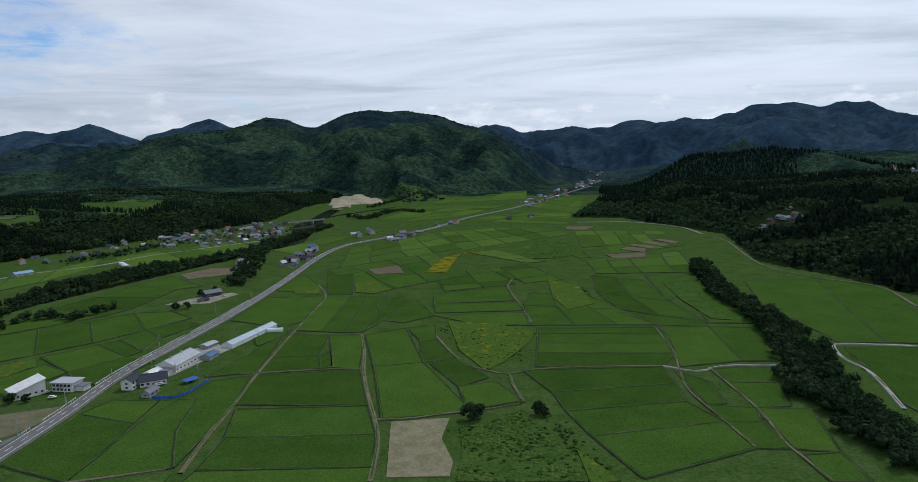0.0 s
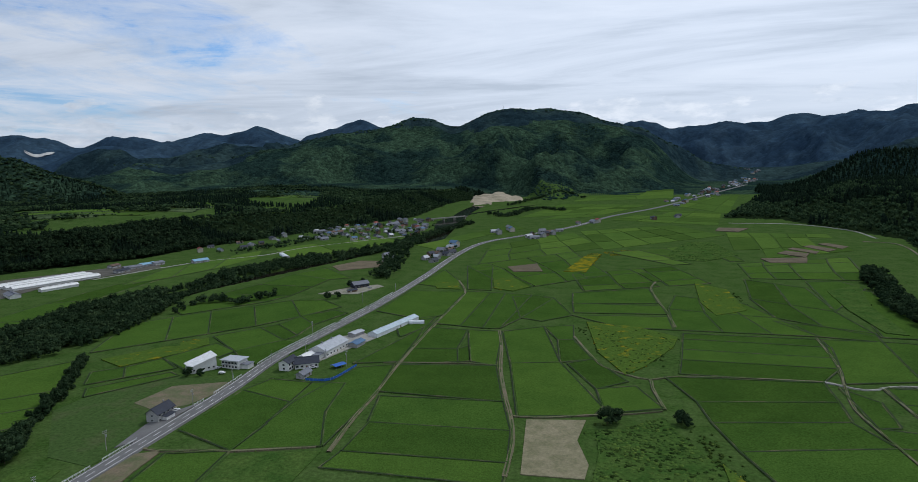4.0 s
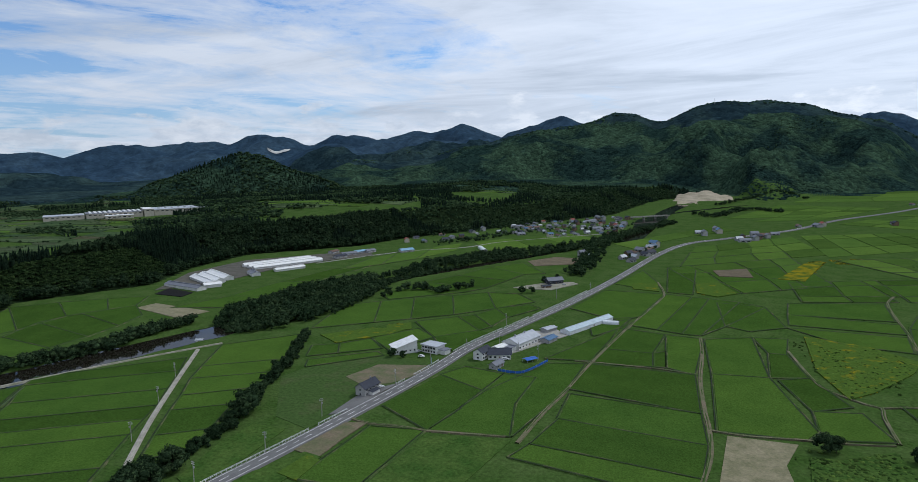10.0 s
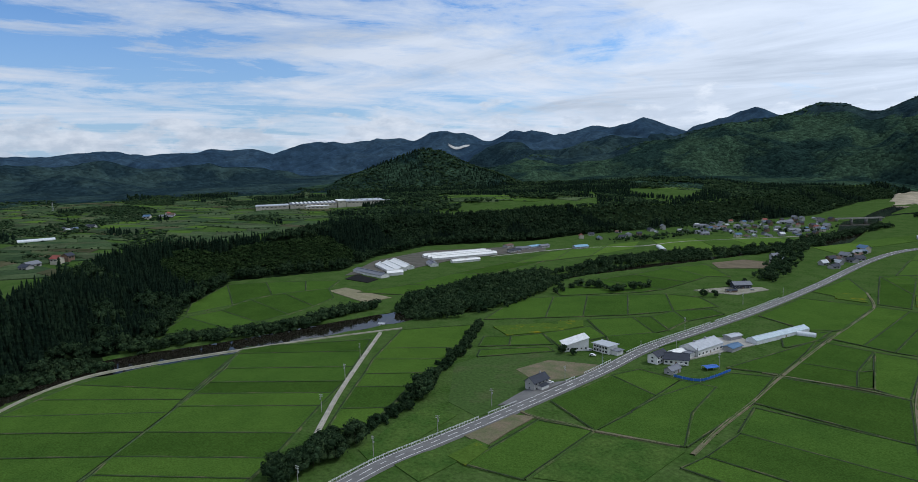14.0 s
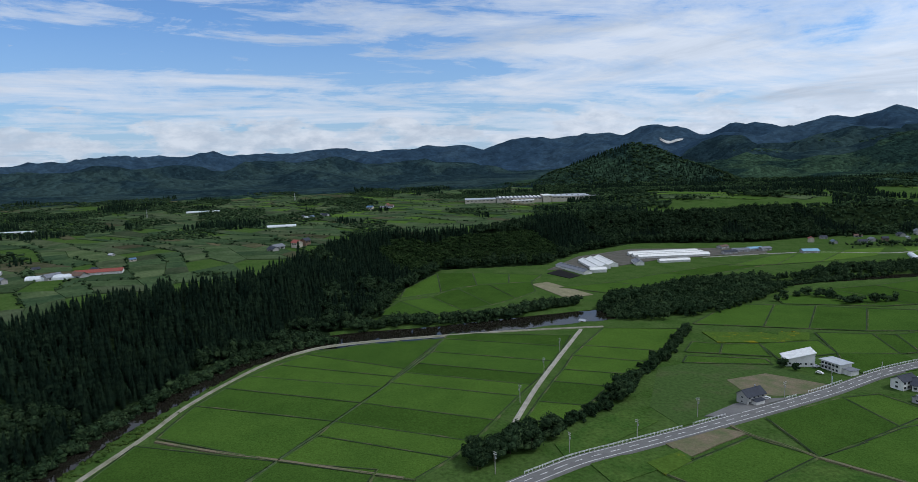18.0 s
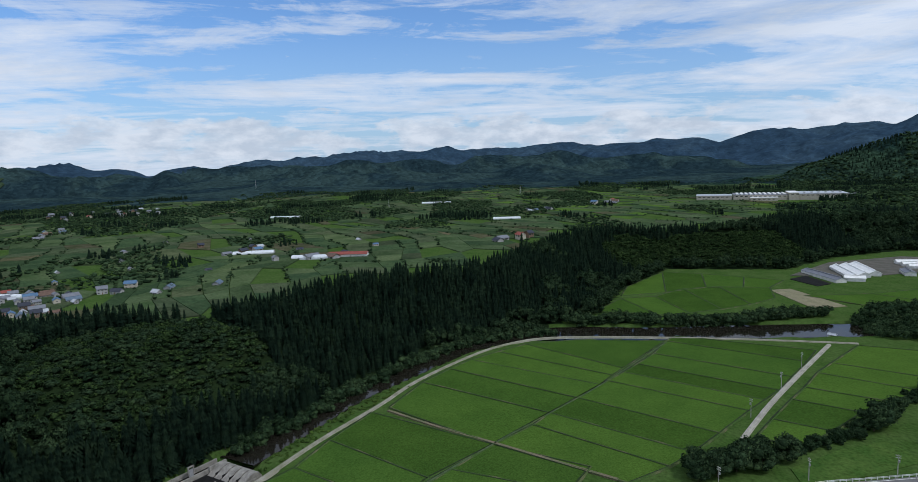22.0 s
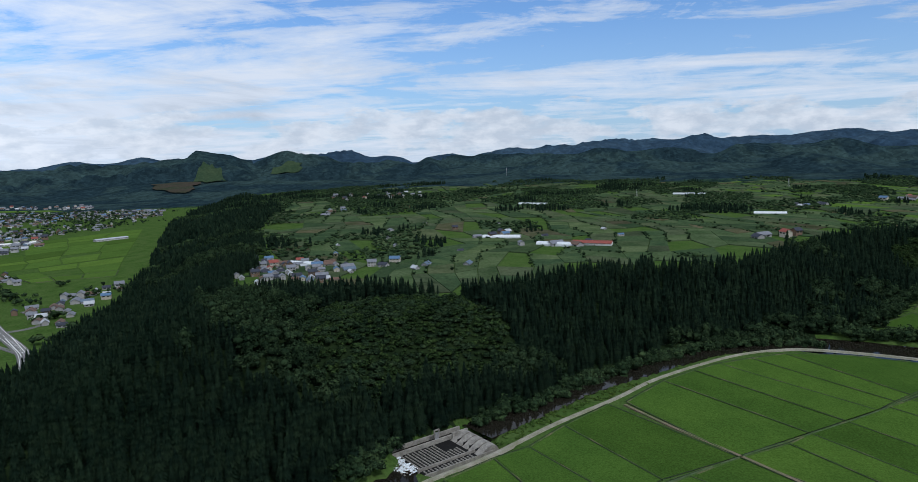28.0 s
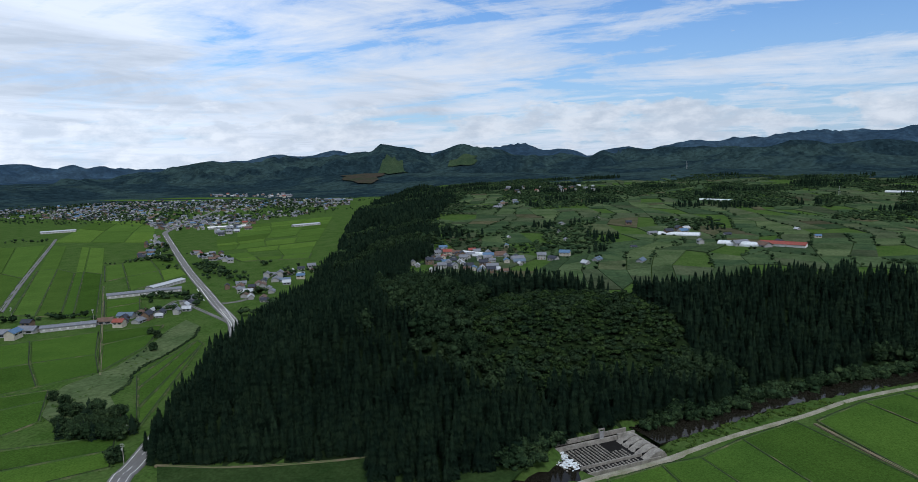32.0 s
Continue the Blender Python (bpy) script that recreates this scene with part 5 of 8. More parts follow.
def bunds():
    """Low grassy banks between the paddies, a little uneven, with dry earth showing through."""
    vs, fs, n = [], [], 0
    for e in EDGES:
        for a, b in zip(e, e[1:]):
            a, b = np.array(a), np.array(b)
            L = float(np.linalg.norm(b - a))
            if L < 2 or L > 500:
                continue
            m = int(L / 5) + 2
            f = np.linspace(0, 1, m)[:, None]
            side = np.array([a[1] - b[1], b[0] - a[0]]) / L
            p = a + (b - a) * f
            p = p + side * (0.35 * fbm(p[:, 0], p[:, 1], 9, 2, 12))[:, None]
            if abs(0.5 * (a[0] + b[0]) + 200) < 60 + L and line_distance(p[:, 0], p[:, 1], ROAD).min() < 6:
                continue
            top = 0.66 + 0.22 * fbm(p[:, 0], p[:, 1], 13, 2, 13)
            far = 1.0 + 0.5 * min(1.0, np.hypot(*a) / 700)
            for o, h in ((-0.5, 0.1), (-0.18, 1.0), (0.18, 1.0), (0.5, 0.1)):
                q = p + side * o * far
                vs.append(np.column_stack([q, top * h if h > 0.5 else np.full(m, -0.05)]))
            i = n + np.arange(m - 1)
            for r in range(3):
                x, y = i + r * m, i + (r + 1) * m
                fs += [np.column_stack([x, x + 1, y]), np.column_stack([x + 1, y + 1, y])]
            n += 4 * m
    # dark strip south of each bund: ditch mud plus the bund's shade as colour
    ditch_v, ditch_f, n = [], [], 0
    for e in EDGES:
        for a, b in zip(e, e[1:]):
            a, b = np.array(a), np.array(b)
            L = float(np.linalg.norm(b - a))
            if 6 < L < 500 and (abs(0.5 * (a[0] + b[0]) + 200) > 60 + L or line_distance(*((a + b) / 2)[:, None], ROAD)[0] > 8):
                side = np.array([a[1] - b[1], b[0] - a[0]]) / L
                side = side if side[1] > 0 else -side
                wide = 0.42 + 0.3 * min(1.0, np.hypot(*a) / 700)
                ditch_v += [(*(p - side * o), 0.585) for p in (a, b) for o in (0.45, 0.45 + wide)]
                ditch_f += [(n, n + 1, n + 3), (n, n + 3, n + 2)]
                n += 4
    tagged(child("ditch", tri_mesh("ditch", np.array(ditch_v), np.array(ditch_f), DITCH_SHADE), ground), kind="stuff")
    bund = tri_mesh("bund", np.concatenate(vs), np.concatenate(fs)[:, ::-1], BUND)
    tagged(child("bund", bund, ground), kind="stuff")


DITCH_SHADE = material("ditch_and_shade", (0.014, 0.020, 0.010), 0.8, (0.024, 0.040, 0.014), 0.1, 0.3, 1.0, 0.05, spec=0.1)
BUND = material("grassy_bund", (0.044, 0.080, 0.022), 0.95, (0.125, 0.115, 0.065), 0.09, 0.35, 1.6, 0.15, stops=(0.48, 0.72), spec=0.0)
bunds()


# -- hedges, river banks and field trees --
def along(pts, width, step, seed):
    g = np.random.default_rng(seed)
    c = np.array(curve_points(pts, step))
    return c + g.uniform(-0.5, 0.5, c.shape) * np.array([width, width])


def broad_protos(seed, label, group, tall=9.0):
    return [tree_thing("broadleaf_tree", crown_shape(seed + s, 26, 0.10, 0.42, 0.17, 1500, 0.05), LEAF, tall, label, "tree", group, tall * 0.5, 0.22) for s in range(3)]


HEDGE = [(-339.1, 361.2), (-308.7, 310.6), (-295.5, 285.1), (-277.7, 253.0), (-262.6, 223.8), (-251.6, 200.4), (-246.4, 178.4), (-245.3, 161.3), (-241.0, 143.5)]
planted(broad_protos(100, "leafy roadside tree in a ragged hedge", "hedge between paddies and meadow"), np.concatenate([along(HEDGE, 6, 2.4, 1), along(HEDGE, 10, 6, 2)]), 0.45, 0.98, 3)
planted(broad_protos(110, "broad dark green tree by the farm lane", "big trees in the hedge", 12.0),
        np.concatenate([along([(-279.1, 252.0), (-265.3, 232.6), (-262.6, 223.8)], 8, 5, 4), along([(-245.7, 166.3), (-242.0, 152.9), (-239.7, 139.9), (-236.1, 128.3)], 15, 2.0, 5)]), 0.6, 1.05, 5)
planted(broad_protos(120, "round leafy tree standing alone among paddies", "single field trees", 12.0),
        [(2.6, 311.0), (7.0, 312.3), (37.2, 316.5), (40.3, 313.4)] + [(-368.6, 499.4), (-367.7, 509.8), (-319.3, 558.0), (-254.7, 627.2), (-247.9, 646.2)] + [(-250.0, 347.4), (-242.7, 348.7)] + [(-254.8, 569.8), (-245.9, 573.4)], 0.6, 0.85, 6)
EAST_HEDGE = [(270.0, 733.6), (248.9, 648.2), (235.2, 579.9), (234.5, 544.6), (230.5, 494.6), (222.4, 445.5), (213.9, 405.1), (200.8, 366.5), (190.7, 338.6), (189.1, 314.1), (188.3, 289.5), (189.5, 271.0), (188.7, 252.2)]
planted(broad_protos(130, "dark leafy tree of the dense hedgerow", "hedgerow by the eastern fields", 11.0),
        np.concatenate([along(EAST_HEDGE, 18, 8, 7), along(EAST_HEDGE[4:], 26, 7, 8)]), 0.65, 1.15, 9)
strewn("hedge_thicket", CROWNS, np.concatenate([along(EAST_HEDGE, 22, 1.6, 19), along(EAST_HEDGE[5:], 34, 2.2, 18)]), 8.5, LEAF, "dense dark undergrowth of the hedgerow", "thicket", 1.1, seed=30)
RIVER_WOOD = [(-435.3, 359.2), (-392.0, 346.0), (-372.0, 378.0), (-366.0, 428.0), (-378.0, 486.8), (-404.0, 576.9), (-398.0, 637.5), (-384.0, 720.7), (-346.0, 793.3), (-364.4, 830.0), (-418.0, 743.9), (-434.0, 630.0), (-438.6, 583.9), (-462.0, 521.3), (-472.0, 460.8), (-462.0, 402.1)]
riverside = within(RIVER_WOOD, 4.6, 333, -0.45)
strewn("riverside_wood", CROWNS, riverside, 7.6 + 4.5 * fbm(riverside[:, 0], riverside[:, 1], 40, 2, 5), LEAF, "dense broadleaf wood along the river", "wood", 0.95, seed=334)
bank_a = np.concatenate([along([(-468.2, 136.2), (-462.6, 90.6), (-443.7, 53.5), (-409.9, 18.7), (-370.0, -17.5)], 7, 2.2, 27), along([(-376.0, -10.3), (-332.9, -42.8), (-303.0, -65.1)], 8, 2.0, 28), along([(-260.7, -96.7), (-246.0, -101.8), (-233.5, -109.8)], 9, 1.6, 29)])
strewn("riverside_thicket", CROWNS, np.concatenate([bank_a, along([(-352.0, 806.0), (-330.0, 870.0), (-306.0, 960.0), (-290.0, 1050.0)], 26, 1.3, 34), along([(-318.0, 840.0), (-300.0, 900.0), (-276.0, 985.0)], 12, 1.6, 35), 
    along([(-486.6, 154.5), (-480.4, 190.8), (-466.6, 232.0), (-456.3, 280.4), (-460.3, 305.0), (-459.9, 353.3)], 9, 1.0, 23), along([(-239.9, 677.9), (-251.6, 757.0), (-284.3, 904.2), (-297.3, 1019.1), (-280.8, 1112.0), (-254.0, 1262.5)], 26, 2.0, 24),
    along([(-244.1, 1461.4), (-197.1, 1403.6), (-162.8, 1580.0), (-85.1, 1527.8)], 18, 3, 25), along([(-241.9, 1714.3), (-149.7, 1878.8), (-46.6, 1972.1)], 9, 4, 26),
    along([(-376.6, 520.0), (-361.8, 541.6), (-328.9, 544.7)], 8, 4, 30), along([(-330.4, 538.9), (-319.9, 564.9), (-312.1, 579.7)], 6, 5, 31)]), 7.5, LEAF, "dense dark thicket along the river banks", "thicket", 1.1, seed=31)
strewn("grass_tufts", BUSHES, np.concatenate([along(BANK_ROAD[3:], 15, 3.0, 61) + np.array([-7.0, -6.0]), along([(-179.0, -344.5), (-200.3, -354.9), (-226.3, -363.6), (-276.2, -388.9)], 14, 2.2, 62),
                                              along([(-364.7, 8.8), (-332.6, -16.9), (-302.9, -38.7), (-280.4, -50.1)], 12, 0.7, 69), along([(-9.2, 488.8), (16.0, 447.1), (26.0, 412.6)], 26, 0.5, 63), along([(24.6, 453.8), (48.6, 464.2)], 14, 0.9, 66), along([(86.2, 608.7), (107.6, 620.0), (109.3, 557.0)], 22, 0.9, 64), along([(-104.0, 658.1), (-75.1, 640.1)], 14, 1.2, 67), along([(1.5, 295.8), (29.7, 301.1), (41.7, 269.6)], 40, 1.6, 68), along([(44.7, 307.3), (51.7, 269.1), (60.6, 243.3)], 9, 1.4, 65)]),
       1.4, WEED_LEAF, "ragged weeds and low bushes on banks and fallow plots", "weeds", 1.6, seed=33)
# a small grove of mixed trees among paddies, and garden trees along the southern road
WEEDY = [(82.5, 871.0), (119.4, 984.2), (153.0, 978.3), (164.5, 858.4), (119.4, 809.0), (84.2, 814.0)], [(198.9, 639.1), (236.3, 673.4), (213.4, 577.6), (205.8, 490.8), (192.7, 496.4), (192.2, 568.0)], [(-11.8, 506.9), (26.9, 494.4), (52.3, 470.3), (46.5, 444.7), (25.2, 400.5), (13.4, 384.2), (-2.5, 427.6)], [(89.4, 673.5), (113.9, 639.5), (114.3, 556.5), (88.3, 537.2), (82.6, 583.3)], [(-2.7, 302.8), (10.2, 305.6), (29.0, 323.2), (32.3, 311.6), (50.7, 263.7), (56.7, 246.3), (-3.9, 248.9), (-1.4, 277.3)], [(49.5, 277.8), (61.3, 246.1), (49.2, 243.8)]


GOLD_LEAF = leaf_material("goldenrod_heads", (0.17, 0.145, 0.012), (0.10, 0.115, 0.016))
strewn("tall_weeds", CLUMPS, np.concatenate([within(a, 1.9, 301 + k, -0.15) for k, a in enumerate(WEEDY)]), 1.3, WEED_LEAF, "lush green weeds on fallow plots", "weeds", 1.5, seed=302)
strewn("weed_bushes", BUSHES, np.concatenate([within(a, 4.6, 311 + k, 0.2) for k, a in enumerate(WEEDY)]), 1.6, MID_LEAF, "low bushes on fallow plots", "bushes", 1.3, seed=312)
strewn("goldenrod", CLUMPS, np.concatenate([within(a, 1.6, 321 + k, 0.16) for k, a in enumerate((WEEDY[2], WEEDY[3], WEEDY[5], [(-106.5, 644.7), (-89.0, 652.8), (-83.6, 621.6), (-102.8, 621.0)], [(-43.9, 728.8), (-15.3, 867.7), (0.0, 865.4), (-16.4, 721.8)], [(-104.1, 670.4), (-85.1, 674.6), (-76.5, 626.2), (-98.8, 623.1)], [(1.9, 890.1), (42.6, 900.7), (44.5, 862.0), (5.5, 847.2)], [(-314.7, 402.1), (-295.1, 427.0), (-281.2, 413.9), (-299.9, 390.4)], [(28.2, 446.1), (56.9, 479.8), (59.1, 463.3), (34.6, 424.8)]))]),
       1.1, GOLD_LEAF, "patches of yellow goldenrod in bloom", "weeds", 1.2, seed=322)
verge = []
for k, e in enumerate(EDGES):
    g = np.random.default_rng(400 + k)
    for a, b in zip(e, e[1:]):
        a, b = np.array(a), np.array(b)
        L = np.linalg.norm(b - a)
        if 3 < L < 500:
            verge.append(a + (b - a) * g.random((int(L / 2.1), 1)) + g.normal(0, 0.55, (int(L / 2.1), 2)))
verge = np.concatenate(verge)
verge = verge[(fbm(verge[:, 0], verge[:, 1], 22, 2, 8) > -0.35) & (np.hypot(verge[:, 0], verge[:, 1]) < 700) & (line_distance(verge[:, 0], verge[:, 1], ROAD) > 6)]
half = np.random.default_rng(9).random(len(verge)) < 0.5
strewn("verge_grass", CLUMPS, verge[half], 0.6, WEED_LEAF, "ragged grass on the bunds and verges", "grass", 1.5, 0.1, seed=401)
strewn("verge_weeds", CLUMPS, verge[~half], 0.55, MID_LEAF, "darker weeds on the bunds and verges", "grass", 1.5, 0.1, seed=402)
shrine = np.concatenate([along([(-176.1, -313.8), (-178.3, -299.7), (-184.0, -290.4), (-189.1, -285.6)], 10, 1.7, 41), along([(-182.2, -323.8), (-187.3, -309.1), (-191.6, -294.8)], 12, 1.9, 42), along([(-191.2, -332.2), (-195.8, -322.2), (-199.0, -307.9)], 10, 2.2, 43)])
planted([tree_thing("cedar_tree", cedar_shape(s + 90, 7, 8), CEDAR, 11, "dark cedar in a small grove among paddies", "tree", "grove by the road", 8, 0.3, 1.5) for s in range(3)], shrine[::3], 0.7, 1.05, 12)
planted(broad_protos(140, "round dark tree in a small grove among paddies", "grove by the road", 9.0), np.concatenate([shrine[1::3], shrine[2::3]]), 0.75, 1.1, 14)
planted(broad_protos(150, "dark leafy tree beside the southern road", "trees by the southern road", 10.0),
        [(-166.7, -262.5), (-169.3, -268.8), (-310.5, -423.2), (-315.3, -436.1), (-287.2, -396.4), (-199.6, -356.4), (-198.5, -350.8), (-200.0, -364.0), (-389.6, -534.8), (-411.7, -560.7), (-402.3, -502.8)], 0.5, 0.9, 15)
south = np.concatenate([along([(-565.6, -671.8), (-538.4, -625.2), (-526.2, -592.3), (-526.8, -569.6)], 22, 2.4, 44), along([(-398.2, -553.0), (-411.9, -545.8), (-414.4, -511.9)], 9, 2.6, 45), along([(-447.2, -470.0), (-458.5, -469.9), (-466.0, -465.7)], 10, 2.4, 46),
                        along([(-288.7, -590.8), (-312.0, -564.8), (-330.6, -529.7)], 5, 5, 47), 
                        along([(-630.0, -858.1), (-667.3, -860.6), (-595.2, -757.5)], 14, 3, 50), along([(-546.2, -781.2), (-568.9, -759.0), (-557.5, -721.6)], 8, 4, 51), along([(-401.4, -492.4), (-416.7, -505.9)], 8, 3, 52), along([(-580.5, -591.7), (-595.5, -587.1)], 10, 3, 53),
                        along([(-518.5, -512.7), (-549.6, -507.6), (-583.0, -502.1)], 26, 5, 54), along([(-376.1, -413.6), (-399.0, -410.3), (-432.2, -415.1)], 18, 4, 55)])
strewn("ditch_weeds", BUSHES, np.concatenate([along([(-344.8, -417.8), (-322.5, -398.6), (-285.6, -379.9), (-264.3, -373.0), (-248.6, -363.9), (-234.6, -349.7), (-217.9, -341.4)], 1.5, 1.2, 48), along([(-249.6, -383.6), (-265.3, -388.9), (-294.4, -407.8), (-324.6, -430.9)], 2, 3, 49)]), 1.7, LEAF, "dark weeds along a winding ditch", "weeds", 1.3, seed=57)
strewn("roadside_trees", CROWNS_FAR, south, 8.5, LEAF, "dark garden trees and hedges along the southern road", "trees", 1.5, seed=56)

# -- the eastern hill, the terrace's groves, the far hills --
ce = jitter_grid(200, 1900, 430, 2300, 9.5, 13)
az_e = np.degrees(np.arctan2(-ce[:, 0], ce[:, 1]))
HILLSIDE = leaf_material("hillside_leaves", (0.024, 0.048, 0.025), (0.044, 0.078, 0.036))
ce = ce[(signed(ce[:, 0], ce[:, 1], HILL_EAST) > 0) & (az_e > -40) & (np.hypot(ce[:, 0], ce[:, 1]) < 2200) & (fbm(ce[:, 0], ce[:, 1], 170, 3, 91) < 0.5)]
for cx, cy, rad in (*[(*p, 62) for p in [(512.0, 1050.0), (545.0, 1085.0)]], *[(*p, 130) for p in [(884.0, 1757.9), (1036.6, 1834.7), (1147.6, 1856.2), (1185.5, 1741.8)]]):
    ce = ce[np.hypot(ce[:, 0] - cx, ce[:, 1] - cy) > rad * (0.7 + 0.4 * fbm(ce[:, 0], ce[:, 1], 60, 2, 4))]
ne = fbm(ce[:, 0], ce[:, 1], 110, 3, 92)
strewn("hill_cedars", CEDARS_FAR, ce[ne < -0.08], 17, CEDAR, "dark cedars on the eastern hill", "forest", 1.5, seed=14)
strewn("hill_broadleaf", CROWNS_FAR, ce[ne >= -0.08], 13, HILLSIDE, "broadleaf wood on the eastern hill", "forest", 1.0, seed=15)


FACTORY_YARD = [(-1390, 640), (-1140, 640), (-1060, 1000), (-1080, 1120), (-1190, 1120), (-1330, 900)]


back_e = jitter_grid(380, 1600, 1600, 2500, 12.0, 44)
az_b, r_b = np.degrees(np.arctan2(-back_e[:, 0], back_e[:, 1])), np.hypot(back_e[:, 0], back_e[:, 1])
back_e = back_e[(az_b < -12) & (az_b > -35) & (r_b > 2020) & (r_b < 2500) & (fbm(back_e[:, 0], back_e[:, 1], 190, 3, 45) < 0.25)]
strewn("ridge_cedars", CEDARS_FAR, back_e, 15, CEDAR, "dark cedar plantation on the ridge behind the eastern hill", "forest", 1.5, seed=46)
TERRACE_WOODS = [[(-1924, -1471), (-1675, -1092), (-1218, -625), (-952, -508), (-884, -523), (-695, -340), (-616, -320), (-591, -375), (-602, -468)],
                 [(-2098, -857), (-1670, -499), (-1330, -326), (-1142, -343), (-1058, -416), (-1438, -656)], [(-962, -198), (-959, -114), (-849, -82), (-811, -141)],
                 [(-1620, 171), (-1559, 302), (-1095, 212), (-1104, 106)], [(-1503, -231), (-1530, -43), (-1225, -2), (-1140, -135)], [(-1413, 10), (-1538, 48), (-1208, 36), (-1203, 8)]]


def grove(x, y):
    """Tree belts and groves on the open terrace."""
    t = signed(x, y, FOOT)
    r, az = np.hypot(x, y), np.degrees(np.arctan2(-x, y))
    u = fbm(x * 0.55 - y * 0.25, y * 1.5 + x * 0.4, 150, 3, 71)
    wood = np.logical_or.reduce([inside(x, y, c) for c in TERRACE_WOODS])
    open_ = np.logical_or.reduce([inside(x * k, y * k, c) for c in CLEARINGS for k in (1.0, 1.07, 1.14, 1.2)])
    shut = wood | (az < 56) & ~open_ & (signed(x, y, FACTORY_YARD) < 0)
    return (t > 100) & (r < 2300) & (((u > 0.16 + 0.10 * smooth(y, 0, 400) - 0.3 * smooth(r, 1250, 1900)) & (t > 150)) | shut)


ct = jitter_grid(-2300, -450, -1000, 2000, 9.5, 16)
rt = np.hypot(ct[:, 0], ct[:, 1])
ct = ct[grove(ct[:, 0], ct[:, 1]) & (rt > 640)]
nt = fbm(ct[:, 0], ct[:, 1], 90, 3, 94)
north_t = 1 - smooth(np.degrees(np.arctan2(-ct[:, 0], ct[:, 1])), 50, 58)
cut = -0.30 + 0.34 * north_t + 0.12 * np.logical_or.reduce([inside(ct[:, 0], ct[:, 1], c) for c in TERRACE_WOODS])
strewn("terrace_cedars", CEDARS_FAR, ct[nt < cut], 11.0, CEDAR, "dark cedar groves on the terrace", "grove", 1.5, seed=17)
strewn("terrace_broadleaf", CROWNS_TINY, ct[nt >= cut], 6.0 + 4.0 * north_t[nt >= cut], LEAF, "low broadleaf groves and orchards on the terrace", "grove", 2.0, seed=18)

# the terrace edge further north and the long wood to the south
cf = np.concatenate([jitter_grid(-900, -300, 1000, 2100, 7.5, 71), jitter_grid(-1700, -1000, -1250, -450, 8.0, 72), jitter_grid(-1000, -560, -1000, -520, 7.0, 74)])
cf = cf[wooded(cf[:, 0], cf[:, 1]) & (signed(cf[:, 0], cf[:, 1], HILL_EAST) < -5)]
nf = fbm(cf[:, 0], cf[:, 1], 90, 3, 96) + 0.45 * smooth(cf[:, 1], 0, 900)
strewn("edge_cedars", CEDARS_FAR, cf[nf < 0.25], 15, CEDAR, "dark cedars along the terrace edge", "forest", 1.4, seed=73)
strewn("edge_broadleaf", CROWNS_FAR, cf[nf >= 0.25], 10, LEAF, "broadleaf wood along the terrace edge", "forest", 1.15, seed=74)

rows_ = []
for k, (a, b) in enumerate(HEDGEROWS):
    a, b = np.array(a), np.array(b)
    n = int(np.linalg.norm(b - a) / 7.5)
    g = np.random.default_rng(k)
    rows_.append(a + (b - a) * g.random((n, 1)) + g.uniform(-2.5, 2.5, (n, 2)))
rows_ = np.concatenate(rows_)
strewn("hedgerows", CROWNS_TINY, rows_, 4.2, LEAF, "low dark hedgerows and orchard rows on the terrace", "hedge", 1.5, seed=83)
south_yards = np.concatenate([along([(-886.9, -1757.8), (-928.2, -1365.3), (-1061.3, -1143.8), (-1321.4, -1088.2)], 200, 1.6, 90), along([(-1051.4, -2078.6), (-1264.5, -1591.5), (-1500.3, -1191.7)], 260, 1.8, 95)])
yards = np.concatenate([south_yards, along([(-533.7, 861.9), (-500.8, 912.0), (-471.3, 1015.9)], 40, 1.5, 75), along([(-635.1, 913.9), (-583.1, 1019.8), (-522.2, 1125.4)], 60, 2.2, 76), along([(-463.0, 1020.1), (-401.5, 1089.0), (-325.5, 1146.0)], 60, 4, 77), along([(-205.2, 2411.6), (-159.5, 2743.1), (-13.2, 2886.0)], 90, 4, 78), along([(-506.7, 1057.2), (-464.6, 1119.7), (-414.5, 1210.2), (-329.3, 1227.3)], 60, 7, 84), along([(-655.3, 943.0), (-620.0, 1001.7), (-546.8, 1037.6)], 30, 6, 85), along([(-619.0, -751.3), (-598.1, -660.7)], 26, 5, 86),
                        along([(-480.2, -524.6), (-531.5, -516.5), (-595.7, -512.9)], 40, 6, 87), along([(-351.0, -500.9), (-378.9, -488.0), (-401.4, -492.4)], 20, 4, 88), along([(-544.1, -693.9), (-513.3, -606.2), (-499.7, -563.1), (-512.0, -549.5)], 30, 3, 89),
                        along([(-517.8, -793.8), (-563.3, -775.1), (-628.9, -824.6)], 14, 5, 91), along([(-592.2, -1182.8), (-638.4, -1130.5)], 14, 6, 92), along([(-222.1, 808.7), (-207.1, 904.5)], 16, 6, 93)])
strewn("village_trees", CROWNS_TINY, yards, 7.5, LEAF, "garden trees among the village houses", "trees", 1.1, seed=94)

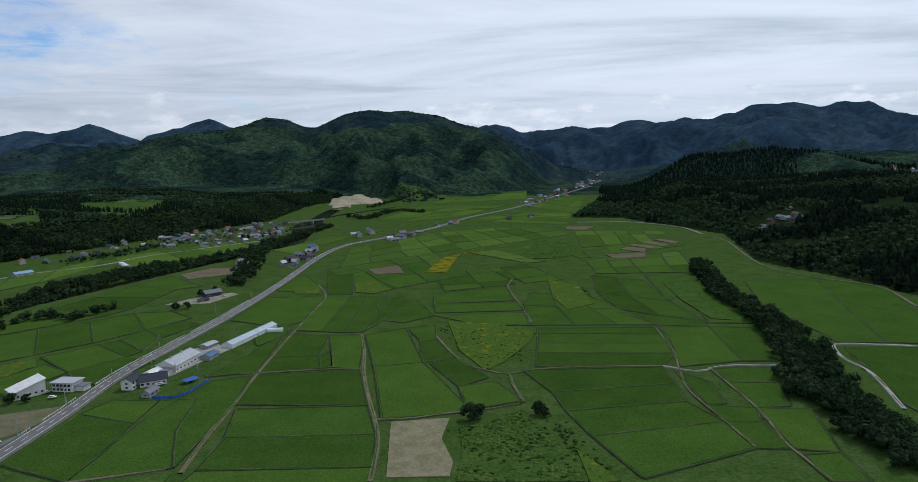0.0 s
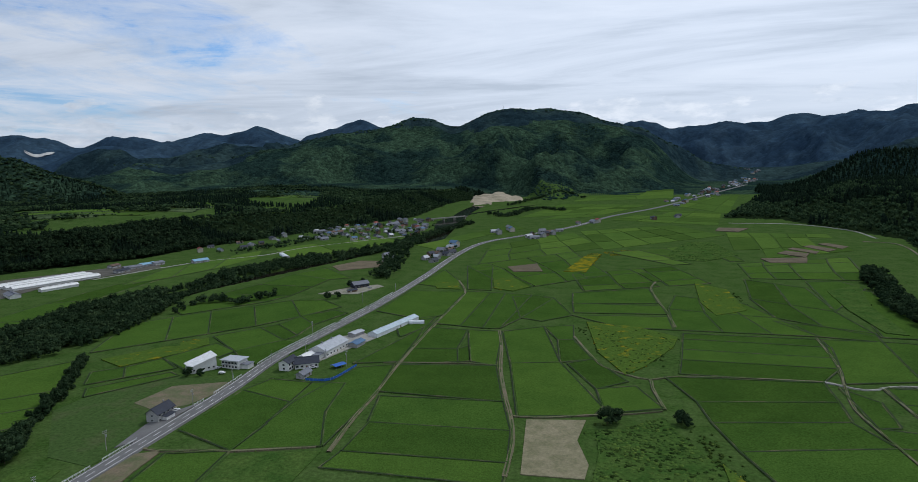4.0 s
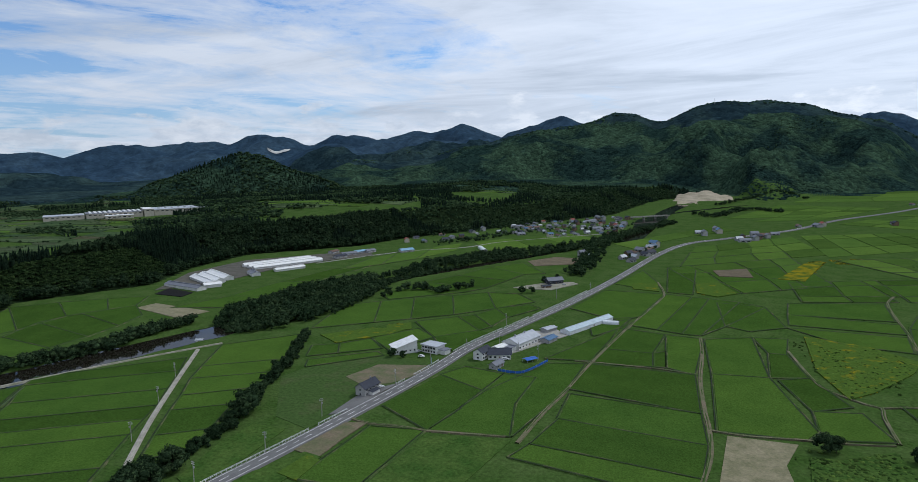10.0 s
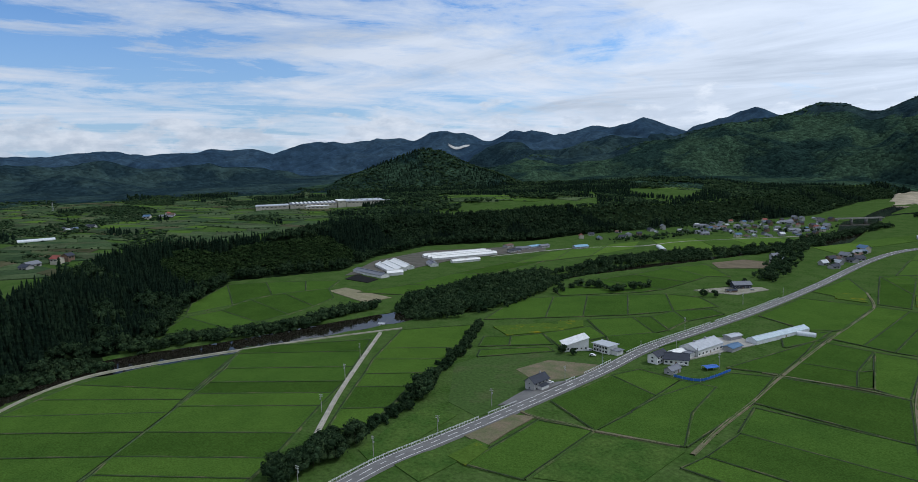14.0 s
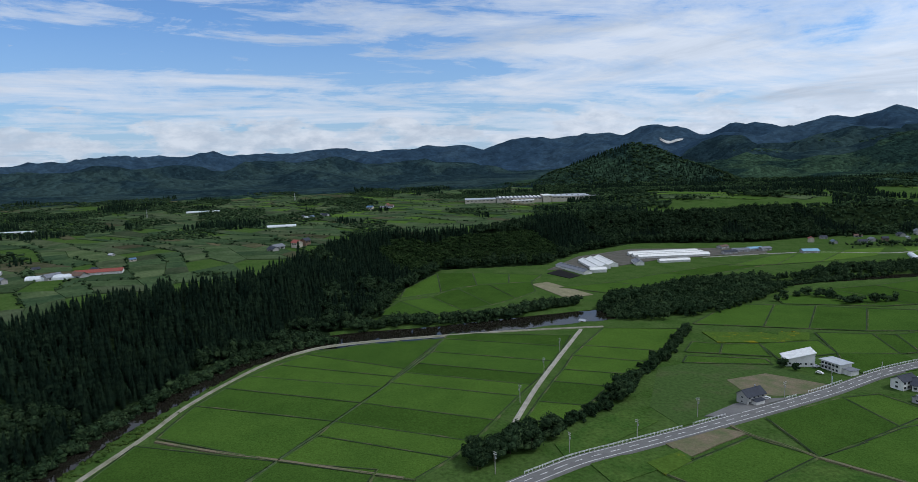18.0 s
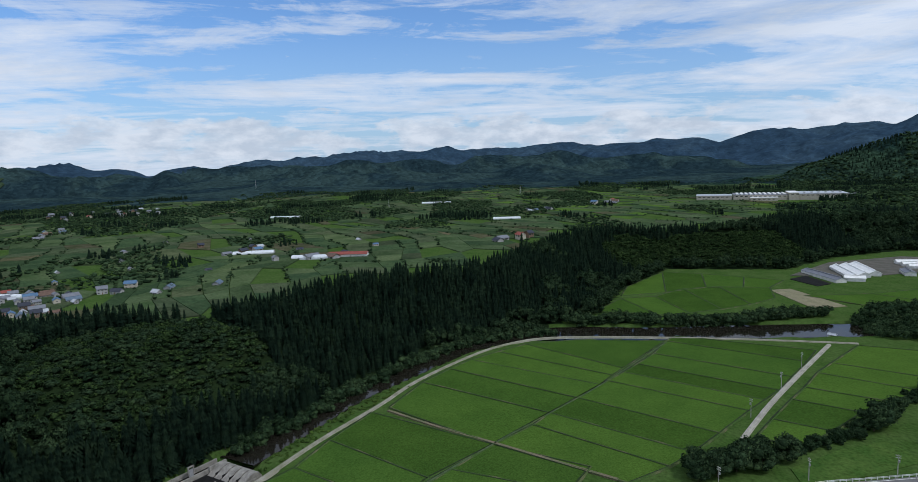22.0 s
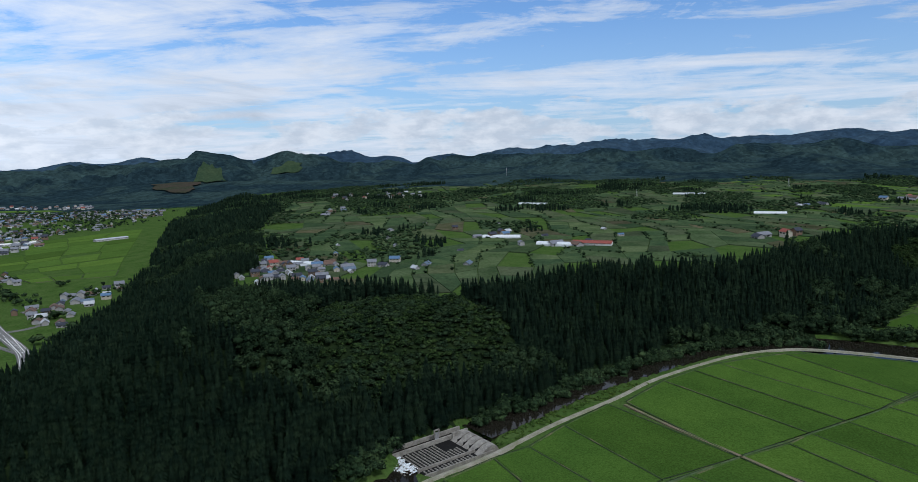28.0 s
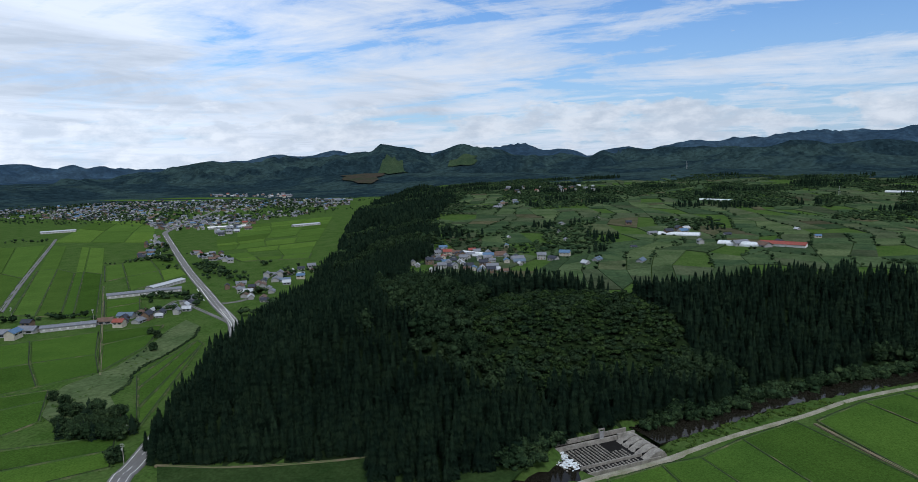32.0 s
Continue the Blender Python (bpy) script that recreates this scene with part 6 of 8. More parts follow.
g_ = np.random.default_rng(19)
ch = jitter_grid(-3600, 2600, -3000, 3600, 11.0, 20)
rh, ah = np.hypot(ch[:, 0], ch[:, 1]), np.degrees(np.arctan2(-ch[:, 0], ch[:, 1]))
hh_ = on_ground(ch[:, 0], ch[:, 1])
th_ = signed(ch[:, 0], ch[:, 1], FOOT)
quarry_out = ~((ah > 6.5) & (ah < 12) & (rh < 2030))
up = ((rh > 1750) & (hh_ > 8) & (hh_ > np.where(th_ > 0, 36, 4))) | (rh > 2500)
ok = up & (rh > 1300) & (rh < 3500) & (ah > -40) & (ah < 158) & (g_.random(len(ch)) < np.where((ah > -12) & (ah < 46), np.clip(3.6 - rh / 1000, 0, 1), np.clip(3.2 - rh / 1000, 0, 1) * 0.8))
ok &= ~((rh < 2900) & (hh_ < 6)) & quarry_out
fh = fbm(ch[:, 0], ch[:, 1], 330, 3, 95)
# western copy of the hill canopy, blued for distance haze in its colour
HILL_HAZE = canopy("hill_conifers", (0.014, 0.027, 0.031), (0.025, 0.045, 0.042), 9.0, 0.0055, 0.0, 0.3, island=True)
el_h = np.degrees(np.arctan2(hh_ - 130, rh))
sky_el = np.full(720, -90.0)
np.maximum.at(sky_el, ((ah + 180) * 2).astype(int) % 720, np.where(rh < 3500, el_h, -90))
ok &= (rh < 2250) | (el_h > sky_el[((ah + 180) * 2).astype(int) % 720] - 0.22)
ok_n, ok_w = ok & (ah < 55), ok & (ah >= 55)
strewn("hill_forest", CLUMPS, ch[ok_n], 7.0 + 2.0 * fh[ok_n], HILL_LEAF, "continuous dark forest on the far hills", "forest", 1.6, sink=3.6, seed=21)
strewn("hill_conifers", CLUMPS, ch[ok_w], 7.0 + 2.0 * fh[ok_w], HILL_HAZE, "dark forest on the western hills with haze blue in its colour", "forest", 1.6, sink=3.4, seed=22)


# ---- buildings ----
def wall_mat(name, c, spread=0.12):
    return material(name, c, 0.85, tuple(v * 0.82 for v in c), 0.3, spread, 3.0, 0.01, spec=0.2)


def roof_mat(name, c, rough=0.75):
    return material(name, c, rough, tuple(v * 0.8 for v in c), 0.4, 0.15, 2.5, 0.02, spec=0.15)


WALL_WHITE, WALL_CREAM, WALL_GREY, WALL_BROWN = wall_mat("white_wall", (0.62, 0.62, 0.60)), wall_mat("cream_wall", (0.42, 0.39, 0.32)), wall_mat("grey_wall", (0.30, 0.30, 0.30)), wall_mat("brown_boards", (0.16, 0.11, 0.075))
ROOF_DARK, ROOF_GREY, ROOF_PALE = roof_mat("dark_slate_roof", (0.040, 0.045, 0.060)), roof_mat("grey_metal_roof", (0.17, 0.18, 0.205)), roof_mat("pale_metal_roof", (0.40, 0.42, 0.45), 0.45)
ROOF_BLUE, ROOF_RED, ROOF_BROWN, ROOF_TEAL = roof_mat("blue_metal_roof", (0.09, 0.16, 0.26)), roof_mat("red_metal_roof", (0.24, 0.07, 0.055)), roof_mat("brown_tile_roof", (0.13, 0.085, 0.065)), roof_mat("light_blue_roof", (0.22, 0.38, 0.50))
WALL_PALE = wall_mat("weathered_pale_wall", (0.34, 0.34, 0.33), 0.2)
ROOF_WHITE = roof_mat("white_sheet_roof", (0.74, 0.74, 0.72), 0.6)
ROOF_STEEL = roof_mat("steel_blue_roof", (0.11, 0.15, 0.20))
ROOF_ICE = roof_mat("pale_blue_sheet", (0.42, 0.50, 0.54), 0.5)
FILM = roof_mat("greenhouse_film", (0.62, 0.65, 0.67), 0.35)
GLASS = bpy.data.materials.new("window_glass")
GLASS.use_nodes = True
gb = GLASS.node_tree.nodes["Principled BSDF"]
gb.inputs["Base Color"].default_value, gb.inputs["Roughness"].default_value = (0.02, 0.025, 0.03, 1), 0.08
FRAME = material("window_frame", (0.5, 0.5, 0.5), 0.5, spread=0.1)
METAL = material("galvanised_steel", (0.42, 0.43, 0.44), 0.5, (0.34, 0.34, 0.35), 1.0, 0.15, 6.0, metal=0.6)
BLUE_SHEET = material("blue_tarpaulin", (0.03, 0.12, 0.42), 0.6, (0.02, 0.08, 0.30), 0.5, 0.2, 3.0, 0.05)


def box(x0, x1, y0, y1, z0, z1):
    v = [(x0, y0, z0), (x1, y0, z0), (x1, y1, z0), (x0, y1, z0), (x0, y0, z1), (x1, y0, z1), (x1, y1, z1), (x0, y1, z1)]
    return v, [(0, 3, 2, 1), (4, 5, 6, 7), (0, 1, 5, 4), (1, 2, 6, 5), (2, 3, 7, 6), (3, 0, 4, 7)]


def joined(parts):
    vs, fs = [], []
    for v, f in parts:
        n = len(vs)
        vs += list(v)
        fs += [tuple(n + i for i in q) for q in f]
    return vs, fs


def part(name, shape, mat, parent, label=""):
    return child(name, mesh_of(name, shape[0], shape[1], mat), parent, label)


def prism(w, profile, x0=None, x1=None):
    """A closed profile (y, z), anticlockwise, drawn out along x."""
    x0, x1 = (-w / 2 if x0 is None else x0), (w / 2 if x1 is None else x1)
    n = len(profile)
    v = [(x0, y, z) for y, z in profile] + [(x1, y, z) for y, z in profile]
    f = [tuple(range(n))[::-1], tuple(range(n, 2 * n))] + [(i, (i + 1) % n, n + (i + 1) % n, n + i) for i in range(n)]
    return v, f


def add_window(root, x, y, z, w, h, facing, pane=True):
    """A framed window on the wall that faces -y, +y, -x or +x."""
    t = 0.07
    along_x = facing in ("-y", "+y")
    s = -1 if facing[0] == "-" else 1
    if along_x:
        fr, gl = box(x - w / 2, x + w / 2, *sorted((y - 0.05 * s, y + t * s)), z, z + h), box(x - w / 2 + 0.1, x + w / 2 - 0.1, *sorted((y, y + (t + 0.02) * s)), z + 0.1, z + h - 0.1)
    else:
        fr, gl = box(*sorted((x - 0.05 * s, x + t * s)), y - w / 2, y + w / 2, z, z + h), box(*sorted((x, x + (t + 0.02) * s)), y - w / 2 + 0.1, y + w / 2 - 0.1, z + 0.1, z + h - 0.1)
    win = part("window", fr, FRAME, root)
    if pane:
        part("pane", gl, GLASS, win)
    return win


def gable(name, w, d, eave, ridge, walls, roof, label, category, group="", over=0.6, windows=((1.0, 1.3),), per_side=4, thick=0.22, pane=True, ends=True, door=True, root=None):
    """A building with a pitched roof whose ridge runs along x; it stands on the origin."""
    root = root or tagged(new(name, None), label, category, group)
    part("wall", prism(w, [(-d / 2, -0.6), (d / 2, -0.6), (d / 2, eave), (0, ridge - 0.1), (-d / 2, eave)]), walls, root)
    k = (ridge - eave) / (d / 2)
    e = eave - over * k
    for s in (-1, 1):
        y = s * (d / 2 + over)
        prof = [(y, e), (0, ridge), (0, ridge + thick), (y, e + thick)]
        part("roof_slope", prism(w + 2 * over, prof if s < 0 else prof[::-1]), roof, root)
    part("ridge_cap", box(-w / 2 - over, w / 2 + over, -0.22, 0.22, ridge + thick - 0.08, ridge + thick + 0.1), roof, root)
    for zb, hgt in windows:
        for i in range(per_side):
            x = -w / 2 + (i + 0.5) * w / per_side
            for f, y in (("-y", -d / 2), ("+y", d / 2)):
                if door and i == per_side // 2 and zb < 1.6 and f == "-y":
                    continue
                add_window(root, x, y, zb, min(1.7, w / per_side * 0.6), hgt, f, pane)
        if ends:
            for f, x in (("-x", -w / 2), ("+x", w / 2)):
                add_window(root, x, 0, zb, 1.6, hgt, f, pane)
    if door:
        x = -w / 2 + (per_side // 2 + 0.5) * w / per_side
        part("door", box(x - 0.55, x + 0.55, -d / 2 - 0.06, -d / 2 + 0.05, 0, 2.05), WALL_BROWN, root)
    return root


def put(root, x, y, turn, z=None, sc=1.0):
    root.matrix_basis = pose(x, y, h1(x, y) if z is None else z, 0, 0, turn) @ Matrix.Scale(sc, 4)
    return root


def placed(a, b, c):
    """Middle, turn, length along a-b and depth towards c of a footprint given by three corners."""
    a, b, c = np.array(a), np.array(b), np.array(c)
    u = b - a
    w = float(np.linalg.norm(u))
    u = u / w
    n = np.array([-u[1], u[0]])
    d = float((c - b) @ n)
    m = (a + b) / 2 + n * d / 2
    return float(m[0]), float(m[1]), math.degrees(math.atan2(u[1], u[0])), w, abs(d)


# -- beside the road --
house = gable("roadside_house", 15.5, 8.4, 6.0, 9.0, WALL_PALE, ROOF_DARK, "two-storey grey house with a dark roof beside the road", "house", windows=((1.0, 1.3), (3.9, 1.2)), per_side=4, over=0.9)
part("porch_roof", prism(9.0, [(-8.0, 2.9), (-4.2, 3.6), (-4.2, 3.8), (-8.0, 3.1)]), ROOF_DARK, house)
part("garage", box(-4.0, 4.0, -7.5, -4.2, -0.4, 2.9), WALL_WHITE, house)
for gx in (-2.0, 2.0):
    part("garage_shutter", box(gx - 1.6, gx + 1.6, -7.56, -7.45, 0.05, 2.4), WALL_WHITE, house, "white roller shutter")
part("chimney", box(5.0, 5.7, 1.2, 1.9, 7.2, 10.0), WALL_GREY, house)
put(house, -223.6, 285.0, 88, sc=0.82)

barn = tagged(new("white_barn", None), "white barn with a steep single-slope roof in the meadow", "barn")
part("wall", prism(16, [(-6, -0.6), (6, -0.6), (6, 4.2), (-6, 4.2)]), WALL_WHITE, barn)
part("gable_wall", ([(-8, -6, 4.2), (8, -6, 4.2), (8, 6, 4.2), (-8, 6, 4.2), (8, -6, 8.6), (8, 6, 8.6)], [(0, 1, 4), (3, 5, 2), (1, 2, 5, 4), (0, 3, 2, 1)]), WALL_WHITE, barn)
part("roof", ([(-8.8, -6.8, 4.1), (8.6, -6.8, 8.9), (8.6, 6.8, 8.9), (-8.8, 6.8, 4.1), (-8.8, -6.8, 4.35), (8.6, -6.8, 9.15), (8.6, 6.8, 9.15), (-8.8, 6.8, 4.35)], box(0, 1, 0, 1, 0, 1)[1]), ROOF_WHITE, barn)
for k in range(5):
    add_window(barn, -6.0 + k * 3, -6, 1.3, 1.3, 1.2, "-y")
put(barn, -250.5, 361.0, 50)

villa = tagged(new("flat_roofed_house", None), "white two-storey house with a flat roof", "house")
part("wall", box(-6.5, 6.5, -4.5, 4.5, -0.5, 5.3), WALL_WHITE, villa)
part("roof", box(-7.4, 7.4, -5.4, 5.4, 5.3, 5.65), ROOF_PALE, villa)
part("annex_wall", box(6.5, 12, -2.5, 3.5, -0.5, 3.0), WALL_WHITE, villa)
part("annex_roof", box(6.5, 12.6, -3.1, 4.1, 3.0, 3.25), ROOF_GREY, villa)
part("balcony", box(-6.6, 2.6, -5.6, -4.5, 2.55, 2.75), WALL_GREY, villa)
for k in range(5):
    add_window(villa, -5.2 + k * 2.4, -4.5, 3.1, 2.0, 1.5, "-y")
    add_window(villa, -5.2 + k * 2.4, -4.5, 0.7, 1.6, 1.4, "-y")
put(villa, -231.5, 369.0, -8)

x_, y_, turn_, w_, d_ = placed((-179.4, 394.1), (-175.2, 421.8), (-188.0, 424.0))
store = gable("farm_warehouse", 28.5, 13.5, 4.6, 7.6, WALL_WHITE, ROOF_PALE, "white farm warehouse with a pale metal roof", "warehouse", windows=((1.2, 1.2),), per_side=7, over=0.5)
for k in (-8, 4):
    part("roof_vent", box(k - 0.5, k + 0.5, -0.5, 0.5, 7.4, 8.9), METAL, store)
part("annex_wall", box(-20.5, -14.25, -5, 4.5, -0.5, 3.4), WALL_WHITE, store)
part("annex_roof", box(-21, -14.25, -5.5, 5, 3.4, 3.65), ROOF_GREY, store)
part("pipe", box(-14.9, -14.5, -7.2, -6.8, 0, 6.5), METAL, store)
put(store, x_, y_, turn_)

lean = gable("blue_roofed_shed", 12, 7, 2.6, 3.8, WALL_GREY, ROOF_BLUE, "open shed with a faded blue roof", "shed", windows=(), per_side=1, door=False)
put(lean, -169.5, 424.5, 82)
lean = gable("grey_shed", 11, 6.5, 2.8, 3.5, WALL_GREY, ROOF_PALE, "open grey shed with a pale sheet roof", "shed", windows=(), per_side=1, door=False)
put(lean, -179.5, 449.5, 72)


def vault(name, w, d, h, label, category, mat, ends, group=""):
    """A hooped greenhouse along x: film over ribs, with end walls."""
    root = tagged(new(name, None), label, category, group)
    prof = [(-d / 2, -0.3), (-d / 2, h * 0.42)] + [(-d / 2 * math.cos(a), h * 0.42 + h * 0.58 * math.sin(a)) for a in np.linspace(0.25, math.pi - 0.25, 9)] + [(d / 2, h * 0.42), (d / 2, -0.3)]
    v, f = prism(w, prof[::-1])
    part("film_cover", (v, f[2:]), mat, root)
    for s in (-1, 1):
        n = len(prof)
        e = [(s * w / 2, y, z) for y, z in prof] + [(s * (w / 2 - 0.12), y, z) for y, z in prof]
        part("end_wall", (e, [tuple(range(n)), tuple(range(n, 2 * n))[::-1]]), ends, root)
        part("door", box(*sorted((s * w / 2, s * (w / 2 + 0.08))), -1.2, 1.2, 0, 2.3), METAL, root)
    for i in range(int(w / 4) + 1):
        x = -w / 2 + i * w / int(w / 4)
        rv, rf = [], []
        for y, z in prof:
            m = 1.012
            rv += [(x - 0.06, y * m, z * m), (x + 0.06, y * m, z * m)]
        rf = [(2 * k, 2 * k + 1, 2 * k + 3, 2 * k + 2) for k in range(len(prof) - 1)]
        part("rib", (rv, rf), METAL, root)
    return root


put(gable("greenhouse", 58, 8.5, 2.7, 4.5, FILM, ROOF_ICE, "long pale greenhouse with a light blue sheeted roof", "greenhouse", windows=(), per_side=12, over=0.2, pane=False), -157.5, 474.0, 74)
put(vault("greenhouse", 12, 4.0, 3.0, "small pale hooped shelter beside the track", "greenhouse", FILM, WALL_GREY), -143.5, 488.0, 8)

dw = gable("white_farmhouse", 11.5, 7.0, 5.2, 7.2, WALL_WHITE, ROOF_DARK, "white two-storey farmhouse with a dark roof", "house", windows=((0.9, 1.3), (3.3, 1.2)), per_side=4)
put(dw, -194.5, 370.5, 85)
dw = gable("farm_hall", 14.5, 11, 3.6, 6.0, WALL_WHITE, ROOF_DARK, "low white hall with a broad dark blue-grey roof", "house", per_side=5, over=0.9)
put(dw, -185.0, 376.5, 25)
dw = gable("white_outbuilding", 10, 6, 3.6, 4.6, WALL_WHITE, ROOF_WHITE, "white flat-gabled outbuilding by the road", "shed", per_side=3)
put(dw, -190.5, 388.0, 80)
dw = gable("garden_shed", 9.5, 5.2, 2.8, 4.4, WALL_GREY, ROOF_GREY, "grey garden shed with a pitched metal roof", "shed", windows=((1.0, 0.9),), per_side=2)
put(dw, -177.5, 356.5, 84)
net = tagged(new("net_fence", None), "low fence of blue netting round a garden", "fence")
pts_ = np.array(curve_points([(-173.7, 350.3), (-165.3, 349.9), (-158.4, 352.3), (-155.2, 363.8), (-152.7, 380.5)], 2.5))
for i, (p, q) in enumerate(zip(pts_, pts_[1:])):
    u = (q - p) / np.linalg.norm(q - p)
    n = np.array([-u[1], u[0]]) * 0.05
    v = [(*(p - n), 0.1), (*(q - n), 0.1), (*(q + n), 0.1), (*(p + n), 0.1), (*(p - n), 1.6), (*(q - n), 1.6), (*(q + n), 1.6), (*(p + n), 1.6)]
    part("net_panel", (v, box(0, 1, 0, 1, 0, 1)[1]), BLUE_SHEET, net)
    part("post", box(p[0] - 0.06, p[0] + 0.06, p[1] - 0.06, p[1] + 0.06, -0.2, 1.8), METAL, net)
tarp = tagged(new("tarpaulin_shelter", None), "garden shelter covered with blue tarpaulin", "shelter")
part("cover", prism(9, [(-3, 1.7), (0, 2.3), (3, 1.7), (3, 1.8), (0, 2.4), (-3, 1.8)]), BLUE_SHEET, tarp)
for sx in (-4, 0, 4):
    for sy in (-2.8, 2.8):
        part("post", box(sx - 0.06, sx + 0.06, sy - 0.06, sy + 0.06, -0.3, 1.75), METAL, tarp)
put(tarp, *[float(v) for v in (-163.5, 376.9)], 60)
plot([(-186.2, 373.8), (-178.9, 391.3), (-171.5, 415.9), (-162.0, 443.3), (-174.7, 454.8), (-191.5, 443.1), (-196.7, 398.1), (-199.9, 371.6)], CONCRETE, "pale concrete farmyard", 0.4)
plot([(-260.8, 588.8), (-234.0, 593.1), (-219.6, 632.1), (-229.2, 639.9), (-252.6, 625.0), (-273.6, 590.7)], LANE, "pale concrete forecourt", 0.4)
plot([(-221.5, 248.9), (-225.2, 275.7), (-221.5, 293.9), (-215.1, 307.3), (-216.4, 291.6), (-214.9, 259.0)], ASPHALT, "asphalt forecourt beside the road", 0.55)
dark = gable("dark_house", 16.5, 9.5, 4.2, 6.6, ROOF_DARK, ROOF_GREY, "dark navy house with a grey roof on a pale forecourt", "house", per_side=5, over=0.8)
put(dark, -244.0, 627.0, 48)
put(gable("low_shed", 9, 5, 2.2, 2.9, WALL_BROWN, ROOF_DARK, "low dark shed on the forecourt", "shed", per_side=2, pane=False), -243, 603, 48)

YARD = material("stony_yard", (0.11, 0.10, 0.085), 0.95, (0.07, 0.07, 0.055), 0.1, 0.3, 0.8, 0.05, spec=0.1)
# -- long barns beyond the river --
def long_barn(w, d, eave, ridge, roof, x, y, turn, label):
    b = gable("livestock_barn", w, d, eave, ridge, WALL_WHITE, roof, label, "barn", "long barns by the paddies", windows=((1.1, 0.9),), per_side=int(w / 6), over=0.5, pane=False, door=False)
    part("ridge_vent", box(-w / 2 + 2, w / 2 - 2, -0.6, 0.6, ridge + 0.1, ridge + 0.75), roof, b)
    return put(b, x, y, turn)


long_barn(60, 11, 3.0, 5.0, ROOF_GREY, -601, 459, -5, "long grey-roofed livestock barn")
for k in range(3):
    long_barn(62, 11, 3.2, 5.6, ROOF_WHITE, -612 - 4 * k, 492 + 15 * k, 158, "long livestock barn with a white sheet roof")
long_barn(24, 10, 3.2, 5.0, ROOF_GREY, -592, 548, 150, "short grey-roofed livestock barn")
for k in range(3):
    long_barn(92, 10, 3.0, 5.0, ROOF_WHITE, -604 - 13 * k, 618 + 4 * k, 67, "long livestock barn with a white sheet roof")
long_barn(38, 8, 2.6, 4.0, ROOF_WHITE, -577, 592, 68, "low livestock barn with a white sheet roof")
long_barn(18, 9, 3.4, 5.4, ROOF_WHITE, -577, 475, 62, "short white-roofed livestock barn")
plot([(-620.4, 436.2), (-680.0, 526.4), (-690.9, 629.0), (-644.2, 689.4), (-588.6, 770.4), (-547.8, 723.5), (-576.4, 675.1), (-599.5, 596.3), (-590.5, 490.2)], YARD, "bare earth yard round the barns", 0.35)
for k, (px_, py_) in enumerate([(-584.0, 716.3), (-580.6, 738.9), (-580.1, 692.1), (-573.1, 750.1), (-618.5, 724.8)]):
    put(gable("yard_shed", 22 - 2 * k, 9, 3.4, 5.0, WALL_GREY, (ROOF_GREY, ROOF_TEAL, ROOF_DARK, ROOF_GREY, ROOF_BROWN)[k], "metal shed in a stony yard", "shed", "sheds by the stone yard", per_side=4, pane=False), px_, py_, 62 + 7 * k)
put(vault("greenhouse", 40, 7, 3.2, "long pale greenhouse on the paddies", "greenhouse", FILM, WALL_GREY), *[float(v) for v in (-431.4, 828.9)], 128)
put(gable("teal_shed", 20, 10, 3.6, 5.6, WALL_GREY, ROOF_TEAL, "shed with a light blue metal roof at the wood's edge", "shed", per_side=4, pane=False), *[float(v) for v in (-523.8, 770.6)], 60)

# -- factory on the terrace --
fac = tagged(new("factory", None), "long low factory with pale grey flat roofs on the terrace", "factory")
def hall(name, x0, x1, y0, y1, h, mat):
    h *= 1.35
    part("wall", box(x0, x1, y0, y1, -2, h), WALL_CREAM, fac)
    part("roof", box(x0 - 0.5, x1 + 0.5, y0 - 0.5, y1 + 0.5, h, h + 0.6), mat, fac)
    for i in range(int((x1 - x0) / 9)):
        part("window", box(x0 + 4 + 9 * i, x0 + 9 + 9 * i, y0 - 0.12, y0 + 0.1, h - 3.6, h - 2.0), GLASS, fac)
hall("a", -165, -95, 5, 60, 7, ROOF_PALE)
hall("b", -92, 10, 0, 75, 8, ROOF_GREY)
hall("c", 12, 30, -6, 60, 11, ROOF_WHITE)
hall("d", 32, 120, 4, 90, 9, ROOF_PALE)
hall("e", -60, -10, -28, -3, 5, ROOF_WHITE)
hall("f", 122, 160, 20, 80, 6, ROOF_GREY)
for i in range(11):
    part("skylight", box(-86 + 9 * i, -82 + 9 * i, 8, 66, 11.3, 12.6), ROOF_WHITE, fac)
for i in range(6):
    part("roof_unit", box(42 + 13 * i, 46 + 13 * i, 30, 36, 12.6, 15), METAL, fac)
put(fac, -1235.0, 845.0, 61)


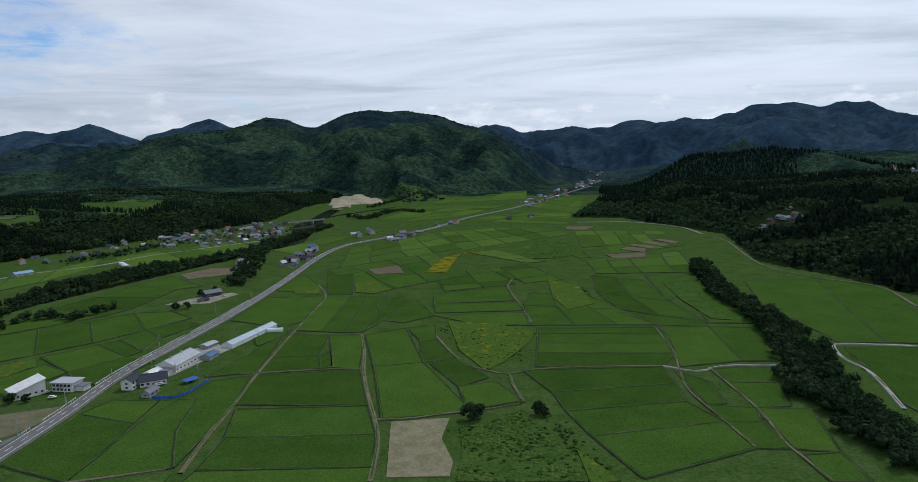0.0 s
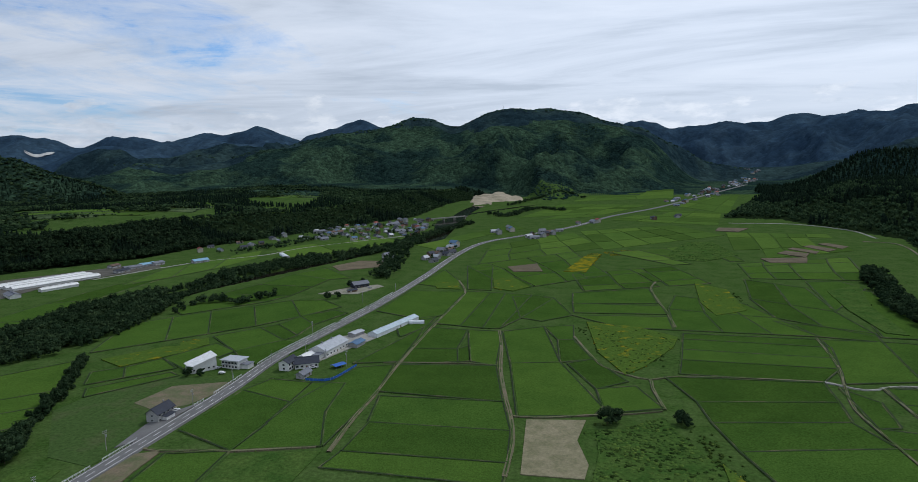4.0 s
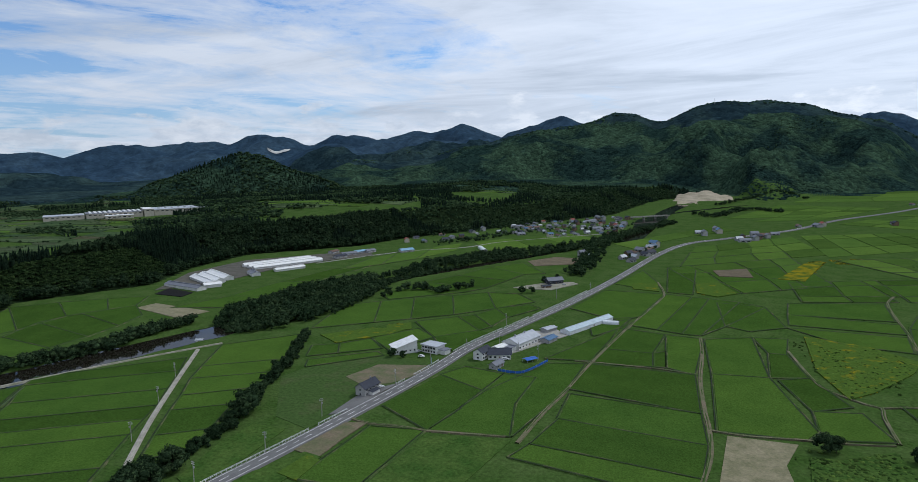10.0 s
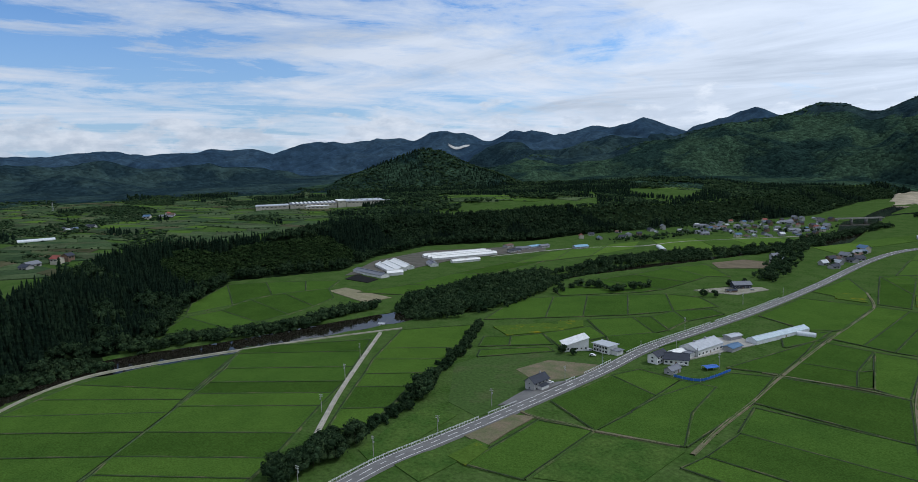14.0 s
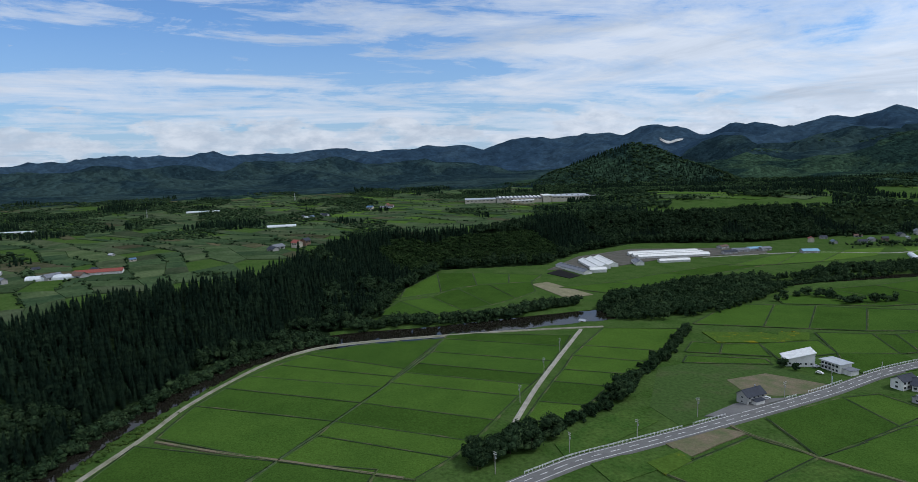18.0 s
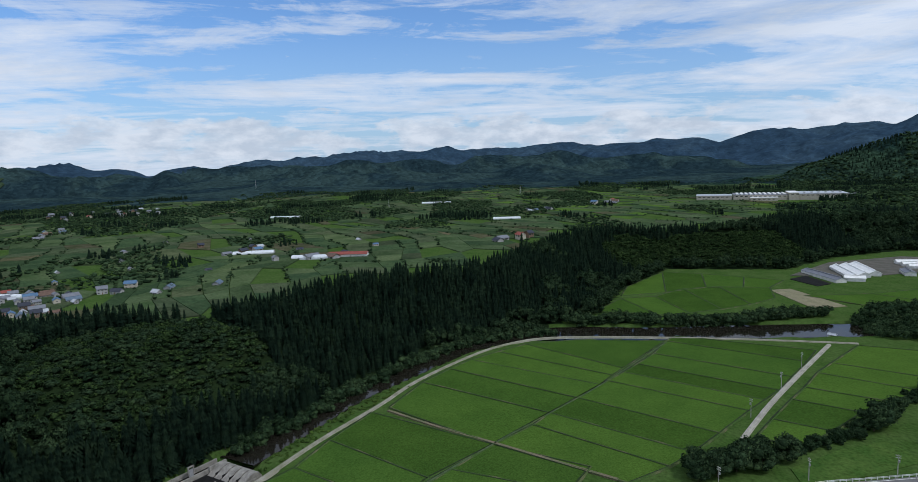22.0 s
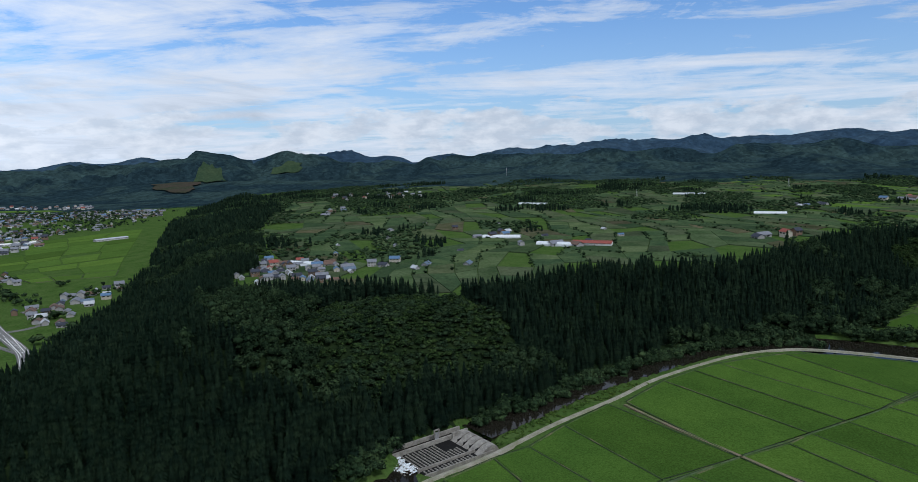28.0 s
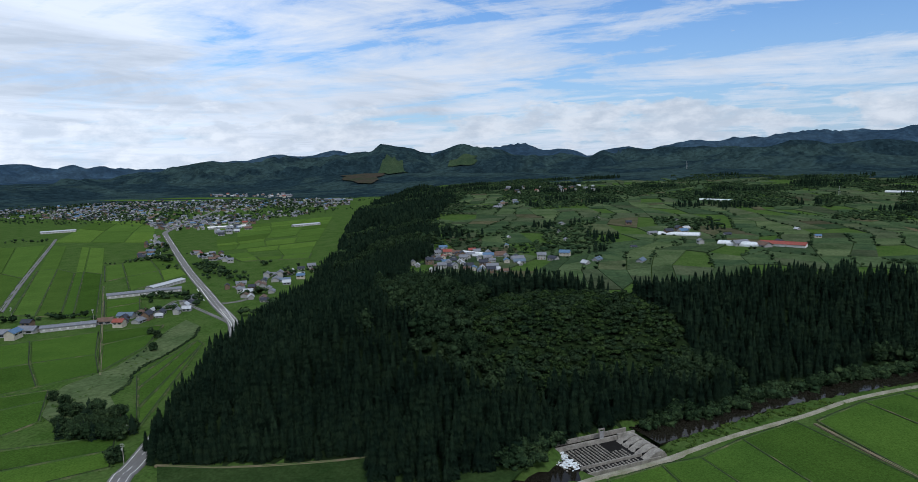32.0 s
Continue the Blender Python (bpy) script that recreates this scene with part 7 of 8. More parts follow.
# -- hamlets and the town: house types, then copies --
def plain_house(w, d, eave, ridge, walls, roof, label, group, n):
    """A village house seen from afar: walls, roof and a few windows."""
    root = tagged(new("house", None), label, "house", group)
    part("wall", prism(w, [(-d / 2, -0.6), (d / 2, -0.6), (d / 2, eave), (0, ridge - 0.1), (-d / 2, eave)]), walls, root)
    k, o = (ridge - eave) / (d / 2), 0.7
    e, y = eave - o * k, d / 2 + o
    part("roof", prism(w + 2 * o, [(-y, e), (0, ridge), (y, e), (y, e + 0.25), (0, ridge + 0.25), (-y, e + 0.25)]), roof, root)
    z = 0.8 + 2.8 * (n - 1)
    part("window", box(-w * 0.38, -w * 0.08, -d / 2 - 0.06, d / 2 + 0.06, z, z + 1.3), GLASS, root)
    part("window", box(w * 0.1, w * 0.36, -d / 2 - 0.06, d / 2 + 0.06, z, z + 1.3), GLASS, root)
    return root


def house_types(group, pane=False, storeys=(1, 2)):
    """Nine kinds of village house; each is built once."""
    kinds = [(11, 8, 1, WALL_PALE, ROOF_DARK, "pale house with a dark tiled roof"), (12, 8, 2, WALL_CREAM, ROOF_BLUE, "cream house with a blue metal roof"),
             (10, 7, 2, WALL_PALE, ROOF_GREY, "pale two-storey house with a grey roof"), (13, 8, 1, WALL_GREY, ROOF_BROWN, "grey house with a brown tiled roof"),
             (10, 8, 2, WALL_CREAM, ROOF_RED, "cream house with a red metal roof"), (14, 7, 1, WALL_GREY, ROOF_STEEL, "low grey house with a steel-blue roof"),
             (9, 7, 2, WALL_BROWN, ROOF_DARK, "brown timber house with a dark roof"), (15, 9, 1, WALL_PALE, ROOF_GREY, "long pale house with a grey metal roof"),
             (9, 6, 1, WALL_GREY, ROOF_PALE, "small grey outbuilding with a pale roof")]
    out = []
    for w, d, n, walls, roof, label in kinds:
        if not pane:
            out.append(plain_house(w, d, 2.9 * n + 0.2, 2.9 * n + 2.6, walls, roof, label, group, n))
            continue
        out.append(gable("house", w, d, 2.9 * n + 0.2, 2.9 * n + 2.6, walls, roof, label, "house", group, windows=tuple((0.9 + 2.8 * i, 1.2) for i in range(n)), per_side=3, pane=pane, ends=pane, over=0.7))
    return out


TOWN = []


def hamlet(types, area, count, gap, turn, seed, z=None, sizes=(0.85, 1.15), join=False):
    """Houses set apart from each other inside an area, roughly in line with its lanes."""
    rnd = random.Random(seed)
    a = np.array(area)
    lo, hi = a.min(0), a.max(0)
    spots = []
    for _ in range(count * 60):
        x, y = rnd.uniform(lo[0], hi[0]), rnd.uniform(lo[1], hi[1])
        if len(spots) < count and inside(np.array([x]), np.array([y]), area)[0] and line_distance(np.array([x]), np.array([y]), ROAD)[0] > 11 and all(math.hypot(x - p, y - q) > gap for p, q in spots):
            spots.append((x, y))
    zs = height(np.array([s[0] for s in spots]), np.array([s[1] for s in spots]))
    for (x, y), h in zip(spots, zs):
        m = pose(x, y, float(h), 0, 0, turn + rnd.choice((0, 90, 180, 270)) + rnd.uniform(-9, 9)) @ Matrix.Scale(rnd.uniform(*sizes), 4)
        if join:
            TOWN.append((rnd.choice(types if rnd.random() < 0.45 else [types[i] for i in (0, 2, 3, 6, 7, 8)]), m))
        else:
            copy_thing(rnd.choice(types if rnd.random() < 0.45 else [types[i] for i in (0, 2, 3, 6, 7, 8)]), m)


def retire(types):
    for p in types:
        for o in (*p.children_recursive, p):
            bpy.data.objects.remove(o)


near_types = house_types("houses of the terrace hamlet", True)
hamlet(near_types, [(-577.5, -377.7), (-598.8, -367.5), (-585.0, -303.5), (-575.5, -238.7), (-521.5, -218.0), (-483.9, -224.3), (-493.4, -262.0), (-474.8, -280.5), (-503.8, -322.4)], 64, 8.0, 35, 1, sizes=(0.55, 0.8))
hamlet(near_types, [(-583.6, -349.2), (-596.8, -318.3), (-609.1, -289.8), (-569.8, -241.0), (-506.8, -217.5), (-496.5, -242.1), (-502.5, -286.0), (-511.2, -307.3)], 8, 12, 35, 2, sizes=(0.6, 0.85))
put(vault("greenhouse", 34, 8, 4, "white hooped greenhouse in the hamlet", "greenhouse", FILM, WALL_GREY), *[float(v) for v in (-570.7, -286.4)], 80)
for (px_, py_), k in zip([(-571.2, -219.2), (-568.4, -206.6), (-591.3, -203.1), (-575.2, -167.2), (-553.9, -171.5), (-581.7, -129.3)], (2, 0, 1, 5, 8, 5)):
    copy_thing(near_types[k], pose(px_, py_, h1(px_, py_), 0, 0, 75 + 20 * k) @ Matrix.Scale(0.8, 4))
retire(near_types)
types = house_types("houses of the valley village")
hamlet(types, [(-518.6, 1093.8), (-514.9, 1212.5), (-457.0, 1238.6), (-390.5, 1372.3), (-347.4, 1312.5), (-295.0, 1069.7), (-335.3, 1032.0), (-385.7, 997.4), (-460.2, 1002.9)], 90, 11.5, 55, 3, sizes=(0.65, 0.95))
hamlet(types, [(-625.2, 891.0), (-565.0, 988.1), (-504.5, 1068.7), (-462.5, 992.7), (-524.2, 916.7), (-585.6, 842.3)], 10, 12, 50, 4, sizes=(0.65, 0.95))
hamlet(types, [(-569.4, 1047.7), (-564.7, 1094.0), (-520.9, 1019.9), (-530.4, 986.0)], 2, 16, 50, 5)
hamlet(types, [(-226.1, 811.4), (-220.6, 851.4), (-212.8, 944.1), (-194.9, 866.3), (-201.2, 801.5), (-212.9, 775.6)], 12, 12, 60, 6)
hamlet(types, [(-282.0, 815.7), (-262.9, 855.0), (-245.9, 804.8), (-266.9, 782.2)], 3, 14, 60, 7)
hamlet(types, [(-126.3, 1062.2), (-107.3, 1115.4), (-67.7, 1125.0), (-82.1, 1046.6), (-111.0, 1008.2)], 9, 13, 30, 8)
hamlet(types, [(-46.6, 1246.2), (-13.6, 1318.2), (-1.8, 1269.2), (-40.0, 1213.5)], 4, 14, 30, 9)
hamlet(types, [(83.5, 1357.8), (109.5, 1377.9), (102.5, 1291.6), (83.1, 1296.1)], 2, 14, 15, 10)
hamlet(types, [(132.3, 1359.1), (162.1, 1406.0), (158.9, 1327.1), (132.0, 1296.7)], 2, 14, 15, 11)
hamlet(types, [(126.6, 1684.1), (272.9, 2116.5), (667.0, 3330.9), (687.9, 3155.0), (334.3, 2030.8), (173.7, 1631.3)], 64, 15, 25, 12, join=True)
hamlet(types, [(-197.7, 1115.6), (-153.1, 1159.5), (-144.1, 1089.1), (-179.2, 1064.1)], 4, 16, 30, 13)
hamlet(types, [(456.6, 1002.5), (574.9, 1140.2), (584.4, 1109.6), (470.0, 939.0)], 16, 12, 20, 14)
hamlet(types, [(778.1, 1603.4), (1044.9, 1974.2), (1313.3, 2065.8), (1394.4, 2002.9), (1030.0, 1477.2), (910.3, 1537.2)], 40, 18, 20, 15, join=True)
hamlet(types, [(-635.1, -770.5), (-629.0, -705.4), (-585.5, -641.9), (-600.3, -712.2)], 16, 10, 40, 16, sizes=(0.6, 0.9))
hamlet(types, [(-461.2, -516.6), (-504.1, -532.5), (-542.5, -527.0), (-605.6, -521.2), (-572.6, -497.6), (-482.3, -461.9), (-426.1, -430.3), (-436.7, -455.4)], 30, 10, 40, 17, sizes=(0.6, 0.95))
hamlet(types, [(-323.1, -502.8), (-359.2, -508.3), (-373.8, -500.6), (-352.6, -471.0), (-318.4, -481.0)], 16, 9, 30, 18, sizes=(0.6, 0.95))
hamlet(types, [(-380.0, -497.0), (-415.5, -509.1), (-403.5, -487.1), (-364.9, -466.9)], 7, 9, 30, 19, sizes=(0.6, 0.95))
hamlet(types, [(-243.7, -533.9), (-283.8, -564.2), (-293.5, -540.8), (-283.0, -530.1), (-250.9, -517.0)], 5, 16, 30, 20)
hamlet(types, [(-595.6, -837.4), (-747.4, -1007.2), (-790.0, -1008.0), (-610.1, -794.2), (-560.5, -783.1)], 20, 11, 40, 21, sizes=(0.55, 0.85))
TOWN_AREA = [(-1197.3, -2470.5), (-1332.6, -2103.4), (-1528.4, -1641.7), (-1609.9, -1233.3), (-1430.7, -1106.7), (-1094.9, -1001.1), (-1013.3, -1024.3), (-828.4, -1000.5), (-836.8, -1108.5), (-924.5, -1280.1), (-908.6, -1552.1), (-874.0, -1811.4)]
for q in jitter_grid(-2600, -500, -2000, -700, 12.5, 22):
    if inside(q[:1], q[1:], TOWN_AREA)[0] and random.Random(q[0]).random() < 0.52 + 0.8 * fbm(q[:1], q[1:], 160, 2, 3)[0]:
        TOWN.append((types[(0, 2, 3, 7, 6, 1, 2, 8, 0, 6, 7, 0)[int(abs(q[0] * 7)) % 12]], pose(q[0], q[1], 0, 0, 0, 40 + 90 * (int(q[1]) % 4) + q[0] % 9) @ Matrix.Scale(0.48 + 0.38 * (abs(q[1]) % 1), 4)))
green_ = jitter_grid(-2600, -500, -2000, -700, 19.0, 23)
green_ = green_[inside(green_[:, 0], green_[:, 1], TOWN_AREA) & (fbm(green_[:, 0], green_[:, 1], 130, 3, 29) > -0.12)]
strewn("town_trees", CROWNS_TINY, green_, 9.0, LEAF, "dark garden trees between the town houses", "trees", 1.5, seed=96)
hamlet(types, [(-821.3, -961.4), (-994.2, -1005.3), (-890.1, -916.0), (-782.8, -888.6)], 18, 16, 40, 23, join=True)
hamlet(types, [(-1748.3, -1998.9), (-1785.1, -1625.9), (-1652.3, -1505.7), (-1636.6, -1872.1)], 40, 17, 40, 24, join=True)
hamlet(types, [(-1102.5, -516.7), (-1258.8, -537.1), (-1131.8, -474.5), (-1049.1, -483.6)], 6, 18, 40, 25)
hamlet(types, [(-1628.3, -732.0), (-1780.7, -638.7), (-1786.7, -521.6), (-1590.2, -465.1), (-1411.0, -600.9)], 24, 24, 40, 26, join=True)
hamlet(types, [(-788.3, -146.8), (-839.9, -134.2), (-795.9, -120.5), (-764.7, -136.0)], 4, 16, 40, 27)
hamlet(types, [(-709.6, -77.1), (-766.6, -28.8), (-727.2, -14.6), (-693.3, -51.0)], 3, 22, 40, 28)
hamlet(types, [(-1249.0, 283.3), (-1337.4, 378.0), (-1243.2, 357.2), (-1189.7, 280.8)], 5, 20, 40, 29)
hamlet(types, [(-1328.3, 462.8), (-1400.0, 554.2), (-1296.3, 519.4), (-1263.7, 446.3)], 5, 20, 40, 30)
hamlet(types, [(-792.4, 149.8), (-823.2, 209.3), (-786.1, 203.5), (-757.0, 150.1)], 4, 18, 30, 31)
hamlet(types, [(-673.4, -357.8), (-977.0, -280.4), (-908.0, 15.3), (-803.8, 27.5), (-619.1, -154.0), (-610.5, -295.4)], 14, 60, 30, 32, sizes=(0.5, 0.8))


def town():
    """The far houses in one: walls, roofs and windows."""
    vs, fs, idx, mats = [], [], [], []
    for proto, m in TOWN:
        for o in proto.children:
            mat = o.data.materials[0]
            if mat not in mats:
                mats.append(mat)
            n, k = len(vs), mats.index(mat)
            vs += [tuple(m @ v.co) for v in o.data.vertices]
            for p in o.data.polygons:
                fs.append([n + i for i in p.vertices])
                idx.append(k)
    tagged(new("town_houses", mesh_of("town_houses", vs, fs, mats, idx)), "crowded far town of grey, blue and brown roofs", "houses", kind="stuff")


town()
retire(types)
for c, w, turn in (((-717.5, -59.0), 44, 20), ((-1081.1, 235.1), 46, 20), ((-1310.1, -154.9), 60, 15), ((-778.4, -130.2), 46, 30), ([(-993.7, -307.6)][0], 0, 0), ((-1561.5, 169.0), 70, 15)):
    if w:
        put(vault("greenhouse", w, 12, 4.4, "white hooped greenhouse on the terrace", "greenhouse", FILM, WALL_GREY, "terrace greenhouses"), *[float(v) for v in c], turn + 60)
put(gable("pink_roofed_shed", 42, 12, 3.5, 5.6, WALL_WHITE, ROOF_RED, "long shed with a faded red roof on the terrace", "shed", per_side=6, pane=False), *[float(v) for v in (-719.7, -20.9)], 80)

# -- long roofs on the southern plain --
for a, b, dp, roof, lab in (((-386.9, -595.4), (-440.1, -555.5), 10, ROOF_GREY, "long school-like block with a pale roof"), ((-427.6, -588.0), (-473.2, -596.2), 11, ROOF_PALE, "flat pale office block"),
                            ((-285.9, -527.4), (-315.3, -502.4), 8, ROOF_GREY, "long grey-roofed row of storage sheds"), ((-865.6, -1004.6), (-918.2, -959.9), 12, ROOF_WHITE, "long hall with a white roof"),
                            ((-711.8, -1276.7), (-759.2, -1244.0), 14, ROOF_PALE, "large white school building"), ((-943.9, -864.5), (-991.9, -840.7), 14, ROOF_PALE, "group of white hooped roofs")):
    a, b = np.array(a), np.array(b)
    m, u = (a + b) / 2, b - a
    L = float(np.linalg.norm(u))
    put(gable("long_hall", L, dp, 3.4, 4.6, WALL_PALE, roof, lab, "hall", "long halls on the plain", windows=((1.0, 1.4),), per_side=max(6, int(L / 5)), pane=False, door=False), float(m[0]), float(m[1]), math.degrees(math.atan2(u[1], u[0])))


# ---- road markings, rails, poles, cars ----
LINE = curve_points(ROAD, 2.5)
lp = np.array(LINE)
ld = np.gradient(lp, axis=0)
ld /= np.linalg.norm(ld, axis=1, keepdims=True)
ln = np.stack([-ld[:, 1], ld[:, 0]], 1)
lr = np.hypot(lp[:, 0], lp[:, 1])


def stripe(i0, i1, off, width, z):
    v = []
    for i in range(i0, i1 + 1):
        for s in (-0.5, 0.5):
            q = lp[i] + ln[i] * (off + s * width)
            v.append((q[0], q[1], z))
    return v, [(2 * k, 2 * k + 1, 2 * k + 3, 2 * k + 2)[::-1] for k in range(i1 - i0)]


seen = [i for i in range(len(lp) - 1) if lr[i] < 1250]
north_end, south_end = seen[0], seen[-1]
part("edge_line", stripe(north_end, south_end, 3.3, 0.24, 0.775), WHITE_LINE, road)
part("edge_line", stripe(north_end, south_end, -3.3, 0.24, 0.775), WHITE_LINE, road)
for i in range(north_end, south_end - 4, 4):
    if lr[i] < 800:
        part("lane_dash", stripe(i, i + 2, 0.0, 0.26, 0.78), WHITE_LINE, road)

# the junction in the south: a painted island of stripes
def painted(a, b, width=0.5):
    a, b = np.array(a), np.array(b)
    u = (b - a) / np.linalg.norm(b - a)
    n = np.array([-u[1], u[0]]) * width / 2
    v = [(*(p + s * n), z) for z in (0.70, 0.792) for p, s in ((a, -1), (b, -1), (b, 1), (a, 1))]
    part("painted_line", (v, box(0, 1, 0, 1, 0, 1)[1]), WHITE_LINE, road)


painted((-395.9, -452.2), (-363.5, -403.8))
painted((-399.6, -450.0), (-362.0, -396.0))
painted((-363.5, -403.8), (-344.0, -379.5))
painted((-454.8, -545.7), (-417.1, -490.3))
painted((-450.5, -545.0), (-414.0, -492.5))
for k in range(7):
    a = np.array((-397.0, -450.0)) + (np.array((-364.0, -401.0)) - np.array((-397.0, -450.0))) * (k + 0.5) / 7
    painted(a + (-1.0, 0.9), a + (1.0, -0.9), 0.4)

RAIL_WHITE = material("white_rail", (0.62, 0.63, 0.62), 0.6, (0.5, 0.5, 0.49), 1.0, 0.15, 5.0)


def guard_rail(y0, y1):
    """A pipe rail on posts along the road's western edge."""
    ids = [i for i in range(len(lp)) if y0 <= lp[i][1] <= y1 and -260 < lp[i][0] < -100]
    if len(ids) < 3:
        return
    side = -1 if (lp[ids[0]] + ln[ids[0]] * 5)[0] > lp[ids[0]][0] else 1
    root = tagged(new("guard_rail", None), "white pipe guard rail on posts beside the road", "guard rail", "guard rails")
    for i in ids:
        q = lp[i] + ln[i] * side * 5.0
        part("post", box(q[0] - 0.09, q[0] + 0.09, q[1] - 0.09, q[1] + 0.09, 0.0, 1.75), RAIL_WHITE, root)
    for z in (1.2, 1.6):
        v = []
        for i in ids:
            for o, dz in ((-0.06, -0.06), (0.06, -0.06), (0.06, 0.06), (-0.06, 0.06)):
                q = lp[i] + ln[i] * (side * 5.0 + o)
                v.append((q[0], q[1], z + dz))
        f = [(4 * k + j, 4 * k + (j + 1) % 4, 4 * k + 4 + (j + 1) % 4, 4 * k + 4 + j) for k in range(len(ids) - 1) for j in range(4)]
        part("rail", (v, f), RAIL_WHITE, root)


for a_, b_ in ((140, 232), (236, 258), (300, 312), (318, 352), (372, 480), (486, 600)):
    guard_rail(a_, b_)


def utility_pole(h=10.0):
    root = tagged(new("utility_pole", None), "grey concrete utility pole with a crossarm", "utility pole", "poles along the roads")
    v, f = [], []
    for z, r in ((-0.5, 0.19), (h, 0.11)):
        v += [(r * math.cos(k * 0.7854), r * math.sin(k * 0.7854), z) for k in range(8)]
    f = [(k, (k + 1) % 8, 8 + (k + 1) % 8, 8 + k) for k in range(8)] + [tuple(range(8, 16))]
    part("shaft", (v, f), CONCRETE, root)
    for z in (h - 0.5, h - 1.4):
        arm = part("crossarm", box(-0.95, 0.95, -0.06, 0.06, z - 0.06, z + 0.06), METAL, root)
        for x in (-0.8, -0.3, 0.3, 0.8):
            part("insulator", box(x - 0.06, x + 0.06, -0.06, 0.06, z + 0.06, z + 0.3), WALL_WHITE, arm)
    part("transformer", box(0.18, 0.65, -0.25, 0.25, h - 3.2, h - 2.3), METAL, root)
    return root


pole = utility_pole()
spots = [(-223.5, 167.7), (-224.0, 129.9), (-218.8, 202.6), (-223.6, 246.4)] + [(-216.1, 301.6), (-217.9, 343.7), (-208.6, 374.9), (-215.1, 450.8), (-215.6, 559.9)] + [(-348.4, 254.2), (-319.0, 220.9), (-286.4, 182.5)] + [(-159.9, 381.8), (-198.7, 404.2), (-196.4, 599.4)] + [(-167.4, -257.2), (-301.0, -596.7), (-325.5, -521.8)]
for k, (x, y) in enumerate(spots):
    m = pose(x, y, 0.0, 0, 0, 20 * k)
    if k == 0:
        pole.matrix_basis = m
    else:
        copy_thing(pole, m)

RUBBER = material("tyre", (0.02, 0.02, 0.02), 0.8, spread=0.1)


def car(mat, label, x, y, turn, w=4.2):
    root = tagged(new("car", None), label, "car", "parked cars")
    body = [(-w / 2, 0.35), (w / 2, 0.35), (w / 2, 0.8), (w / 2 - 0.9, 0.95), (w / 2 - 1.5, 1.45), (-w / 2 + 0.7, 1.48), (-w / 2 + 0.1, 1.0)]
    n = len(body)
    v = [(a, -0.82, z) for a, z in body] + [(a, 0.82, z) for a, z in body]
    part("body", (v, [tuple(range(n)), tuple(range(n, 2 * n))[::-1]] + [(i, n + i, n + (i + 1) % n, (i + 1) % n) for i in range(n)]), mat, root)
    part("side_window", box(-w / 2 + 0.8, w / 2 - 1.6, -0.84, 0.84, 1.0, 1.38), GLASS, root)
    part("windscreen", ([(w / 2 - 0.95, -0.7, 0.98), (w / 2 - 0.95, 0.7, 0.98), (w / 2 - 1.48, 0.66, 1.42), (w / 2 - 1.48, -0.66, 1.42)], [(0, 1, 2, 3)]), GLASS, root)
    for sx in (-w / 2 + 0.8, w / 2 - 0.8):
        for sy in (-0.8, 0.8):
            cyl = [(sx + 0.32 * math.cos(k * 0.628), sy + o, 0.32 + 0.32 * math.sin(k * 0.628)) for o in (-0.1, 0.1) for k in range(10)]
            part("wheel", (cyl, [tuple(range(10)), tuple(range(10, 20))[::-1]] + [(k, (k + 1) % 10, 10 + (k + 1) % 10, 10 + k) for k in range(10)]), RUBBER, root)
    for sy in (-0.6, 0.6):
        part("headlight", box(w / 2 - 0.06, w / 2 + 0.03, sy - 0.15, sy + 0.15, 0.62, 0.78), WALL_WHITE, root)
    root.matrix_basis = pose(x, y, 0.45, 0, 0, turn)


CAR_WHITE, CAR_RED, CAR_GREY = roof_mat("white_car_paint", (0.78, 0.78, 0.78), 0.25), roof_mat("red_car_paint", (0.35, 0.02, 0.02), 0.25), roof_mat("silver_car_paint", (0.45, 0.46, 0.48), 0.25)
car(CAR_WHITE, "white estate car parked beside the roadside house", *[float(v) for v in (-221.2, 294.1)], 60)
car(CAR_WHITE, "white car parked in the garden", *[float(v) for v in (-231.5, 353.9)], 10)
car(CAR_GREY, "silver car parked behind the barn", *[float(v) for v in (-239.6, 362.8)], 70)
car(CAR_WHITE, "white van parked in the farmyard", *[float(v) for v in (-178.8, 371.7)], 30, 4.8)
car(CAR_GREY, "silver car on the forecourt", *[float(v) for v in (-230.9, 621.4)], 30)

for c, colr, lab in (((-216.3, 341.9), ROOF_TEAL, "light blue sign board on two posts by the road"), ((-189.6, -284.5), WALL_WHITE, "white and green sign board by the road")):
    x, y = [float(v) for v in c]
    sgn = tagged(new("sign_board", None), lab, "sign")
    part("panel", box(-1.2, 1.2, -0.06, 0.06, 1.4, 5.2), colr, sgn)
    part("lettering_bar", box(-0.8, 0.8, -0.09, -0.06, 3.6, 4.2), WALL_WHITE if colr == ROOF_TEAL else ROOF_TEAL, sgn)
    part("lettering_bar", box(-0.8, 0.8, -0.09, -0.06, 2.2, 2.9), WALL_WHITE if colr == ROOF_TEAL else ROOF_TEAL, sgn)
    for sx in (-0.9, 0.9):
        part("post", box(sx - 0.07, sx + 0.07, -0.07, 0.07, -0.3, 1.4), METAL, sgn)
    put(sgn, x, y, 120)

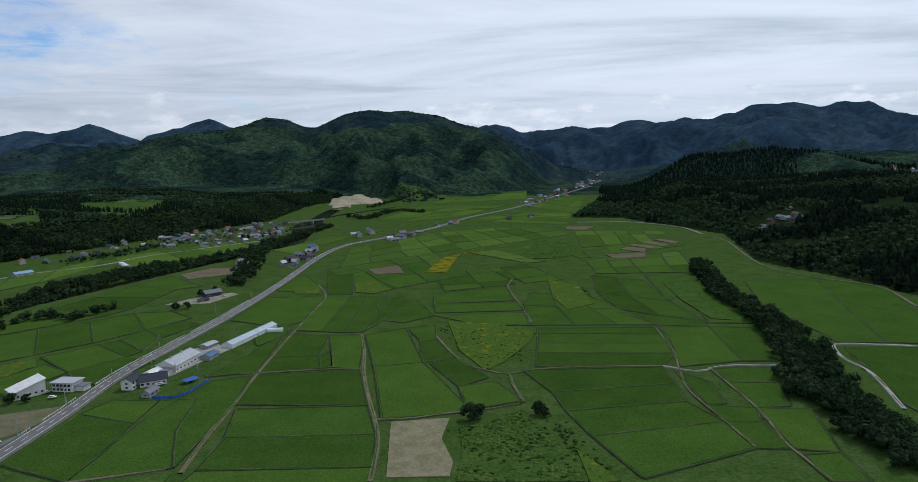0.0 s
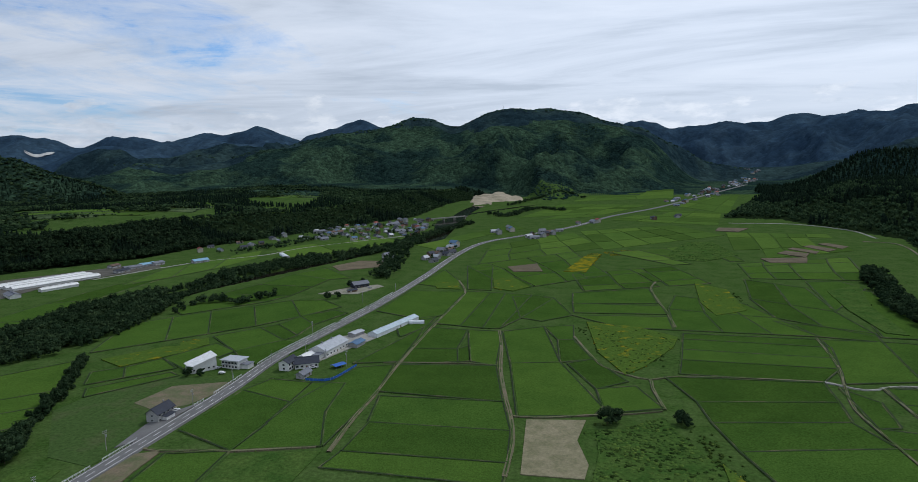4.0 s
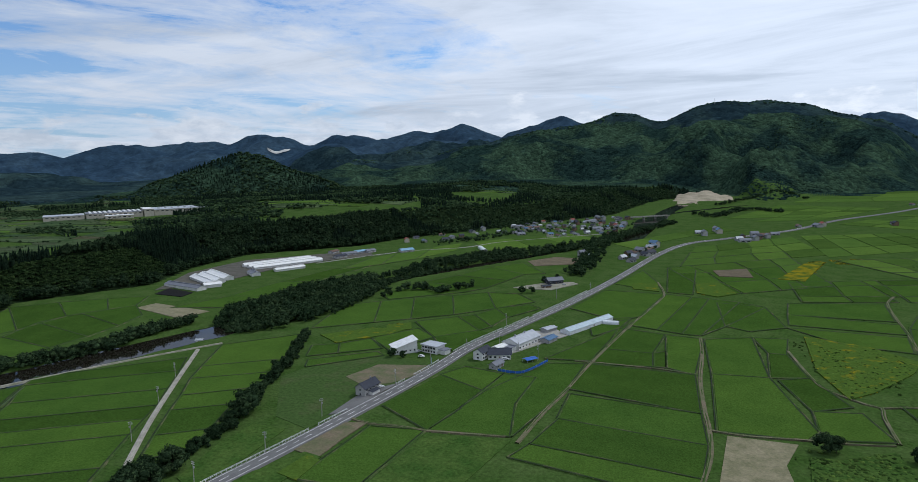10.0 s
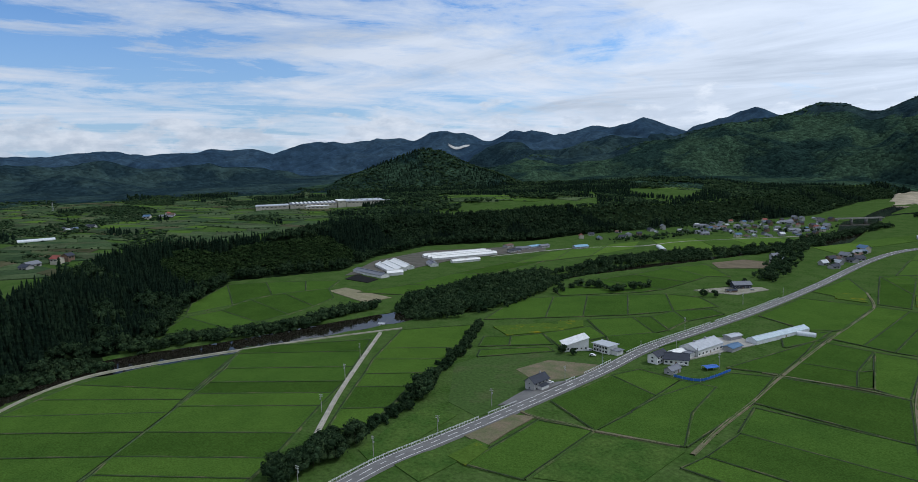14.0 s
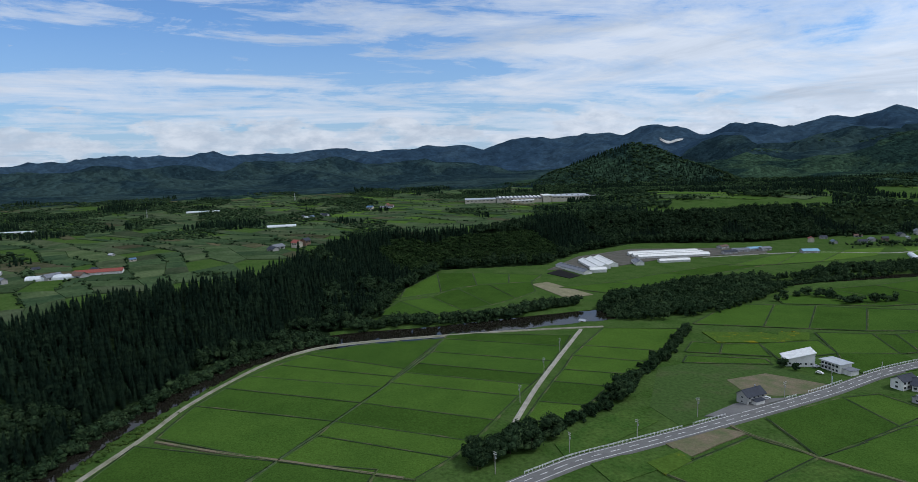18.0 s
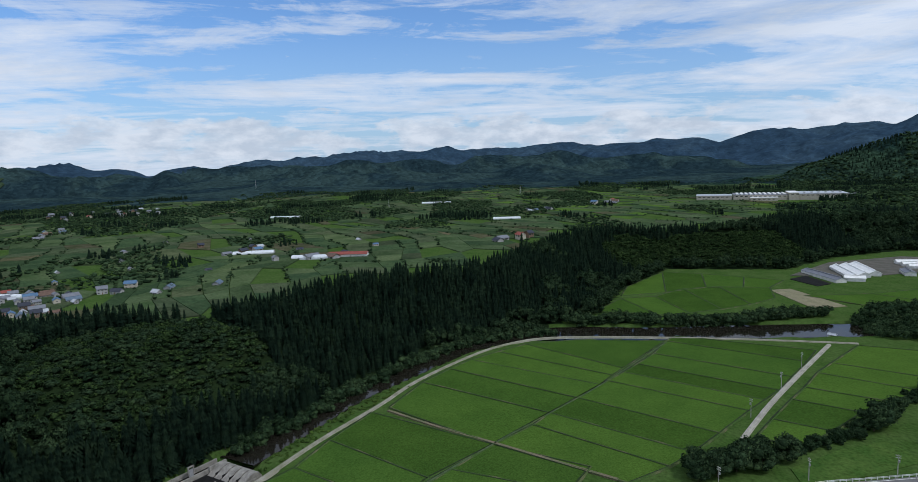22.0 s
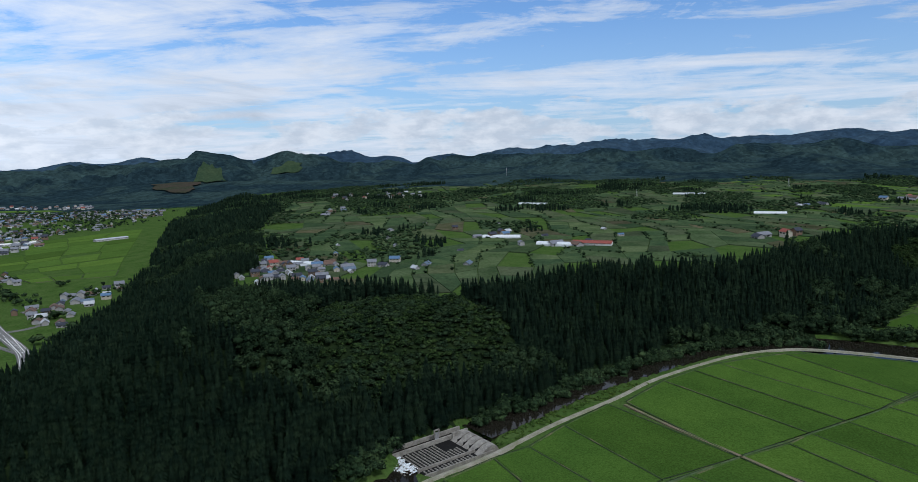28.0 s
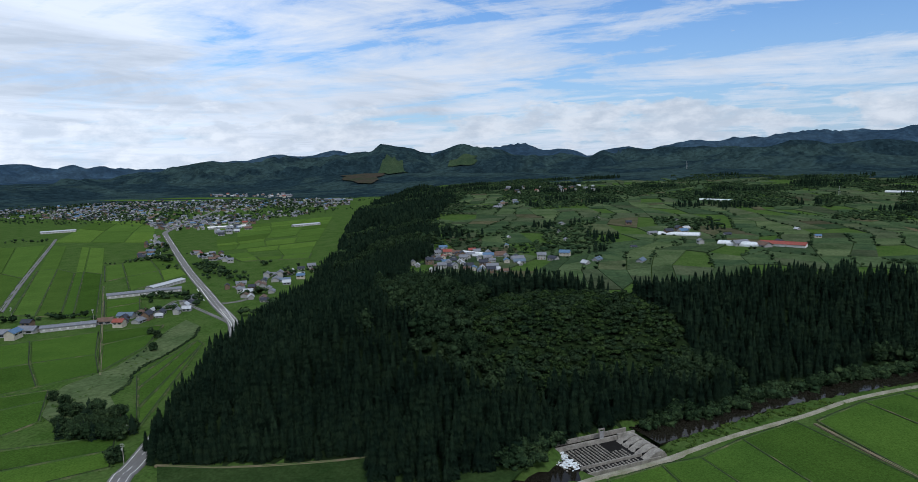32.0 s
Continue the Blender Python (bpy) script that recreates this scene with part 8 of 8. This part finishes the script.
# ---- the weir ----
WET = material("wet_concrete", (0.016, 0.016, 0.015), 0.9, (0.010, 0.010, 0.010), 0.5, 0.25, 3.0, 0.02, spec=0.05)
FOAM = material("white_water", (0.75, 0.78, 0.8), 0.6, (0.45, 0.5, 0.52), 0.8, 0.25, 3.0, 0.15, stops=(0.4, 0.6))
OLD_CONCRETE = material("weathered_concrete", (0.27, 0.255, 0.225), 0.9, (0.15, 0.14, 0.125), 0.4, 0.3, 2.0, 0.03)
weir = tagged(new("weir", None), "concrete weir with a floor of staggered blocks and rounded crests", "weir")
L_, W_ = 34.0, 23.0
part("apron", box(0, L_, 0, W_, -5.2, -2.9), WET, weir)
blk = mesh_of("baffle_block", *box(-0.36, 0.36, -0.4, 0.4, 0, 0.32), OLD_CONCRETE)
for i in range(15):
    for j in range(16):
        y = 0.9 + j * 1.4 + (0.7 if i % 2 else 0)
        if y < W_ - 0.6 and not 4.2 < y < 6.4 and (i < 11 or y < 14):
            b = child("baffle_block", blk, weir)
            b.location = (1.4 + i * 1.75, y, -2.9)
for y, top, w in ((5.2, -1.7, 0.7), (-0.4, -1.9, 0.6), (W_ + 0.4, -0.9, 0.8), (W_ + 4.6, -0.2, 0.7)):
    part("side_wall", box(-1 if y < 20 else -3, L_ + (2 if y < 20 else 4), y - w / 2, y + w / 2, -5, top), OLD_CONCRETE, weir)
part("channel_water", box(-3, L_ + 4, W_ + 0.8, W_ + 4.25, -3.0, -2.2), WATER, weir)
for k in range(5):
    y0 = 0.4 + k * 4.5
    prof = [(L_ - 5.5, -2.9), (L_ + 6, -4.6), (L_ + 6, -2.6), (L_ + 4.4, -0.5), (L_ + 2.4, 0.1), (L_ + 0.2, -0.2), (L_ - 2.2, -1.3)]
    n = len(prof)
    v = [(a, y0, z) for a, z in prof] + [(a, y0 + 3.7, z) for a, z in prof]
    part("crest", (v, [tuple(range(n)), tuple(range(n, 2 * n))[::-1]] + [(i, n + i, n + (i + 1) % n, (i + 1) % n) for i in range(n)]), OLD_CONCRETE, weir, "rounded concrete crest")
    # first four piers take the apron's near-black, so the gaps stay dark
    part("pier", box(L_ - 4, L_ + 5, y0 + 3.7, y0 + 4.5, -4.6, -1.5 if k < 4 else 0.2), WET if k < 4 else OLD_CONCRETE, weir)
for x in (20.5, 23.0):
    part("gate_post", box(x - 0.25, x + 0.25, W_ + 0.1, W_ + 0.7, 0.0, 3.4), OLD_CONCRETE, weir)
part("gate_beam", box(20.2, 23.3, W_ + 0.05, W_ + 0.75, 3.4, 3.9), OLD_CONCRETE, weir)
part("gate", box(20.7, 22.8, W_ + 0.3, W_ + 0.5, -1.0, 2.6), METAL, weir, "dark steel sluice gate")
gx, gy = np.meshgrid(np.linspace(-7.5, 1.2, 26), np.linspace(6, W_ - 0.5, 46))
gz = -3.25 + 0.35 * np.clip((gx + 7.5) / 8, 0, 1) + 0.55 * fbm(gx, gy, 1.6, 3, 8) - 1.0 * np.clip(fbm(gx, gy * 0.8, 3.4, 2, 9) + 0.1 - 0.5 * np.clip((gx + 5) / 5, 0, 1), 0, 1)
ii = np.arange(gx.size).reshape(gx.shape)
qq = np.stack([ii[:-1, :-1], ii[:-1, 1:], ii[1:, 1:], ii[1:, :-1]], -1).reshape(-1, 4)
child("foam", tri_mesh("foam", np.stack([gx.ravel(), gy.ravel(), gz.ravel()], 1), np.concatenate([qq[:, [0, 1, 2]], qq[:, [0, 2, 3]]]), FOAM), weir, "white broken water below the weir")
for i in range(4):
    for j in range(7):
        b = child("baffle_block", blk, weir)
        b.location = (-6.5 + i * 1.9, 7.0 + j * 2.2 + (1.1 if i % 2 else 0), -3.2)
weir.matrix_basis = pose(-249.5, -75.5, 0, 0, 0, 140)

# the sluice pond upstream, a small hut and a low bar across the river
hut = gable("sluice_hut", 4.5, 3, 2.3, 3.0, WALL_WHITE, ROOF_PALE, "small white sluice hut on the river bank", "hut", per_side=1, windows=((0.9, 0.9),))
put(hut, *[float(v) for v in (-407.9, 320.4)], 30)
part_root = tagged(new("river_sill", None), "low concrete sill across the river", "weir")
a, b = np.array((-417.1, 296.8)), np.array((-420.8, 329.7))
u = (b - a) / np.linalg.norm(b - a)
part("sill", box(0, float(np.linalg.norm(b - a)), -0.7, 0.7, -5, -2.9), CONCRETE, part_root)
part("spill", box(0.5, float(np.linalg.norm(b - a)) - 0.5, -2.2, -0.7, -3.5, -3.25), FOAM, part_root, "white water over the sill")
part_root.matrix_basis = pose(float(a[0]), float(a[1]), 0, 0, 0, math.degrees(math.atan2(u[1], u[0])))

# a dark slurry pond by the barns
plot([(-601.8, 422.9), (-613.7, 449.1), (-568.8, 443.7), (-562.2, 424.3)], WET, "dark slurry pond", 0.5)

# ---- the river bridge ----
bridge = tagged(new("river_bridge", None), "grey girder bridge over the river", "bridge")
a, b = np.array((-347.4, 1312.5)), np.array((-285.5, 1377.5))
u = b - a
n_ = float(np.linalg.norm(u))
part("deck", box(0, n_, -4, 4, 3.6, 4.6), CONCRETE, bridge)
for s in (-1, 1):
    part("parapet", box(0, n_, s * 4 - 0.15, s * 4 + 0.15, 4.6, 5.6), CONCRETE, bridge)
for k in (0.05, 0.35, 0.65, 0.95):
    part("pier", box(n_ * k - 0.8, n_ * k + 0.8, -3, 3, -5, 3.6), CONCRETE, bridge)
bridge.matrix_basis = pose(float(a[0]), float(a[1]), 0, 0, 0, math.degrees(math.atan2(u[1], u[0])))


# ---- bare slopes and clearings on the hills, masts ----
SAND = material("quarry_sand", (0.36, 0.31, 0.225), 0.95, (0.22, 0.195, 0.13), 0.03, 0.25, 0.3, 0.5, spec=0.1)


def polar(az, r):
    return (-r * math.sin(radians(az)), r * math.cos(radians(az)))




def quarry():
    """A bare sand bank cut into the foot of the hill."""
    n = 16
    uu, vv = np.meshgrid(np.linspace(0, 1, n * 2), np.linspace(0, 1, n))
    az = 11.3 - 4.6 * uu + 0.5 * fbm(uu * 4, vv * 4, 1, 2, 3)
    r = 1775 + 210 * vv + 25 * fbm(uu * 5, vv * 3, 1, 2, 4)
    z = 1 + 23 * vv ** 1.1 * (0.8 + 0.5 * fbm(uu * 5, vv * 2, 1, 3, 5)) * np.sin(np.pi * np.clip(uu * 0.94 + 0.03, 0, 1)) ** 0.45 + 1.5 * fbm(uu * 14, vv * 8, 1, 2, 6)
    z = np.where((uu < 0.01) | (uu > 0.99) | (vv > 0.99), z - 30, z)
    x, y = -r * np.sin(np.radians(az)), r * np.cos(np.radians(az))
    i = np.arange(uu.size).reshape(uu.shape)
    q = np.stack([i[:-1, :-1], i[:-1, 1:], i[1:, 1:], i[1:, :-1]], -1).reshape(-1, 4)
    return child("quarry", tri_mesh("quarry", np.stack([x.ravel(), y.ravel(), z.ravel()], 1), np.concatenate([q[:, [0, 1, 2]], q[:, [0, 2, 3]]]), SAND), ground, "bare pale sand quarry at the foot of the hill")


quarry()


def clearing(az, r, across, deep, mat, label, seed):
    """A bare or felled patch with a ragged edge, lying on a far hillside."""
    a = np.linspace(0, 2 * math.pi, 36, endpoint=False)
    rag = 1 + 0.6 * fbm(np.cos(a) * 2 + seed, np.sin(a) * 2, 1, 3, seed)
    vs = [polar(az, r)]
    for k in (0.34, 0.67, 1.0):
        vs += [polar(az + across / 2 * k * g * math.cos(b), r + deep / 2 * k * g * math.sin(b)) for b, g in zip(a, rag)]
    xy = np.array(vs)
    z = height(xy[:, 0], xy[:, 1]) + 5.0
    n = len(a)
    tris = [(0, 1 + i, 1 + (i + 1) % n) for i in range(n)]
    for k in (0, 1):
        for i in range(n):
            p, q, u, v = 1 + k * n + i, 1 + k * n + (i + 1) % n, 1 + (k + 1) * n + i, 1 + (k + 1) * n + (i + 1) % n
            tris += [(p, u, v), (p, v, q)]
    return child("hill_clearing", tri_mesh("hill_clearing", np.column_stack([xy, z]), np.array(tris), mat), ground, label)


HILL_GRASS = material("felled_hillside", (0.026, 0.047, 0.026), 0.95, (0.040, 0.062, 0.032), 0.02, 0.3, 0.1, 0.5, spec=0.0)
FELLED_SOIL = material("felled_soil", (0.052, 0.042, 0.034), 0.95, (0.034, 0.042, 0.026), 0.01, 0.3, 0.1, 0.5, spec=0.0)
WHITE_ROCK = material("pale_cut_rock", (0.62, 0.62, 0.60), 0.95, (0.40, 0.40, 0.38), 0.01, 0.25, 0.08, 0.5, spec=0.1)
clearing(126.2, 2960, 3.4, 420, FELLED_SOIL, "felled hill of bare reddish soil", 1)
clearing(123.6, 3180, 2.4, 330, HILL_GRASS, "felled light green hillside", 2)
clearing(117.6, 3385, 2.6, 110, HILL_GRASS, "felled light green hillside", 3)
clearing(44.6, 4225, 2.0, 26, WHITE_ROCK, "bare white cutting on a far hill", 4)
for az, r, hgt in ((8.3, 3000, 30), (76.5, 1900, 22), (88.0, 1500, 18), (99.0, 2600, 30)):
    x, y = polar(az, r)
    mast = tagged(new("lattice_mast", None), "thin steel lattice mast", "mast", "masts")
    for sx in (-1, 1):
        for sy in (-1, 1):
            part("leg", ([(sx * 1.6 + o, sy * 1.6 + q, -2) for o, q in ((-0.15, -0.15), (0.15, -0.15), (0.15, 0.15), (-0.15, 0.15))] + [(sx * 0.3 + o, sy * 0.3 + q, hgt) for o, q in ((-0.12, -0.12), (0.12, -0.12), (0.12, 0.12), (-0.12, 0.12))],
                         [(0, 1, 5, 4), (1, 2, 6, 5), (2, 3, 7, 6), (3, 0, 4, 7), (4, 5, 6, 7)]), METAL, mast)
    for k in range(1, 6):
        z = hgt * k / 6
        r_ = 1.6 - 1.3 * k / 6
        part("brace", joined([box(-r_, r_, -r_ - 0.08, -r_ + 0.08, z, z + 0.2), box(-r_, r_, r_ - 0.08, r_ + 0.08, z, z + 0.2)]), METAL, mast)
    put(mast, x, y, 0)
